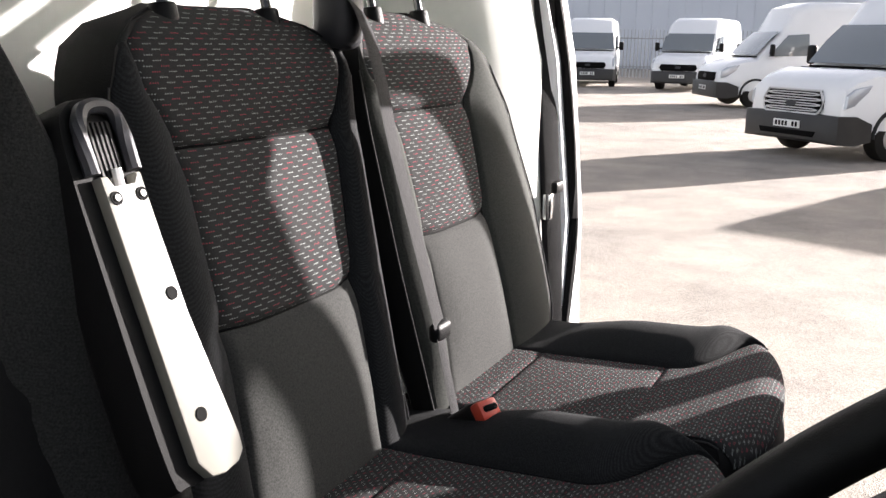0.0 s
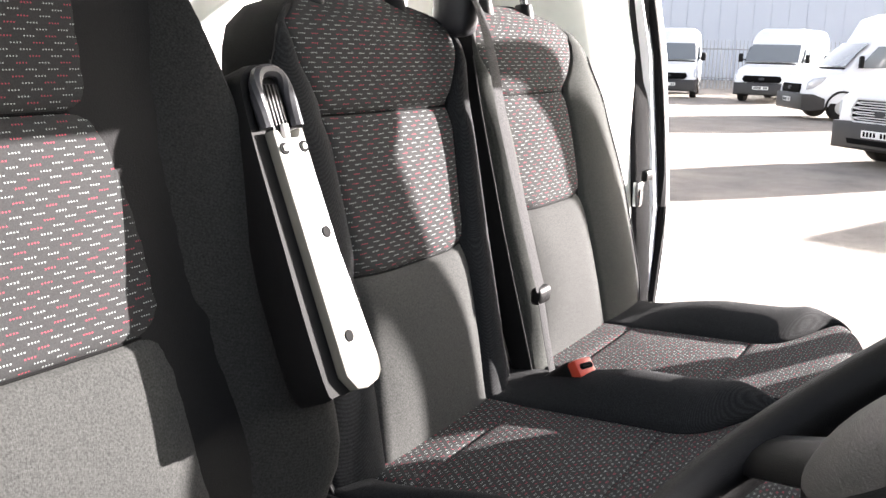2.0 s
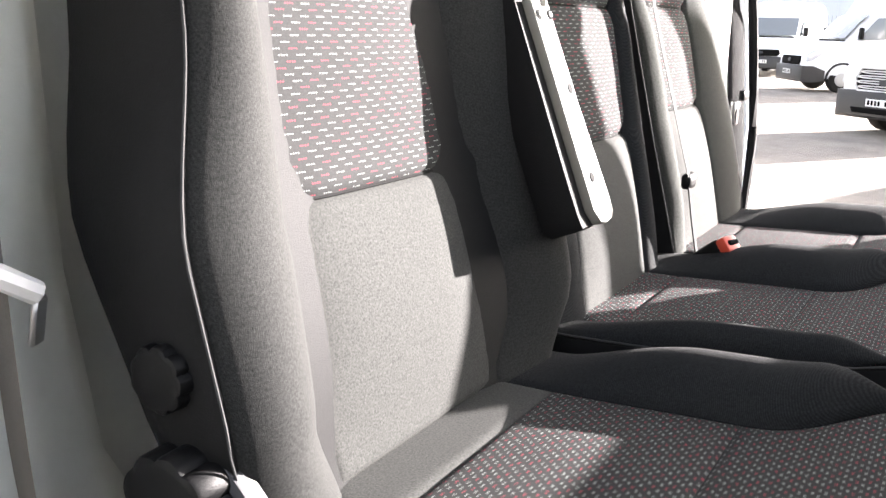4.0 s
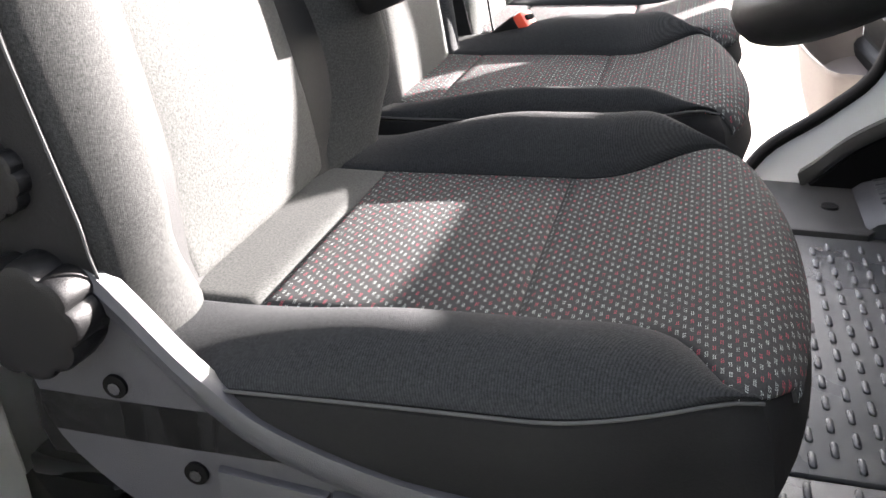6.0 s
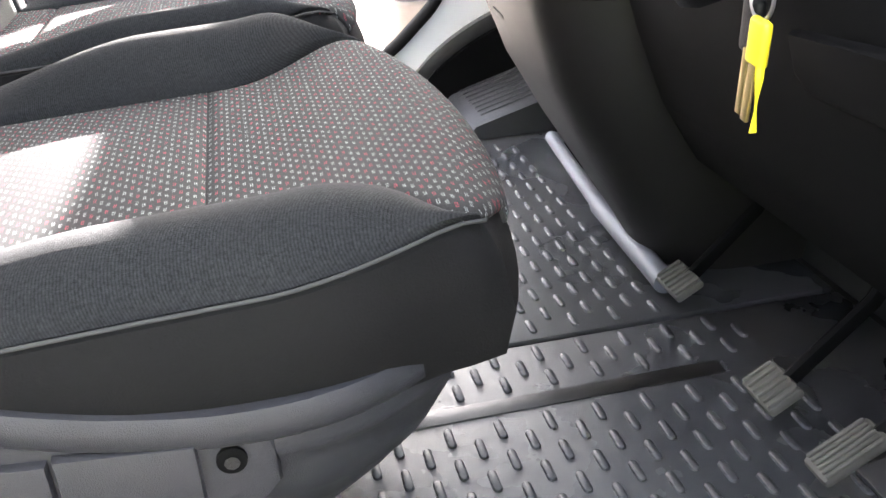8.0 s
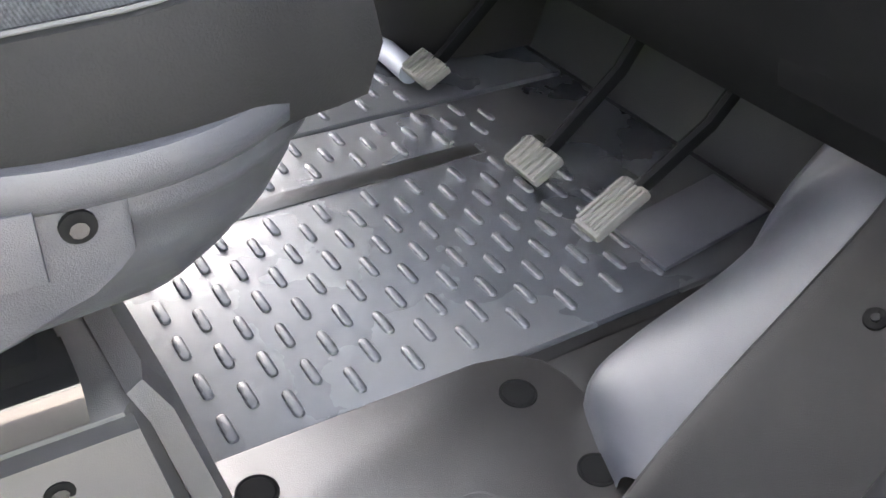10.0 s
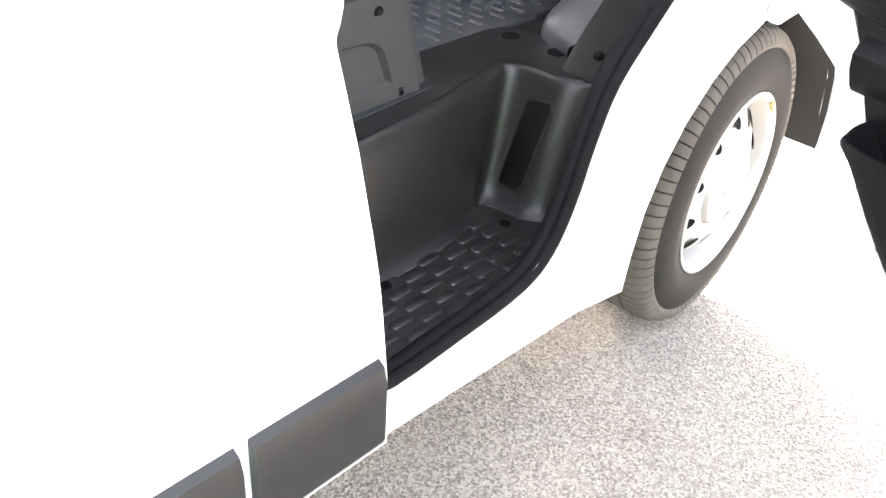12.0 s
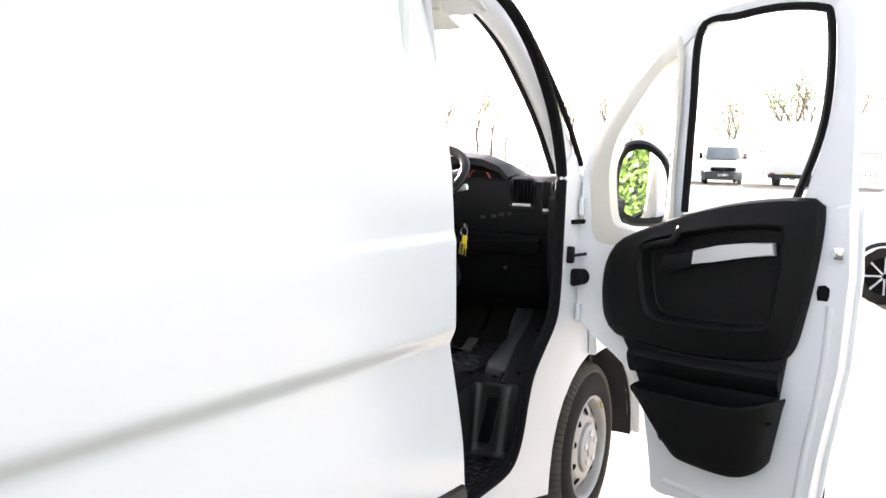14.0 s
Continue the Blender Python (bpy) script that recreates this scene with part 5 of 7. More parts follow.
    slab(bm, [(p.x, p.y) for p in [q.lerp(Vector((0.59, 1.16, 0)), 0.05) for q in R]], put, 0.035, 0.047)
    part("card_inset", bm, "blacktrim", card_ob)
    bm = bmesh.new()
    slab(bm, [(0.525, 1.19), (0.53, 1.238), (0.62, 1.262), (0.72, 1.278), (0.803, 1.285), (0.81, 1.245), (0.72, 1.232), (0.6, 1.205)], put, 0.05, 0.085, bev=0.006)
    part("pull_insert", bm, "silver", card_ob, "pale silver grab handle insert")
    bm = bmesh.new()
    tube(bm, [put(u, v, t) for u, v, t in ((0.34, 1.235, 0.09), (0.4, 1.25, 0.1), (0.46, 1.262, 0.1), (0.478, 1.29, 0.095), (0.48, 1.315, 0.09))], [0.008, 0.013, 0.016, 0.014, 0.008], 10)
    part("release_lever", bm, "black", card_ob)
    bm = bmesh.new()
    box_pts = [(0.4, 1.16), (0.42, 1.215), (0.53, 1.235), (0.525, 1.18), (0.45, 1.155)]
    slab(bm, box_pts, put, 0.045, 0.085, bev=0.008)
    part("switch_pod", bm, "black", card_ob)
    # lower card
    bm = bmesh.new()
    low = [(0.25, 0.9), (0.3, 0.82), (0.345, 0.72), (0.42, 0.55), (0.8, 0.55), (0.83, 0.75), (0.855, 0.92)]
    slab(bm, low, put, 0.03, 0.06, bev=0.008)
    # soft shelf under the upper card
    loft(bm, [[put(u, v + dv, t) for v, t in ((0.872, 0.055), (0.862, 0.074), (0.846, 0.084), (0.822, 0.08), (0.79, 0.064), (0.78, 0.055))] for u, dv in ((0.29, 0.0), (0.31, 0.0), (0.56, -0.004), (0.8, 0.004), (0.845, 0.008))])
    part("lower_card", bm, "blacktrim", door)
    # storage bin
    rim_o = [(0.345, 0.752, 0.06), (0.35, 0.752, 0.13), (0.4, 0.752, 0.175), (0.7, 0.755, 0.186), (0.79, 0.768, 0.17), (0.845, 0.783, 0.13), (0.865, 0.79, 0.06)]
    bot = [(0.48, 0.545, 0.05), (0.48, 0.54, 0.09), (0.53, 0.53, 0.125), (0.68, 0.522, 0.14), (0.755, 0.528, 0.128), (0.803, 0.55, 0.095), (0.822, 0.575, 0.05)]
    rim_o = [tuple(p) for p in spline(rim_o, 4)]
    bot = [tuple(p) for p in spline(bot, 4)]
    bm = bmesh.new()

    def ring(pts, dv=0.0, shrink=0.0):
        cu = sum(p[0] for p in pts) / len(pts)
        return [put(u + (cu - u) * shrink, v + dv + bin_up, (t - shrink * 0.25) * bin_out if t > 0.07 else t) for u, v, t in pts]

    def between(f, bulge):
        return [(a[0] * (1 - f) + b[0] * f, a[1] * (1 - f) + b[1] * f, a[2] * (1 - f) + b[2] * f + (bulge if a[2] > 0.07 else 0)) for a, b in zip(rim_o, bot)]

    floor_ring = [(u * 0.88 + 0.08, v - 0.016, 0.03 + (t - 0.03) * 0.7) for u, v, t in bot]
    inner = between(0.4, -0.01)
    loft(bm, [ring(floor_ring), ring([(u * 0.97 + 0.02, v - 0.009, 0.03 + (t - 0.03) * 0.9) for u, v, t in bot]), ring(bot), ring(between(0.8, 0.006)), ring(between(0.5, 0.008)), ring(between(0.15, 0.004)), ring(rim_o, -0.012), ring(rim_o, -0.002, -0.006), ring(rim_o, 0.003, 0.0), ring(rim_o, 0.0, 0.03), ring(rim_o, -0.02, 0.045), ring(inner, 0.0, 0.06)], cap=False, closed_ring=False)
    bm.faces.new([bm.verts.new(p) for p in ring(floor_ring)])
    bm.faces.new([bm.verts.new(p) for p in ring(inner, 0.0, 0.06)])
    # near bin black, far bin in the colour brightened for light
    bin_ob = part("storage_bin", bm, "blacktrim" if side > 0 else "bin", door, "open-topped moulded door bin", 70)
    # small black boxes stand for the shaded slots in the bin ends
    for uu, tt in ((0.842, 0.128), (0.352, 0.128)):
        bm = bmesh.new()
        box(bm, put(uu + (0.001 if uu > 0.5 else 0.012), 0.715 + bin_up, tt * bin_out - 0.01), (0.03, 0.006, 0.01), 0.002, 1, rot=(0, 0, math.degrees(math.atan2(nrm.y, nrm.x)) * side))
        part("bin_slot", bm, "ink", bin_ob)
    # lock, hole and hinges
    bm = bmesh.new()
    slab(bm, [(0.935, 1.115), (0.965, 1.115), (0.97, 1.13), (0.97, 1.155), (0.955, 1.165), (0.935, 1.16), (0.93, 1.14)], put, 0.028, 0.036, bev=0.003)
    part("bung", bm, "rubber", door)
    bm = bmesh.new()
    box(bm, put(0.99, 1.268, 0.025), (0.045, 0.03, 0.04), 0.004)
    cyl(bm, put(0.985, 1.268, 0.03), put(0.985, 1.268, 0.06), 0.008, None, 10)
    part("lock", bm, "chrome", door, "bright steel door lock")
    for vv in (0.955, 1.355):
        bm = bmesh.new()
        for p, q in (((0.848, 0.014, vv + 0.03), (0.876, 0.014, vv + 0.03)), ((0.848, 0.014, vv - 0.03), (0.876, 0.014, vv - 0.03)), ((0.846, 0.014, vv - 0.03), (0.846, 0.014, vv + 0.03))):
            tube(bm, [mirrored(p, side), mirrored(q, side)], 0.009, 8)
        cyl(bm, mirrored((0.874, 0.01, vv - 0.036), side), mirrored((0.874, 0.01, vv + 0.036), side), 0.011, None, 12, 0.002)
        part("hinge", bm, "jamb", door, "white painted hinge")
    bm = bmesh.new()
    box(bm, mirrored((0.776, 0.022, 1.18), side), (0.028, 0.03, 0.062), 0.007, 3)
    tube(bm, [mirrored(p, side) for p in ((0.785, 0.01, 1.178), (0.83, 0.0, 1.178), (0.87, -0.005, 1.178))], 0.006, 8)
    part("check_strap", bm, "black", door)
    bm = bmesh.new()
    line = [Vector((0.8 + 0.065 * f, 0.026 - 0.022 * f, 1.092)) for f in (0, 0.08, 0.22, 0.4, 0.5, 0.7, 0.8, 1.0)]
    tube(bm, [mirrored(p, side) for p in line], [0.018, 0.03, 0.033, 0.033, 0.029, 0.032, 0.029, 0.031], 16)
    part("wiring_gaiter", bm, "rubber", door)
    bm = bmesh.new()
    tube(bm, [mirrored(p, side) for p in ((0.79, 0.024, 1.3), (0.83, 0.016, 1.3), (0.86, 0.01, 1.3))], 0.009, 10)
    part("rubber_stop", bm, "rubber", door)
    # outside mirror
    mir = spline([(0.075, 1.59, 0), (0.13, 1.605, 0), (0.19, 1.585, 0), (0.245, 1.52, 0), (0.268, 1.4, 0), (0.265, 1.31, 0), (0.2, 1.285, 0), (0.11, 1.285, 0), (0.06, 1.32, 0), (0.035, 1.42, 0), (0.045, 1.53, 0)], 4, True)
    mc = Vector((0.15, 1.44, 0))
    sw_c, sw_s = math.cos(radians(38)), math.sin(radians(38))

    def mput(u, v, t):
        a, b = u - 0.15, t + 0.2
        return put(0.15 + a * sw_c + b * sw_s, v, -0.2 - a * sw_s + b * sw_c)

    bm = bmesh.new()
    rings = []
    for sc, t in ((0.8, -0.165), (0.93, -0.15), (1.0, -0.165), (1.03, -0.2), (0.98, -0.26), (0.75, -0.31), (0.3, -0.33)):
        rings.append([mput(*(mc + (p - mc) * sc)[:2], t) for p in mir])
    loft(bm, rings, cap=False)
    bm.faces.new([bm.verts.new(p) for p in rings[-1]])
    tube(bm, [put(0.06, 1.36, -0.25), put(0.08, 1.36, -0.15), put(0.1, 1.36, -0.05)], 0.04, 10)
    head = part("mirror_housing", bm, "black", door, "black outside mirror housing")
    bm = bmesh.new()
    tilt = 0.0
    bm.faces.new([bm.verts.new(mput(*(mc + (p - mc) * 0.8)[:2], -0.161)) for p in mir])
    part("mirror_glass", bm, "mirror", head, "mirror glass")
    bm = bmesh.new()
    tube(bm, [put(0.955, v, -0.06) for v in (0.36, 0.5, 0.62)], 0.008, 6)
    part("edge_seal", bm, "rubber", door)
    return door


build_door("driver_door", "white van door swung open with a black card", 1)
build_door("passenger_door", "white van door swung open on the far side", -1)


# ---- wheels ----
def build_wheel(at, side, turn=0.0, simple=False):
    """A steel wheel whose outer face looks along -y before it is turned."""
    w = thing("wheel", "dusty tyre on a silver steel wheel with slots", "wheel", at, group="van wheels")
    R, RI, W = 0.338, 0.2, 0.215
    bm = bmesh.new()
    n = 96
    prof = [(0.012, 0.2), (0.0, 0.215), (-0.004, 0.25), (0.003, 0.28), (0.012, 0.3), (0.024, 0.315), (0.055, 0.325), (0.108, 0.326), (0.16, 0.325), (0.185, 0.32), (0.2, 0.308), (0.21, 0.28), (0.2, 0.2)]
    rings = [[Vector((r * math.cos(a), y, r * math.sin(a))) for y, r in prof] for a in [math.tau * k / n for k in range(n)]]
    loft(bm, rings + [rings[0]], cap=False, closed_ring=False)
    bmesh.ops.remove_doubles(bm, verts=bm.verts, dist=1e-5)
    tyre = part("tyre", bm, "tyre_wall", w, "worn dusty black tyre", 60)
    if not simple:
        # tread bars on the shoulders and three ribs
        b2 = bmesh.new()
        line = ((0.07, 0.3385), (0.04, 0.338), (0.024, 0.332), (0.013, 0.322), (0.007, 0.308))
        for k in range(84):
            a0, a1 = math.tau * (k - 0.43) / 84, math.tau * (k + 0.43) / 84
            grid = [[b2.verts.new(((r - d) * math.cos(a + 0.05 * (0.07 - y)), y + d * 0.4, (r - d) * math.sin(a + 0.05 * (0.07 - y)))) for y, r in line] for a, d in ((a0, 0.014), (a0, 0.0), (a1, 0.0), (a1, 0.014))]
            for g0, g1 in zip(grid, grid[1:]):
                for i in range(4):
                    b2.faces.new((g0[i], g0[i + 1], g1[i + 1], g1[i]))
            b2.faces.new([g[0] for g in grid])
            b2.faces.new([g[4] for g in grid])
        ob = part("shoulder_tread", b2, "tyre", tyre, "sandy worn shoulder tread")
        tagged(ob, kind="stuff")
        for y0, y1 in ((0.074, 0.106), (0.112, 0.144), (0.15, 0.19)):
            b2 = bmesh.new()
            rr = [[Vector((r * math.cos(a), y, r * math.sin(a))) for y, r in ((y0, 0.322), (y0 + 0.002, 0.3385), (y1 - 0.002, 0.3385), (y1, 0.322))] for a in [math.tau * k / n for k in range(n)]]
            loft(b2, rr + [rr[0]], cap=False, closed_ring=False)
            part("tread_rib", b2, "tyre", tyre)
    bm = bmesh.new()
    prof = [(0.012, 0.205), (0.002, 0.207), (-0.001, 0.201), (0.006, 0.194), (0.02, 0.19), (0.05, 0.186), (0.065, 0.182)]
    rings = [[Vector((r * math.cos(a), y, r * math.sin(a))) for y, r in prof] for a in [math.tau * k / 64 for k in range(64)]]
    loft(bm, rings + [rings[0]], cap=False, closed_ring=False)
    rim = part("rim", bm, "rim", w, "silver painted steel rim")
    bm = bmesh.new()
    prof = [(0.065, 0.183), (0.045, 0.172), (0.034, 0.158), (0.022, 0.135), (0.016, 0.115), (0.016, 0.1), (0.024, 0.092)]
    rings = [[Vector((r * math.cos(a), y, r * math.sin(a))) for y, r in prof] for a in [math.tau * k / 64 for k in range(64)]]
    loft(bm, rings + [rings[0]], cap=False, closed_ring=False)
    part("wheel_disc", bm, "rim", w)
    # wheel slots: flat black faces laid on the disc as painted shade
    for k in range(10 if not simple else 8):
        a = math.tau * (k + 0.5) / (10 if not simple else 8)
        bm = bmesh.new()
        rr = []
        for t, s in ((0.0, 1.0), (1.0, 0.9)):
            rr.append([Vector((0.148 * math.cos(a) + s * (0.0195 * math.cos(b) * math.cos(a) - 0.016 * math.sin(b) * math.sin(a)), 0.0265 + 0.006 * t + (0.0195 * math.cos(b)) * 0.62, 0.148 * math.sin(a) + s * (0.0195 * math.cos(b) * math.sin(a) + 0.016 * math.sin(b) * math.cos(a)))) for b in [math.tau * q / 16 for q in range(16)]])
        bm.faces.new([bm.verts.new(p) for p in rr[0]])
        for v in bm.verts:
            v.co.y -= 0.002
        part("vent_slot", bm, "ink", rim)
    bm = bmesh.new()
    prof = [(0.024, 0.094), (0.006, 0.09), (0.0, 0.082), (0.0, 0.036), (-0.006, 0.032), (-0.008, 0.0)]
    rings = [[Vector((r * math.cos(a), y, r * math.sin(a))) for y, r in prof] for a in [math.tau * k / 48 for k in range(48)]]
    loft(bm, rings + [rings[0]], cap=False, closed_ring=False)
    bmesh.ops.remove_doubles(bm, verts=bm.verts, dist=1e-5)
    cap = part("hub_cap", bm, "rim", w, "silver plastic centre cap")
    for k in range(5):
        a = math.tau * k / 5 + 0.3
        bm = bmesh.new()
        cyl(bm, (0.058 * math.cos(a), -0.007, 0.058 * math.sin(a)), (0.058 * math.cos(a), 0.004, 0.058 * math.sin(a)), 0.014, 0.016, 16, 0.003)
        part("wheel_bolt", bm, "silver", cap)
    bm = bmesh.new()
    box(bm, (0.13, 0.0, 0.142), (0.012, 0.01, 0.03), 0.003, rot=(0, -42, 0))
    part("balance_weight", bm, "brass", w)
    w.matrix_world = Matrix.Translation(at) @ Matrix.Rotation(turn, 4, "Z") @ Matrix.Scale(1.035, 4)
    # parts were made about the origin
    for o in w.children_recursive:
        if o.parent == w:
            o.matrix_parent_inverse = Matrix.Identity(4)
        else:
            o.matrix_parent_inverse = Matrix.Identity(4)
    return w


fw_r = build_wheel((1.113, 0.055, 0.35), 1, radians(4.5))
for m in (pose(1.113, WIDE - 0.055, 0.35, 0, 0, 180), pose(-2.9, 0.06, 0.35), pose(-2.9, WIDE - 0.06, 0.35, 0, 0, 180)):
    copy_thing(fw_r, m @ Matrix.Scale(1.035, 4))

# ---- dashboard ----
dash = thing("dashboard", "dark grey van dashboard with vents and instrument hood", "dashboard", (1.0, 1.05, 1.2))
prof = [(1.16, 1.44), (1.0, 1.465), (0.88, 1.46), (0.83, 1.44), (0.815, 1.36), (0.82, 1.28), (0.84, 1.235), (0.9, 1.225), (1.16, 1.22)]
bm = bmesh.new()
loft(bm, [[Vector((x + (0.03 if y < 0.1 or y > 2.0 else 0), y, z - (0.01 if y < 0.1 or y > 2.0 else 0) - (0.025 if y > 1.0 and z > 1.4 else 0))) for x, z in prof] for y in (0.09, 0.11, 0.2, 0.5, 0.9, 1.15, 1.4, 2.0, 2.02)])
part("dash_top", bm, "grey_dash", dash)
bm = bmesh.new()
rows = []
for y, h in ((0.32, 0.0), (0.36, 0.045), (0.44, 0.075), (0.55, 0.085), (0.66, 0.075), (0.74, 0.04), (0.78, 0.0)):
    rows.append([Vector((1.06, y, 1.45)), Vector((1.0, y, 1.462 + h * 0.6)), Vector((0.9, y, 1.465 + h)), Vector((0.83, y, 1.455 + h * 0.9)), Vector((0.822, y, 1.44 + h * 0.75)), Vector((0.85, y, 1.43 + h * 0.6)), Vector((0.86, y, 1.36))])
loft(bm, rows, cap=False, closed_ring=False)
part("instrument_hood", bm, "black", dash)
bm = bmesh.new()
slab(bm, [(0.37, 1.37), (0.37, 1.47), (0.45, 1.51), (0.65, 1.51), (0.73, 1.47), (0.73, 1.37)], lambda u, v, t: Vector((0.855 + t, u, v)), 0, 0.01)
cluster = part("instrument_cluster", bm, "gloss", dash)
for yy in (0.46, 0.64):
    bm = bmesh.new()
    tube(bm, [(0.852, yy + 0.05 * math.cos(a), 1.435 + 0.05 * math.sin(a)) for a in [math.tau * k / 28 for k in range(28)]], 0.004, 6, closed=True)
    part("dial_ring", bm, "red", cluster, "dim red dial")


def vent(yc, zc, w, h, name="air_vent"):
    bm = bmesh.new()
    tube(bm, [(0.812, yc + a * w / 2, zc + b * h / 2) for a, b in ((-0.9, -1), (0.9, -1), (1, -0.85), (1, 0.85), (0.9, 1), (-0.9, 1), (-1, 0.85), (-1, -0.85))], 0.005, 6, closed=True)
    v = part(name, bm, "trim", dash, "air vent with upright vanes")
    # black sheet behind the vanes, in place of the vent's inner shade
    bm = bmesh.new()
    box(bm, (0.819, yc, zc), (0.006, w * 0.96, h * 0.96), 0.0)
    part("vent_recess", bm, "ink", v)
    for k in range(6):
        bm = bmesh.new()
        box(bm, (0.812, yc - w / 2 + w * (k + 0.7) / 6.4, zc), (0.014, 0.004, h * 0.92), 0.001)
        part("vane", bm, "black", v)
    bm = bmesh.new()
    box(bm, (0.806, yc, zc - h / 2 + 0.012), (0.008, w * 0.8, 0.012), 0.003)
    part("vent_slider", bm, "silver", v)


vent(0.245, 1.395, 0.10, 0.11)
vent(0.14, 1.385, 0.035, 0.12)
for yy, zz in ((0.37, 1.3), (0.42, 1.295), (0.335, 1.31), (0.3, 1.315)):
    bm = bmesh.new()
    box(bm, (0.8155, yy, zz), (0.004, 0.022, 0.012), 0.002)
    part("dash_switch", bm, "trim", dash)
bm = bmesh.new()
box(bm, (1.0, 0.62, 1.472), (0.1, 0.5, 0.012), 0.004)
top_vent = part("screen_vent", bm, "trim", dash, "grey windscreen vent strip")
# black boxes on the strip stand for the dark inside of its slots
for k in range(8):
    bm = bmesh.new()
    box(bm, (1.0, 0.4 + k * 0.06, 1.48), (0.07, 0.035, 0.006), 0.002)
    part("vent_slot", bm, "ink", top_vent)
# lower dash and knee panels
bm = bmesh.new()
kp = [(0.86, 1.24), (0.8, 1.235), (0.79, 1.2), (0.815, 1.12), (0.85, 1.03), (0.9, 0.95), (0.98, 0.92), (1.1, 0.92), (1.1, 1.24)]
loft(bm, [[Vector((x + dx, y, z)) for x, z in kp] for y, dx in ((0.115, 0.05), (0.135, 0.02), (0.2, 0.005), (0.45, 0.0), (0.7, 0.0), (0.86, 0.0), (0.9, 0.02))])
knee = part("knee_panel", bm, "knee", dash, "black lower dash panel")
bm = bmesh.new()
slab(bm, [(0.15, 1.225), (0.5, 1.2), (0.5, 1.165), (0.48, 1.15), (0.17, 1.16), (0.15, 1.17)], lambda u, v, t: Vector((0.775 + (1.235 - v) * 0.3 + t, u, v)), -0.012, 0.03, bev=0.008)
part("parcel_shelf", bm, "knee", knee)
bm = bmesh.new()
slab(bm, [(0.16, 1.13), (0.33, 1.12), (0.34, 0.99), (0.18, 0.99)], lambda u, v, t: Vector((0.80 + (1.16 - v) * 0.42 + t, u, v)), 0.0, 0.02, bev=0.004)
part("fuse_cover", bm, "knee", knee)
bm = bmesh.new()
cyl(bm, (0.808, 0.31, 1.105), (0.82, 0.31, 1.1), 0.011, 0.012, 18, 0.002)
part("fuse_screw", bm, "gloss", knee)
# side cheek by the door
bm = bmesh.new()
loft(bm, [[Vector((x, y, z)) for x, z in ((1.1, 1.44), (0.83, 1.43), (0.775, 1.38), (0.77, 1.25), (0.78, 1.1), (0.82, 0.99), (0.9, 0.94), (1.1, 0.92))] for y in (0.085, 0.1, 0.115)])
part("dash_cheek", bm, "grey_dash", dash)

# centre console with gear lever shelf
console = thing("centre_console", "tall grey centre console stack with a cup tray", "console", (0.85, 1.1, FZ))
bm = bmesh.new()
rings = []
for z, xf, y0, y1 in ((0.71, 0.93, 0.985, 1.18), (0.76, 0.905, 0.97, 1.2), (0.83, 0.865, 0.95, 1.235), (0.92, 0.812, 0.93, 1.27), (1.015, 0.764, 0.915, 1.305), (1.096, 0.738, 0.905, 1.33), (1.145, 0.728, 0.905, 1.338), (1.15, 0.733, 0.91, 1.333)):
    ring = [Vector((1.15, y0, z))]
    for k in range(9):
        a = math.pi / 2 * k / 8
        ring.append(Vector((xf + 0.13 * (1 - math.sin(a)), y0 + 0.11 * (1 - math.cos(a)), z)))
    for k in range(9):
        a = math.pi / 2 * k / 8
        ring.append(Vector((xf + 0.08 * (1 - math.cos(a)), y1 - 0.08 * (1 - math.sin(a)), z)))
    ring.append(Vector((1.15, y1, z)))
    rings.append(ring)
loft(bm, rings)
part("console_body", bm, "console", console, "brown-grey moulded console face")
bm = bmesh.new()
rings = []
for z, g in ((1.15, -0.004), (1.155, 0.004), (1.168, 0.008), (1.185, 0.006), (1.198, -0.002), (1.203, -0.014), (1.2, -0.03)):
    ring = [Vector((1.15, 0.9 - g, z))]
    for k in range(9):
        a = math.pi / 2 * k / 8
        ring.append(Vector((0.722 - g + 0.14 * (1 - math.sin(a)), 0.9 - g + 0.12 * (1 - math.cos(a)), z)))
    for k in range(9):
        a = math.pi / 2 * k / 8
        ring.append(Vector((0.722 - g + 0.09 * (1 - math.cos(a)), 1.345 + g - 0.09 * (1 - math.sin(a)), z)))
    ring.append(Vector((1.15, 1.345 + g, z)))
    rings.append(ring)
loft(bm, rings)
part("console_tray", bm, "black", console)
bm = bmesh.new()
tube(bm, spline([(0.745, 1.0, 1.203), (0.74, 1.12, 1.205), (0.76, 1.24, 1.203), (0.86, 1.27, 1.203), (0.9, 1.12, 1.203), (0.86, 0.98, 1.203)], 6, True), 0.012, 8, closed=True)
part("tray_lip", bm, "black", console)
# black sheet on the tray top, painted as shade inside the lip
bm = bmesh.new()
box(bm, (0.82, 1.12, 1.2015), (0.13, 0.2, 0.004), 0.0)
part("tray_recess", bm, "ink", console)
bm = bmesh.new()
slab(bm, [(1.17, 1.085), (1.21, 1.09), (1.215, 1.07), (1.215, 0.985), (1.17, 0.98)], lambda u, v, t: Vector((0.735 + (1.1 - v) * 0.56 + t, u, v)), -0.004, 0.01, bev=0.002)
part("console_flap", bm, "console", console)
# far sill cover with a ribbed ramp
tunnel = thing("sill_cover", "grey moulded sill cover with a ribbed ramp at the far door", "sill cover", (0.8, 1.9, FZ))
bm = bmesh.new()
slab(bm, [(0.45, 1.73), (0.82, 1.73), (0.84, 1.76), (0.84, 2.02), (0.45, 2.02)], lambda u, v, t: Vector((u, v, t)), FZ - 0.03, FZ + 0.012, bev=0.006)
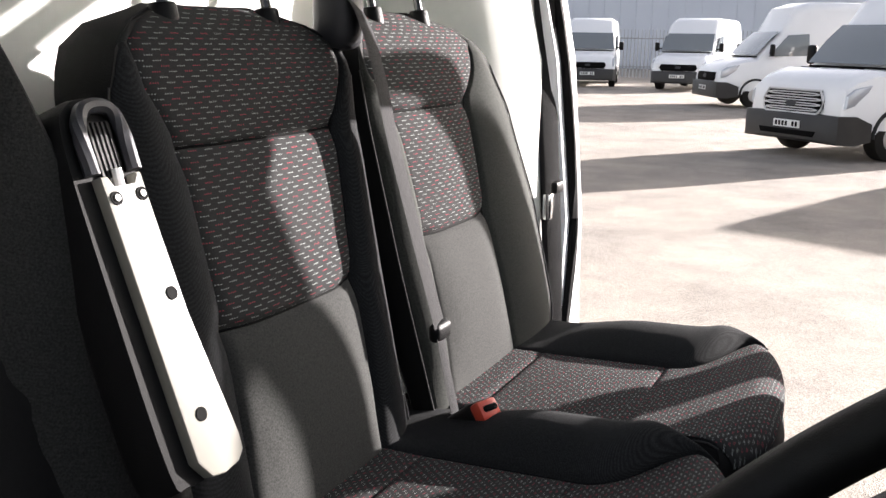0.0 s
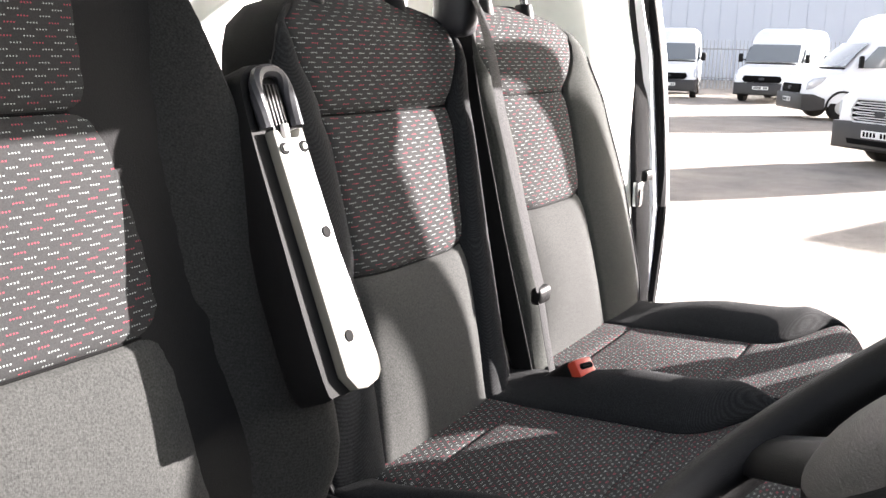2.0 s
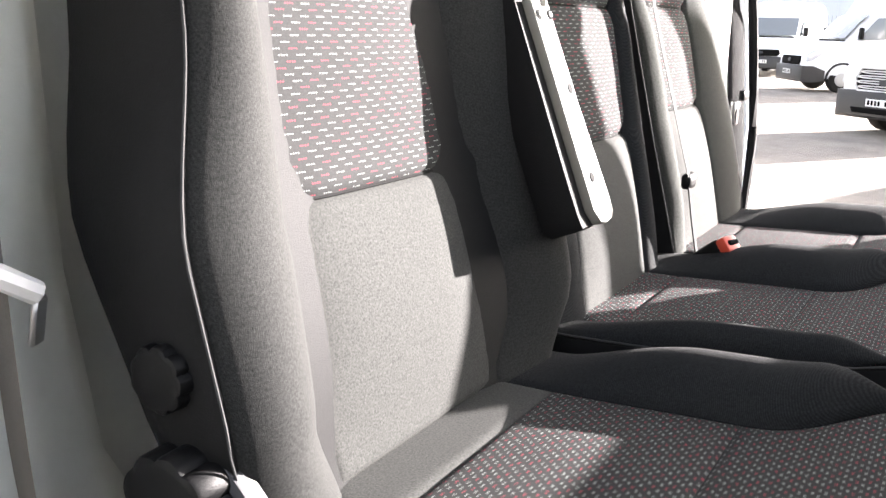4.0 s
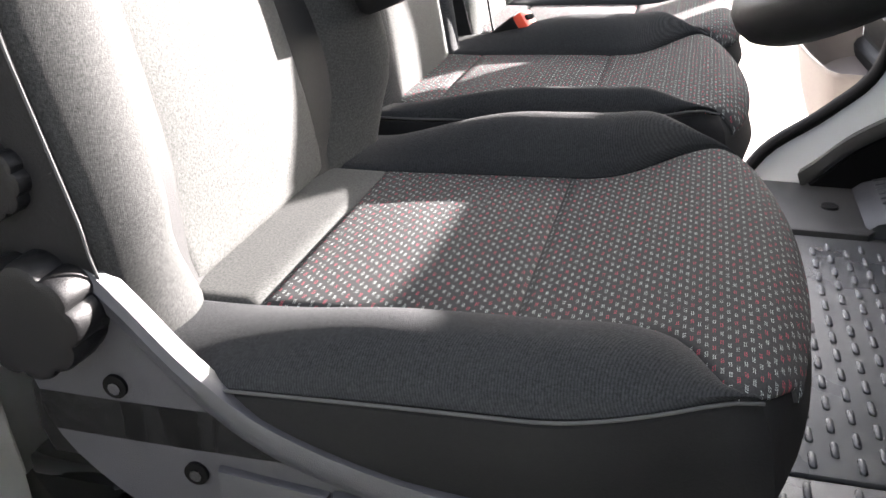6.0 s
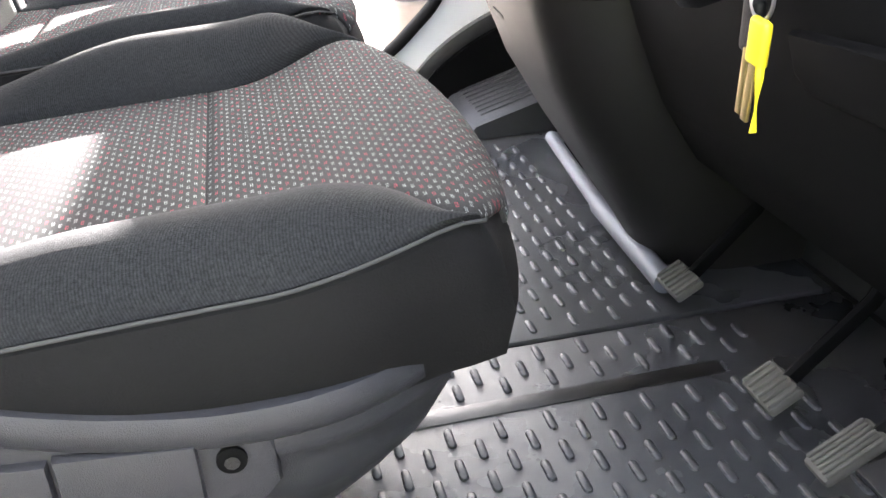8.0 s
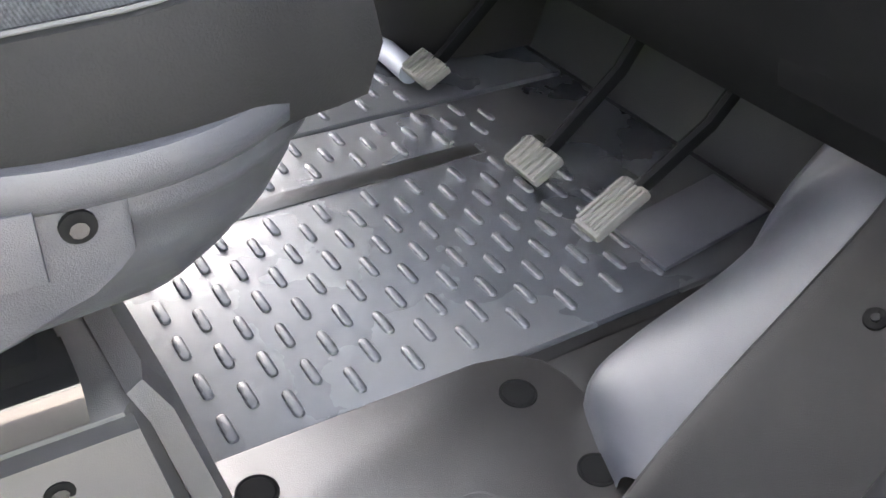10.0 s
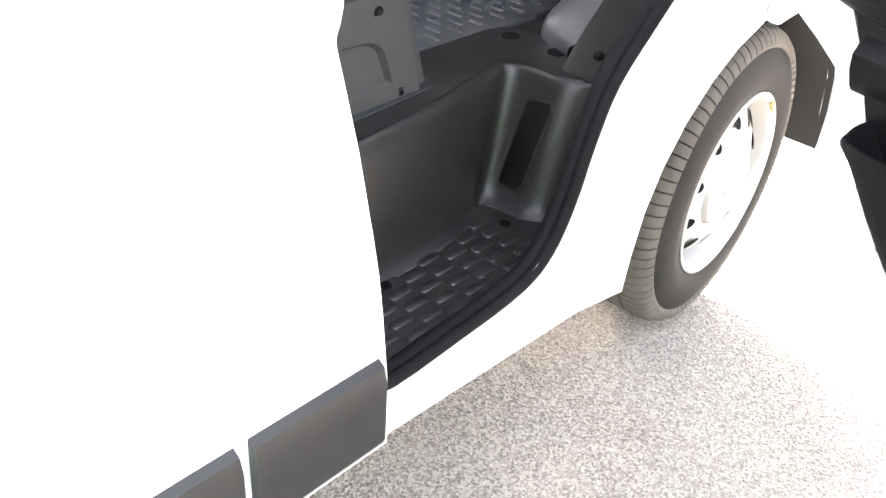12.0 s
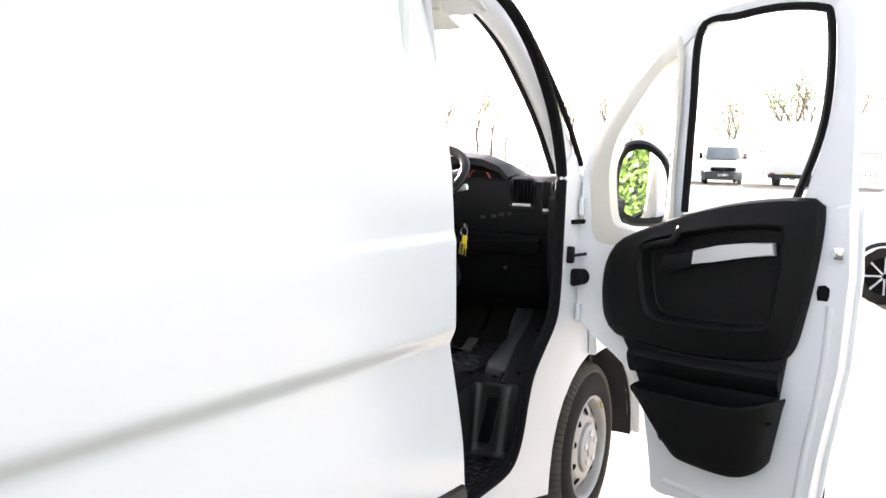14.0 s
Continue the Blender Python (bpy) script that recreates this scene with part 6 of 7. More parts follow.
part("sill_plate", bm, "plinth", tunnel)
bm = bmesh.new()
cyl(bm, (0.76, 1.87, FZ + 0.01), (0.76, 1.87, FZ + 0.017), 0.02, 0.018, 20)
part("sill_cap", bm, "black", tunnel)
bm = bmesh.new()
rings = []
for x, h in ((0.82, 0.012), (0.84, 0.03), (0.95, 0.06), (1.12, 0.11)):
    rings.append([Vector((x, 1.75, FZ - 0.02)), Vector((x, 1.76, FZ + h - 0.006)), Vector((x, 1.775, FZ + h)), Vector((x, 2.01, FZ + h)), Vector((x, 2.02, FZ - 0.02))])
loft(bm, rings)
ramp = part("ribbed_ramp", bm, "trim", tunnel)
for k in range(8):
    bm = bmesh.new()
    y = 1.8 + k * 0.028
    tube(bm, [(0.86, y, FZ + 0.036), (0.95, y, FZ + 0.061), (1.08, y, FZ + 0.099)], 0.0035, 6)
    part("ramp_rib", bm, "trim", ramp)
bm = bmesh.new()
rings = []
arc = spline([(0.72, FZ + 0.004, 0), (0.752, 0.722, 0), (0.82, 0.788, 0), (0.913, 0.846, 0), (1.02, 0.885, 0), (1.15, 0.9, 0)], 5)
for y in (2.0, 2.02):
    rings.append([Vector((p.x, y, p.y)) for p in arc] + [Vector((1.15, y, FZ))])
loft(bm, rings)
part("kick_panel", bm, "knee", tunnel)
bm = bmesh.new()
loft(bm, [[Vector((p.x - 0.006, 2.0, p.y + 0.004)), Vector((p.x - 0.012, 1.995, p.y + 0.012)), Vector((p.x - 0.02, 2.0, p.y + 0.034)), Vector((p.x - 0.012, 2.03, p.y + 0.036))] for p in arc], cap=False, closed_ring=False)
part("jamb_strip", bm, "plinth", tunnel, "pale grey plastic strip along the far jamb")

# ---- steering wheel and column ----
steer = thing("steering_wheel", "black four-spoke steering wheel", "steering wheel", (0.62, 0.6, 1.44))
tilt = radians(38)
sc_c = Vector((0.625, 0.6, 1.445))
su, sv, sn = Vector((math.cos(tilt), 0, math.sin(tilt))), Vector((0, 1, 0)), Vector((-math.sin(tilt), 0, math.cos(tilt)))
bm = bmesh.new()
tube(bm, [sc_c + su * 0.185 * math.cos(a) + sv * 0.19 * math.sin(a) for a in [math.tau * k / 64 for k in range(64)]], 0.0185, 12, closed=True, up=sn)
part("rim", bm, "black", steer)
bm = bmesh.new()
hub = spline([(0.05, -0.075, 0), (0.06, 0.0, 0), (0.05, 0.075, 0), (0.0, 0.085, 0), (-0.06, 0.065, 0), (-0.08, 0.0, 0), (-0.06, -0.065, 0), (0.0, -0.085, 0)], 4, True)
rings = [[sc_c + su * p.x * s + sv * p.y * s + sn * h for p in hub] for s, h in ((0.9, -0.06), (1.0, -0.03), (1.0, 0.0), (0.9, 0.012), (0.5, 0.018))]
loft(bm, rings)
boss = part("airbag_pad", bm, "black", steer)
bm = bmesh.new()
rings = [[sc_c + su * (0.0 + 0.022 * math.cos(a)) + sv * 0.03 * math.sin(a) + sn * h for a in [math.tau * k / 24 for k in range(24)]] for h in (0.016, 0.021)]
loft(bm, rings)
part("badge_disc", bm, "chrome", boss)
for ca, wd in ((math.radians(75), 0.035), (math.radians(-75), 0.035), (math.radians(140), 0.03), (math.radians(-140), 0.03)):
    dv = su * math.cos(ca) + sv * math.sin(ca)
    bm = bmesh.new()
    tube(bm, [sc_c + dv * 0.06 - sn * 0.015, sc_c + dv * 0.12 - sn * 0.01, sc_c + dv * 0.182], [wd, wd * 0.8, wd * 0.7], 10, flat=0.35, up=sn)
    part("spoke", bm, "trim" if abs(ca) < 2 else "black", steer)
bm = bmesh.new()
tube(bm, [sc_c - sn * 0.04, sc_c - sn * 0.12 + su * 0.0, sc_c - sn * 0.26], [0.05, 0.062, 0.06], 14, up=(0, 1, 0))
col = part("column_shroud", bm, "black", steer)
for s in (-1, 1):
    bm = bmesh.new()
    tube(bm, [sc_c - sn * 0.07 + sv * 0.05 * s, sc_c - sn * 0.06 + sv * 0.13 * s + su * 0.01, sc_c - sn * 0.05 + sv * 0.19 * s + su * 0.02], [0.007, 0.009, 0.012], 8)
    part("stalk", bm, "silver" if s < 0 else "black", steer)

keys = thing("key_bunch", "ignition keys with yellow plastic covers and tag", "keys", (0.74, 0.46, 1.28))
bm = bmesh.new()
kc = Vector((0.735, 0.452, 1.262))
cyl(bm, kc + Vector((0.03, 0.02, 0.005)), kc + Vector((-0.01, -0.005, 0)), 0.013, 0.012, 16, 0.003)
part("ignition_key_head", bm, "gloss", keys)
bm = bmesh.new()
tube(bm, [kc + Vector((-0.012, -0.004 + 0.015 * math.cos(a), -0.02 + 0.018 * math.sin(a))) for a in [math.tau * k / 20 for k in range(20)]], 0.0016, 6, closed=True)
part("key_ring", bm, "steel", keys)
bm = bmesh.new()
box(bm, kc + Vector((-0.014, -0.008, -0.052)), (0.008, 0.022, 0.034), 0.006, 3, rot=(6, 0, 0))
part("yellow_cover", bm, "yellow", keys)
bm = bmesh.new()
box(bm, kc + Vector((-0.016, -0.004, -0.088)), (0.003, 0.009, 0.045), 0.001, rot=(8, 0, 0))
part("key_blade", bm, "brass", keys)
bm = bmesh.new()
box(bm, kc + Vector((-0.012, 0.012, -0.085)), (0.003, 0.008, 0.05), 0.001, rot=(6, 0, 0))
part("spare_key_blade", bm, "brass", keys)
bm = bmesh.new()
box(bm, kc + Vector((-0.008, 0.012, -0.045)), (0.009, 0.022, 0.04), 0.005, 3, rot=(4, 0, 0))
part("key_fob", bm, "black", keys)
bm = bmesh.new()
tube(bm, [kc + Vector((-0.014, -0.012, -0.035)), kc + Vector((-0.016, -0.016, -0.075)), kc + Vector((-0.016, -0.014, -0.115))], 0.0032, 6, flat=0.5)
part("cable_tag", bm, "yellow", keys)


# ---- pedals ----
def pedal(at, w, l, lean, arm_to, name):
    p = thing(name, "worn ribbed rubber pedal on a steel arm", "pedal", at, group="pedals")
    c = Vector(at)
    bm = bmesh.new()
    box(bm, c, (l, w, 0.014), 0.005, 2, rot=(0, -lean, 0))
    pad = part("pedal_pad", bm, "worn", p, "worn grey rubber pad")
    rot = Matrix.Rotation(radians(-lean), 4, "Y")
    for k in range(6):
        bm = bmesh.new()
        o = c + (rot @ Vector((0, -w / 2 + w * (k + 0.5) / 6, 0.008)))
        box(bm, o, (l * 0.86, 0.005, 0.005), 0.0015, 1, rot=(0, -lean, 0))
        part("pad_rib", bm, "worn", pad)
    bm = bmesh.new()
    tube(bm, [c + Vector((0.012, 0, 0.0)), c.lerp(Vector(arm_to), 0.4) + Vector((0.03, 0, -0.01)), Vector(arm_to)], [0.012, 0.012, 0.014], 8, flat=0.6, up=(0, 1, 0))
    part("pedal_arm", bm, "knee", p)


pedal((0.925, 0.935, 0.735), 0.07, 0.045, 30, (1.12, 0.93, 1.0), "clutch_pedal")
pedal((0.905, 0.655, 0.742), 0.066, 0.046, 32, (1.12, 0.66, 1.0), "brake_pedal")
pedal((0.905, 0.515, 0.757), 0.04, 0.08, 30, (1.12, 0.5, 0.98), "accelerator_pedal")
bm = bmesh.new()
box(bm, (1.02, 0.5, 0.715), (0.16, 0.09, 0.008), 0.003, 2, rot=(0, -10, 0))
fr = finish("foot_rest", bm, "trim")
tagged(fr, "slate grey foot plate by the pedals", "foot rest")
# slanted steel bar from console to pedal box
bar = thing("floor_bar", "grey painted steel rod across the floor mat", "rod", (0.85, 0.95, FZ))
bm = bmesh.new()
tube(bm, [(0.972, 1.64, 0.712), (0.934, 1.296, 0.718), (0.93, 1.25, 0.718)], 0.0135, 12)
tube(bm, [(0.931, 1.26, 0.718), (0.92, 1.0, 0.718), (0.918, 0.965, 0.718)], 0.018, 12)
part("brace_tube", bm, "pedalarm", bar)


# ---- belts ----
def webbing(name, label, pts, mt, w=0.024, up=(1, 0, 0)):
    b = thing(name, label, "seat belt", pts[0])
    bm = bmesh.new()
    tube(bm, spline(pts, 6), w, 8, flat=0.07, up=up)
    part("strap", bm, mt, b)
    return b


mid_belt = webbing("centre_seat_belt", "black lap and shoulder belt on the bench", [(-0.06, 1.27, 1.71), (0.0, 1.262, 1.67), (0.032, 1.256, 1.6), (0.054, 1.252, 1.52), (0.09, 1.25, 1.4), (0.122, 1.252, 1.29)], "belt", 0.025, (1, 0.25, 0.3))
bm = bmesh.new()
box(bm, (0.122, 1.253, 1.283), (0.016, 0.04, 0.024), 0.007, 3)
part("belt_guide", bm, "black", mid_belt)
bm = bmesh.new()
tube(bm, spline([(0.122, 1.253, 1.28), (0.13, 1.262, 1.22), (0.14, 1.27, 1.16)], 5), 0.02, 8, flat=0.12, up=(1, 0.3, 0))
part("lap_strap", bm, "belt", mid_belt)
bm = bmesh.new()
box(bm, (-0.03, 1.265, 1.67), (0.06, 0.05, 0.1), 0.02, 3)
part("belt_tower", bm, "trim", mid_belt, "slate grey belt outlet")
buckle = thing("belt_buckle", "black belt buckle with a red release button", "belt buckle", (0.17, 1.25, 1.16))
bm = bmesh.new()
box(bm, (0.165, 1.252, 1.175), (0.06, 0.034, 0.028), 0.006, 3, rot=(0, -38, -20))
part("buckle_body", bm, "black", buckle)
bm = bmesh.new()
box(bm, (0.19, 1.243, 1.194), (0.02, 0.032, 0.025), 0.004, 2, rot=(0, -38, -20))
btn = part("release_button", bm, "red", buckle, "red release button")
# black box painted as the shade inside the buckle's slot
bm = bmesh.new()
box(bm, (0.1965, 1.241, 1.2), (0.009, 0.022, 0.008), 0.002, 1, rot=(0, -38, -20))
part("tongue_slot", bm, "ink", btn)
door_belt = webbing("passenger_seat_belt", "black belt hanging on the far door pillar", [(-0.02, 1.93, 1.98), (0.0, 1.92, 1.7), (0.03, 1.9, 1.4), (0.05, 1.89, 1.15), (0.05, 1.89, 0.9)], "belt", 0.024, (1, -0.6, 0))
bm = bmesh.new()
box(bm, (0.038, 1.88, 1.335), (0.016, 0.03, 0.05), 0.005)
tn = part("latch_tongue", bm, "chrome", door_belt)
bm = bmesh.new()
box(bm, (0.052, 1.885, 1.372), (0.014, 0.04, 0.022), 0.005)
part("tongue_cover", bm, "black", tn)
drv_belt = webbing("driver_seat_belt", "taupe belt hanging beside the driver's seat", [(-0.15, 0.235, 2.0), (-0.075, 0.225, 1.7), (-0.04, 0.225, 1.42), (-0.035, 0.226, 1.36), (-0.03, 0.23, 1.2), (-0.03, 0.25, 1.06), (-0.035, 0.285, 0.95), (-0.06, 0.31, 0.88)], "belt_grey", 0.022, (0.3, 0.95, 0))
bm = bmesh.new()
tube(bm, [(-0.03, 0.185, 1.365), (-0.01, 0.205, 1.355), (-0.006, 0.235, 1.335)], 0.008, 8)
lt = part("latch_tongue", bm, "silver", drv_belt)
bm = bmesh.new()
box(bm, (-0.012, 0.238, 1.315), (0.005, 0.014, 0.034), 0.002, 1, rot=(0, 10, 20))
part("tongue_blade", bm, "steel", lt)


# ---- parked vehicles ----
def body_section(x, zb, zt, half, tumble):
    """A cross section of a vehicle body: from sill to roof, rounded at the top."""
    pts = []
    for f, w in ((0.0, 0.97), (0.12, 1.0), (0.45, 1.0), (0.6, 1.0 - tumble * 0.3), (0.9, 1.0 - tumble), (0.97, 0.92 - tumble), (1.0, 0.8 - tumble)):
        pts.append(Vector((x, half * w, zb + (zt - zb) * f)))
    return pts + [Vector((p.x, -p.y, p.z)) for p in reversed(pts)]


def parked_van(m, label, length=5.4, high=2.45, grille="bars", nose=0.95, bumper="mould", group="vans parked across the yard", screen_z=(1.28, 1.98), front_up=1.12):
    """A white van with its nose towards -y before it is placed by m; x across."""
    v = thing("parked_van", label, "van", (0, 0, 0), group=group)
    half = 0.99

    def T(p):
        return Vector((p[1], -length / 2 + p[0], p[2]))   # local: along from the nose, across, up
    # stations from the nose
    st = [(0.0, 0.45, front_up - 0.3, 0.86), (0.06, 0.4, front_up - 0.12, 0.93), (0.25, 0.35, front_up, 0.97), (0.55, 0.35, front_up + 0.1, 0.99), (nose, 0.35, screen_z[0], 1.0), (nose + 0.35, 0.35, screen_z[0] + 0.42, 1.0), (nose + 0.62, 0.35, screen_z[1] - 0.05, 1.0), (nose + 0.95, 0.35, high - 0.14, 1.0), (nose + 1.4, 0.35, high, 1.0), (length - 0.1, 0.35, high, 1.0), (length, 0.38, high - 0.06, 0.98)]
    bm = bmesh.new()
    loft(bm, [[T(p) for p in body_section(x, zb, zt, half * w, 0.05 if zt < 1.5 else 0.1)] for x, zb, zt, w in st])
    part("van_body", bm, "paint", v, "white painted van body")
    # windscreen
    bm = bmesh.new()
    z0, z1 = screen_z
    rows = []
    for f, x, z, w in ((0, nose + 0.03, z0 + 0.05, 0.9), (0.33, nose + 0.33, z0 + 0.4, 0.86), (0.75, nose + 0.6, z1 - 0.06, 0.82)):
        rows.append([T((x - 0.035 - 0.04 * math.cos(a * math.pi / 2), half * w * a, z + 0.03)) for a in (-1, -0.6, -0.2, 0.2, 0.6, 1)])
    loft(bm, rows, cap=False, closed_ring=False)
    part("windscreen", bm, "darkglass", v, "windscreen toned as if reflecting sky")
    # side glass, mirrors
    for s in (-1, 1):
        bm = bmesh.new()
        slab(bm, [(nose + 0.28, 1.32), (nose + 0.75, 1.86), (nose + 1.3, 1.9), (nose + 1.35, 1.35)], lambda a, b, t: T((a, s * (half * 0.965 + t + 0.03 * (1.6 - b)), b)), 0.0, 0.03, bev=0.008)
        part("side_window", bm, "darkglass", v)
        bm = bmesh.new()
        box(bm, T((nose + 0.3, s * (half + 0.14), 1.48)), (0.16, 0.1, 0.3), 0.04, 3)
        box(bm, T((nose + 0.32, s * (half + 0.04), 1.42)), (0.16, 0.05, 0.05), 0.01)
        part("door_mirror", bm, "black", v)
        bm = bmesh.new()
        slab(bm, [(0.16, 0.94), (0.3, 1.04), (0.62, 1.1), (0.5, 0.92), (0.3, 0.8), (0.14, 0.76)], lambda a, b, t: T((a - 0.1, s * (half * 0.92 + t), b)), -0.22, 0.035, bev=0.02)
        part("headlight", bm, "headlight", v, "clear headlamp")
        bm = bmesh.new()
        for a in (nose + 1.4, nose + 1.5):
            box(bm, T((a, s * (half + 0.005), 1.1)), (0.012, 0.03 if a < nose + 1.45 else 0.0301, 0.12), 0.004)
        part("door_handle", bm, "ink", v)
        bm = bmesh.new()
        slab(bm, [(nose + 1.45, 0.5), (length - 1.9, 0.5), (length - 1.9, 0.7), (nose + 1.45, 0.7)], lambda a, b, t: T((a, s * (half + t), b)), -0.01, 0.02, bev=0.006)
        part("side_moulding", bm, "mould", v)
        for xw in (0.95, length - 1.1):
            bm = bmesh.new()
            cyl(bm, T((xw, s * (half - 0.24), 0.335)), T((xw, s * (half - 0.01), 0.335)), 0.335, None, 28, 0.03)
            wh = part("wheel", bm, "tyre_wall", v, "black tyre")
            bm = bmesh.new()
            cyl(bm, T((xw, s * (half - 0.05), 0.335)), T((xw, s * (half + 0.002), 0.335)), 0.19, 0.17, 24, 0.01)
            part("wheel_disc", bm, "rim", wh)
            bm = bmesh.new()
            tube(bm, [T((xw + 0.4 * math.cos(a), s * (half - 0.005), 0.335 + 0.4 * math.sin(a))) for a in [math.pi * k / 14 for k in range(15)]], 0.03, 8)
            part("arch_edge", bm, "dark", v)
    # front bumper and grille
    bm = bmesh.new()
    rows = []
    for x, w, z0b, z1b in ((-0.1, 0.8, 0.3, 0.6), (-0.06, 0.92, 0.26, 0.66), (0.2, 1.01, 0.25, 0.66), (0.5, 1.015, 0.3, 0.55)):
        rows.append([T(p) for p in ((x, half * w, z0b), (x, half * w, z1b), (x, 0, z1b + 0.02), (x, -half * w, z1b), (x, -half * w, z0b), (x, 0, z0b))])
    loft(bm, rows)
    part("front_bumper", bm, bumper, v, "dark grey plastic bumper")
    bold = grille == "bars"
    hexa = [(-0.5, 0.66), (-0.57, 0.74), (-0.58, 0.86), (-0.5, 1.0), (0.5, 1.0), (0.58, 0.86), (0.57, 0.74), (0.5, 0.66)] if bold else [(-0.58, 0.68), (-0.66, 0.78), (-0.6, 0.9), (0.6, 0.9), (0.66, 0.78), (0.58, 0.68)]
    bm = bmesh.new()
    slab(bm, hexa, lambda a, b, t: T((0.0 + t + (b - 0.66) * 0.12, a, b)), -0.05, 0.1, bev=0.02)
    gr = part("grille", bm, "ink", v, "black front grille")
    if bold:
        bm = bmesh.new()
        tube(bm, [T((-0.052 + (b - 0.66) * 0.12, a, b)) for a, b in hexa], 0.02, 8, closed=True)
        part("grille_frame", bm, "silver", gr)
        for k in range(4):
            zz = 0.72 + k * 0.073
            w = 0.5 if k in (0, 3) else 0.55
            for dz in (-0.018, 0.018):
                bm = bmesh.new()
                tube(bm, [T((-0.065 + (zz - 0.66) * 0.12, a, zz + dz * (1 - 0.8 * (abs(a) / w) ** 6))) for a in (-w, -w * 0.8, -w * 0.3, 0, w * 0.3, w * 0.8, w)], 0.0095, 6)
                part("grille_bar", bm, "silver", gr)
        for s in (-1, 1):
            bm = bmesh.new()
            slab(bm, [(0.62, 0.22), (0.7, 0.25), (0.7, 0.58), (0.62, 0.56)], lambda a, b, t: T((a, s * b, front_up + 0.1 + (a - 0.55) * (screen_z[0] - front_up - 0.1) / (nose - 0.55) + t)), -0.02, 0.014)
            part("bonnet_vent", bm, "ink", v)
            bm = bmesh.new()
            cyl(bm, T((-0.06, s * 0.72, 0.47)), T((-0.095, s * 0.72, 0.47)), 0.05, 0.042, 16)
            part("fog_lamp", bm, "headlight", v)
        bm = bmesh.new()
        slab(bm, [(-0.52, 0.34), (-0.56, 0.42), (0.56, 0.42), (0.52, 0.34)], lambda a, b, t: T((-0.1 + t, a, b)), -0.012, 0.02, bev=0.004)
        part("lower_intake", bm, "ink", v)
    bm = bmesh.new()
    bm2 = [(0.1 * math.cos(a), 0.8 + 0.045 * math.sin(a)) for a in [math.tau * k / 20 for k in range(20)]]
    slab(bm, bm2, lambda a, b, t: T((-0.075 + (b - 0.66) * 0.12 + t, a, b)), -0.01, 0.02)
    part("badge_disc", bm, "trim", gr)
    bm = bmesh.new()
    box(bm, T((-0.11, 0, 0.5)), (0.52, 0.012, 0.11), 0.003)
    pl = part("number_plate", bm, "plate", v)
    for k in range(7):
        if k == 4:
            continue
        bm = bmesh.new()
        box(bm, T((-0.118, -0.2 + k * 0.066, 0.5)), (0.04, 0.004, 0.07), 0.0)
        part("plate_bar", bm, "ink", pl)
    bm = bmesh.new()
    box(bm, T((nose + 0.0, 0, screen_z[0] + 0.03)), (1.7, 0.06, 0.03), 0.01)
    part("wiper_cowl", bm, "ink", v)
    for o in v.children_recursive:
        o.matrix_parent_inverse = Matrix.Identity(4)
    v.matrix_world = m
    return v


# nose towards the camera: the local nose points to -y
parked_van(pose(-10.3, 35.8, 0, 0, 0, 14), "white van with a dark grille facing the yard", 5.4, 2.5, "plain")
parked_van(pose(-6.15, 35.4, 0, 0, 0, -3), "white van with a broad dark bumper facing the yard", 5.4, 2.5, "plain")
parked_van(pose(-1.45, 27.3, 0, 0, 0, -60), "white high-roof van parked at an angle", 6.0, 2.7, "plain")
parked_van(pose(0.99, 17.02, 0, 0, 0, -40), "white van with a chrome barred grille", 5.5, 2.5, "bars", nose=1.1, front_up=1.2)
parked_van(pose(5.6, 17.2, 0, 0, 0, -20), "white van at the end of a row", 5.5, 2.5, "bars")
parked_van(pose(49.0, 12.9, 0, 0, 0, -72), "white van facing the gate beyond the yard", 5.4, 2.4, "plain", group="vans by the fence")
parked_van(pose(50.0, 17.3, 0, 0, 0, 108), "white van parked tail-on by the fence", 5.4, 2.5, "plain", group="vans by the fence")
truck = thing("box_truck", "white box truck standing by the fence", "truck", (48.5, 8.5, 0))
bm = bmesh.new()
box(bm, (49.5, 8.9, 1.95), (5.0, 2.3, 2.7), 0.05)
part("cargo_box", bm, "paint", truck)
bm = bmesh.new()
box(bm, (49.4, 8.9, 0.52), (5.0, 2.0, 0.2), 0.03)
part("chassis", bm, "dark", truck)
for yy in (8.1, 9.7):
    bm = bmesh.new()
    cyl(bm, (47.9, yy - 0.15, 0.36), (47.9, yy + 0.15, 0.36), 0.36, None, 24, 0.03)
    part("wheel", bm, "tyre_wall", truck)
    bm = bmesh.new()
    box(bm, (46.98, yy, 0.62), (0.06, 0.26, 0.14), 0.01)
    part("tail_lamp", bm, "lamp_red", truck)
bm = bmesh.new()
box(bm, (46.97, 8.9, 0.62), (0.03, 0.52, 0.12), 0.005)
part("number_plate", bm, "plate_y", truck)

# small white hatchback beyond the open door
car = thing("hatchback_car", "small white hatchback with silver wheel trims", "car", (9.0, -0.6, 0))
cx, cy = 9.2, 0.12


def car_pt(a, b, c):
    return Vector((cx + 0.35 * a + 0.94 * b, cy - 0.94 * a + 0.35 * b, c))


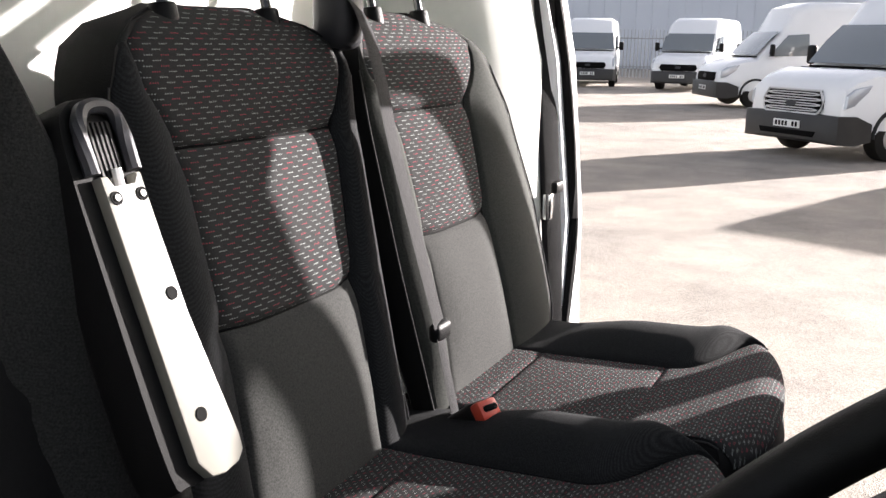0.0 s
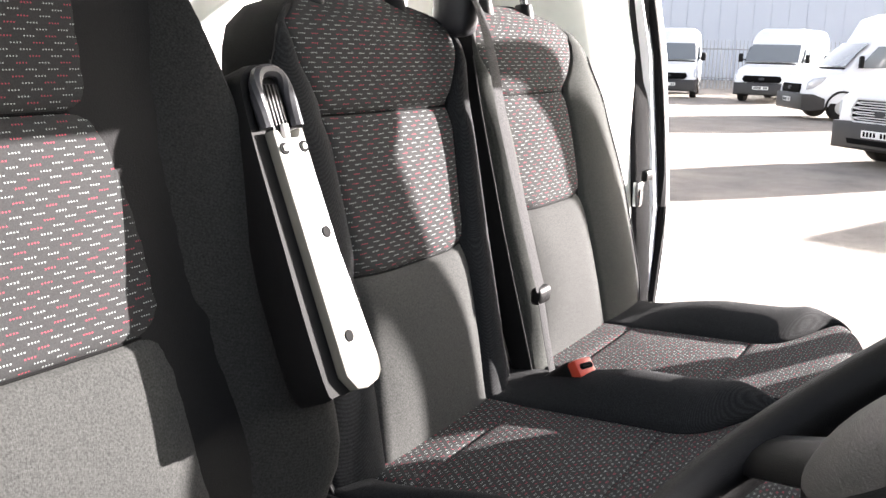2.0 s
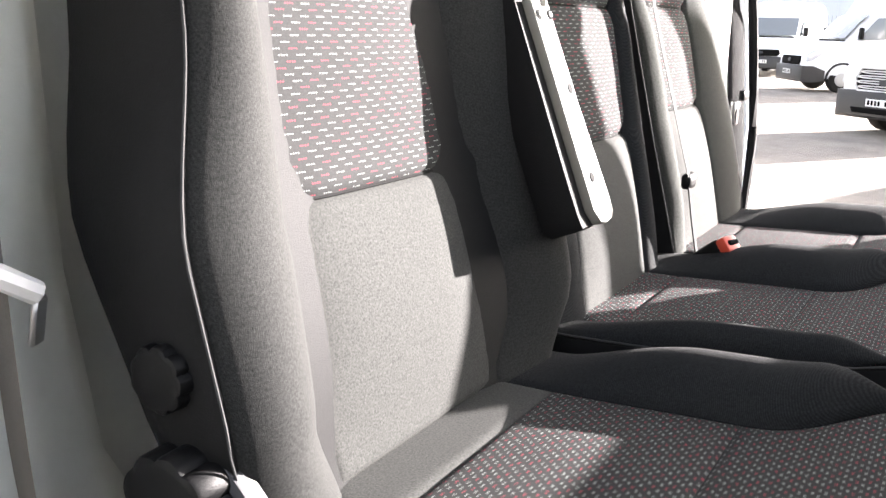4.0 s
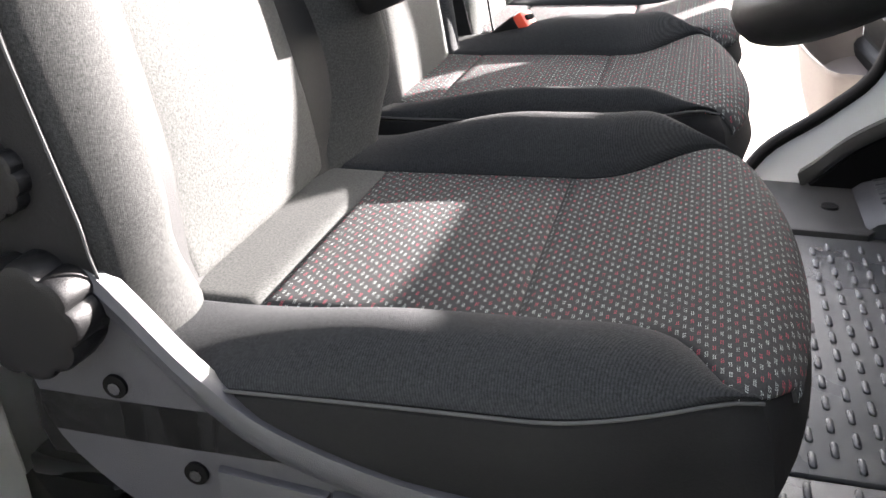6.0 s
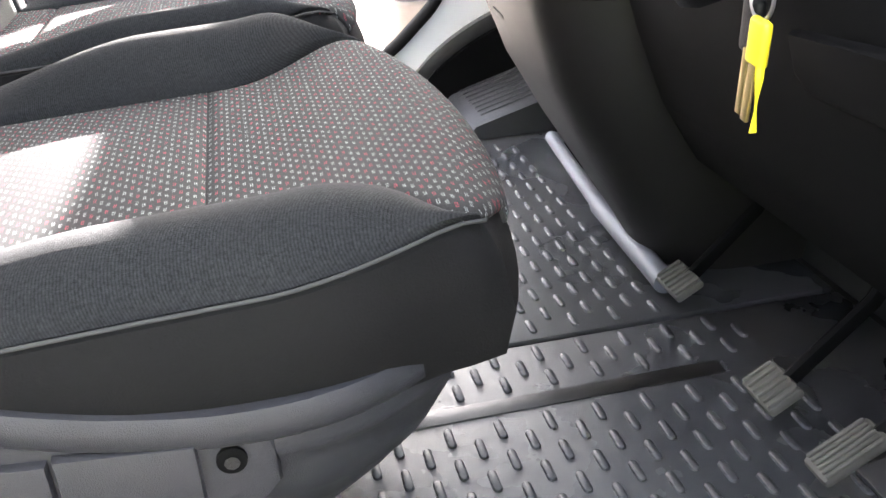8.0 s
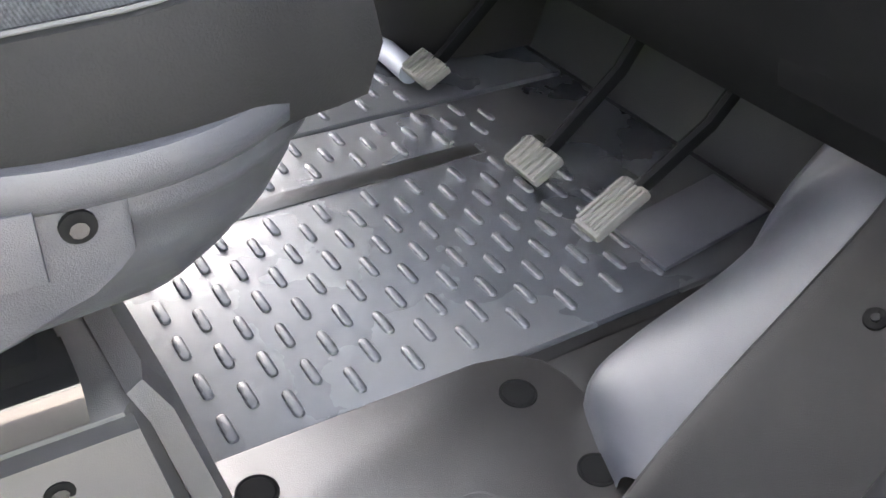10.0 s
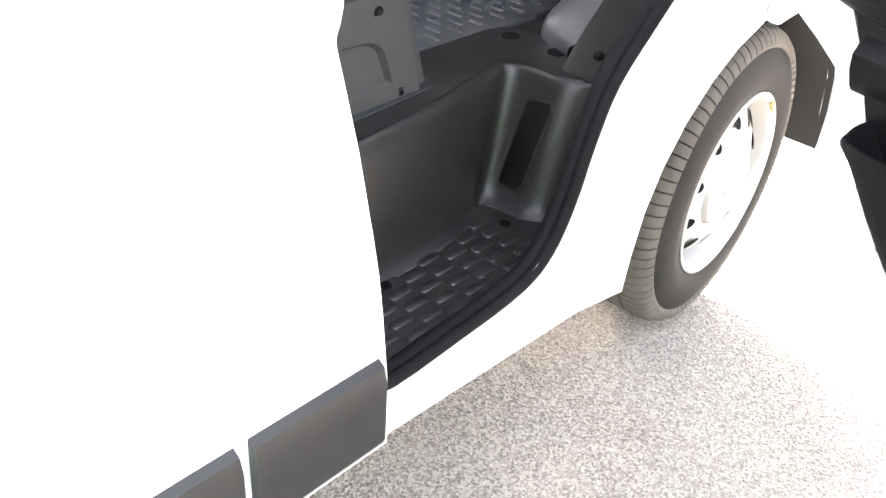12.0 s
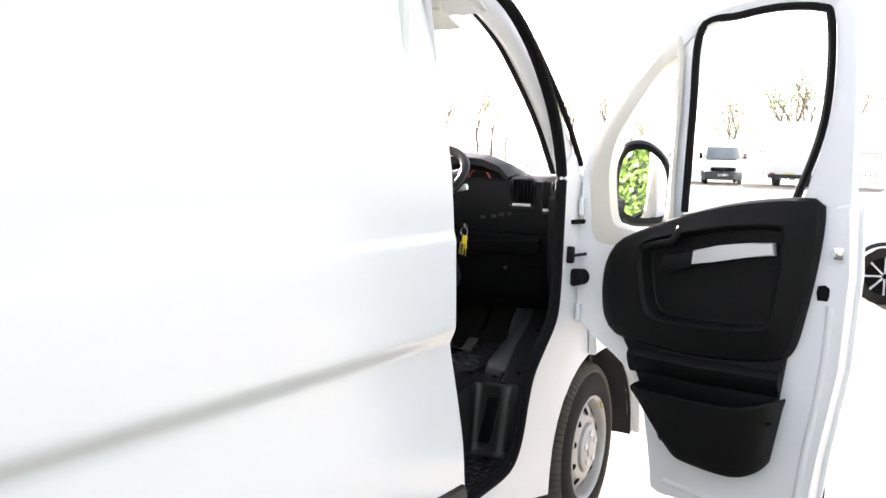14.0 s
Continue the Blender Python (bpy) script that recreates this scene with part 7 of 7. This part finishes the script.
bm = bmesh.new()
st = [(-0.75, 0.35, 0.75, 0.78), (-0.65, 0.25, 0.9, 0.84), (-0.2, 0.22, 1.0, 0.86), (0.1, 0.22, 1.05, 0.86), (0.7, 0.22, 1.42, 0.86), (1.4, 0.22, 1.47, 0.86), (2.4, 0.22, 1.42, 0.85), (2.9, 0.3, 1.0, 0.82), (3.05, 0.4, 0.8, 0.78)]
loft(bm, [[car_pt(p.x, p.y, p.z) for p in body_section(x, zb, zt, w, 0.14)] for x, zb, zt, w in st])
part("car_body", bm, "paint", car)
for xw in (0.0, 2.4):
    for s in (-1, 1):
        bm = bmesh.new()
        cyl(bm, car_pt(xw, s * 0.66, 0.31), car_pt(xw, s * 0.865, 0.31), 0.31, None, 30, 0.03)
        w = part("wheel", bm, "tyre_wall", car)
        bm = bmesh.new()
        cyl(bm, car_pt(xw, s * 0.84, 0.31), car_pt(xw, s * 0.872, 0.31), 0.21, 0.2, 28, 0.006)
        disc = part("wheel_trim", bm, "ink", w)
        for k in range(8):
            a = math.tau * k / 8
            bm = bmesh.new()
            tube(bm, [car_pt(xw + r * math.cos(a), s * 0.876, 0.31 + r * math.sin(a)) for r in (0.03, 0.12, 0.2)], [0.03, 0.024, 0.03], 8, flat=0.4)
            part("trim_spoke", bm, "silver", disc)
        bm = bmesh.new()
        tube(bm, [car_pt(xw + 0.345 * math.cos(a), s * 0.862, 0.31 + 0.345 * math.sin(a)) for a in [math.pi * k / 14 for k in range(15)]], 0.02, 8)
        part("arch_edge", bm, "dark", car)
bm = bmesh.new()
for s in (1,):
    slab(bm, [(0.25, 1.02), (0.75, 1.36), (2.1, 1.36), (2.4, 1.02)], lambda a, b, t: car_pt(a, -0.8 + t + 0.12 * (b - 1.0), b), -0.02, 0.02)
part("side_window", bm, "darkglass", car)

# ---- sheds, fence, trees and hedge ----
shed = thing("warehouse", "long pale blue-grey clad warehouse", "warehouse", (0, 60, 0))
bm = bmesh.new()
box(bm, (-14, 62, 3.2), (60, 8, 6.4), 0.1)
part("clad_wall", bm, "shed", shed)
for k in range(60):
    bm = bmesh.new()
    box(bm, (-43.5 + k, 57.97, 3.2), (0.08, 0.06, 6.3), 0.0)
    part("cladding_rib", bm, "shed", shed)


def fence(name, label, a, b, count):
    f = thing(name, label, "fence", a)
    a, b = Vector(a), Vector(b)
    bm = bmesh.new()
    box(bm, (0, 0, 1.1), (0.07, 0.025, 2.2), 0.0)
    for v in bm.verts:
        if v.co.z > 2:
            v.co.x *= 0.3
    me = bpy.data.meshes.new("pale")
    bm.to_mesh(me)
    bm.free()
    me.materials.append(M["steel_fence"])
    yaw = math.degrees(math.atan2((b - a).y, (b - a).x))
    for k in range(count):
        p = a.lerp(b, k / (count - 1))
        o = new("pale", me)
        o.parent = f
        o.matrix_parent_inverse = f.matrix_world.inverted()
        o.matrix_basis = pose(*p, 0, 0, yaw)
    for z in (0.5, 1.8):
        bm = bmesh.new()
        tube(bm, [a + Vector((0, 0, z)), b + Vector((0, 0, z))], 0.03, 6)
        part("fence_rail", bm, "steel_fence", f)


fence("palisade_fence", "grey palisade fence behind the parked vans", (-16, 44, 0), (4, 44, 0), 120)
fence("boundary_fence", "grey palisade fence along the far verge", (58, -25, 0), (58, 34, 0), 220)


def tree(at, h, seed, leafy):
    rnd = random.Random(seed)
    t = thing("tree", "slim spring tree with thin new leaves", "tree", at, group="trees along the far verge")
    bm = bmesh.new()
    base = Vector(at)
    tips = []

    def limb(p, d, l, r, depth):
        q = p + d * l
        m = (p + q) / 2 + Vector((rnd.uniform(-1, 1), rnd.uniform(-1, 1), 0)) * l * 0.05
        tube(bm, [p, m, q], [r, r * 0.8, r * 0.55], 5)
        if depth == 0:
            tips.append((q, l))
            return
        for k in range(rnd.randint(3, 4)):
            nd = (d + Vector((rnd.uniform(-1, 1), rnd.uniform(-1, 1), rnd.uniform(-0.1, 0.7))) * 0.75).normalized()
            limb(p.lerp(q, rnd.uniform(0.55, 1.0)), nd, l * rnd.uniform(0.5, 0.72), r * 0.5, depth - 1)

    limb(base, Vector((rnd.uniform(-0.05, 0.05), rnd.uniform(-0.05, 0.05), 1)).normalized(), h * 0.42, h * 0.016, 3)
    part("trunk", bm, "bark", t)
    bm = bmesh.new()
    for q, l in tips:
        for k in range(leafy):
            c = q + Vector((rnd.gauss(0, 1), rnd.gauss(0, 1), rnd.gauss(0, 1))) * l * 0.55
            u = Vector((rnd.uniform(-1, 1), rnd.uniform(-1, 1), rnd.uniform(-1, 1))).normalized() * 0.09
            w = u.cross(Vector((rnd.uniform(-1, 1), rnd.uniform(-1, 1), rnd.uniform(-1, 1)))).normalized() * 0.05
            bm.faces.new([bm.verts.new(c + s * u + r * w) for s, r in ((-1, 0), (0, 1), (1, 0), (0, -1))])
    cr = part("crown", bm, "leaf", t, "thin haze of fresh green leaves")
    tagged(cr, kind="stuff")


for k in range(34):
    rnd = random.Random(100 + k)
    tree((60 + rnd.uniform(0, 22), -12 + k * 1.75 + rnd.uniform(-1, 1), 0), rnd.uniform(5, 10.5), 200 + k, 8 if k % 3 else 14)

bm = bmesh.new()
rnd = random.Random(5)
for k in range(20000):
    x = rnd.uniform(-24, 0.0)
    f = rnd.random()
    y = -7.5 + rnd.uniform(-0.12, 0.16) + 0.25 * math.sin(x * 1.7)
    z = 0.05 + 3.2 * f
    c = Vector((x, y, z))
    u = Vector((rnd.uniform(-1, 1), rnd.uniform(-0.3, 1), rnd.uniform(-1, 0.6))).normalized() * rnd.uniform(0.05, 0.1)
    w = u.cross(Vector((rnd.uniform(-1, 1), rnd.uniform(-1, 1), rnd.uniform(-1, 1)))).normalized() * rnd.uniform(0.03, 0.05)
    bm.faces.new([bm.verts.new(c + s * u + r * w) for s, r in ((-1, 0), (0, 1), (1, 0), (0, -1))])
hd = finish("hedge", bm, "hedge", smooth=False)
tagged(hd, "dense bright green hedge along the yard edge", "hedge", kind="stuff")
# flat dark core, added as painted shade behind the hedge leaves
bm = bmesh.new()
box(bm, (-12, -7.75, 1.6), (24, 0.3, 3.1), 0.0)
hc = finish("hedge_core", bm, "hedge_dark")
tagged(hc, "plain dark box standing for shade inside the hedge", "hedge", kind="structure")
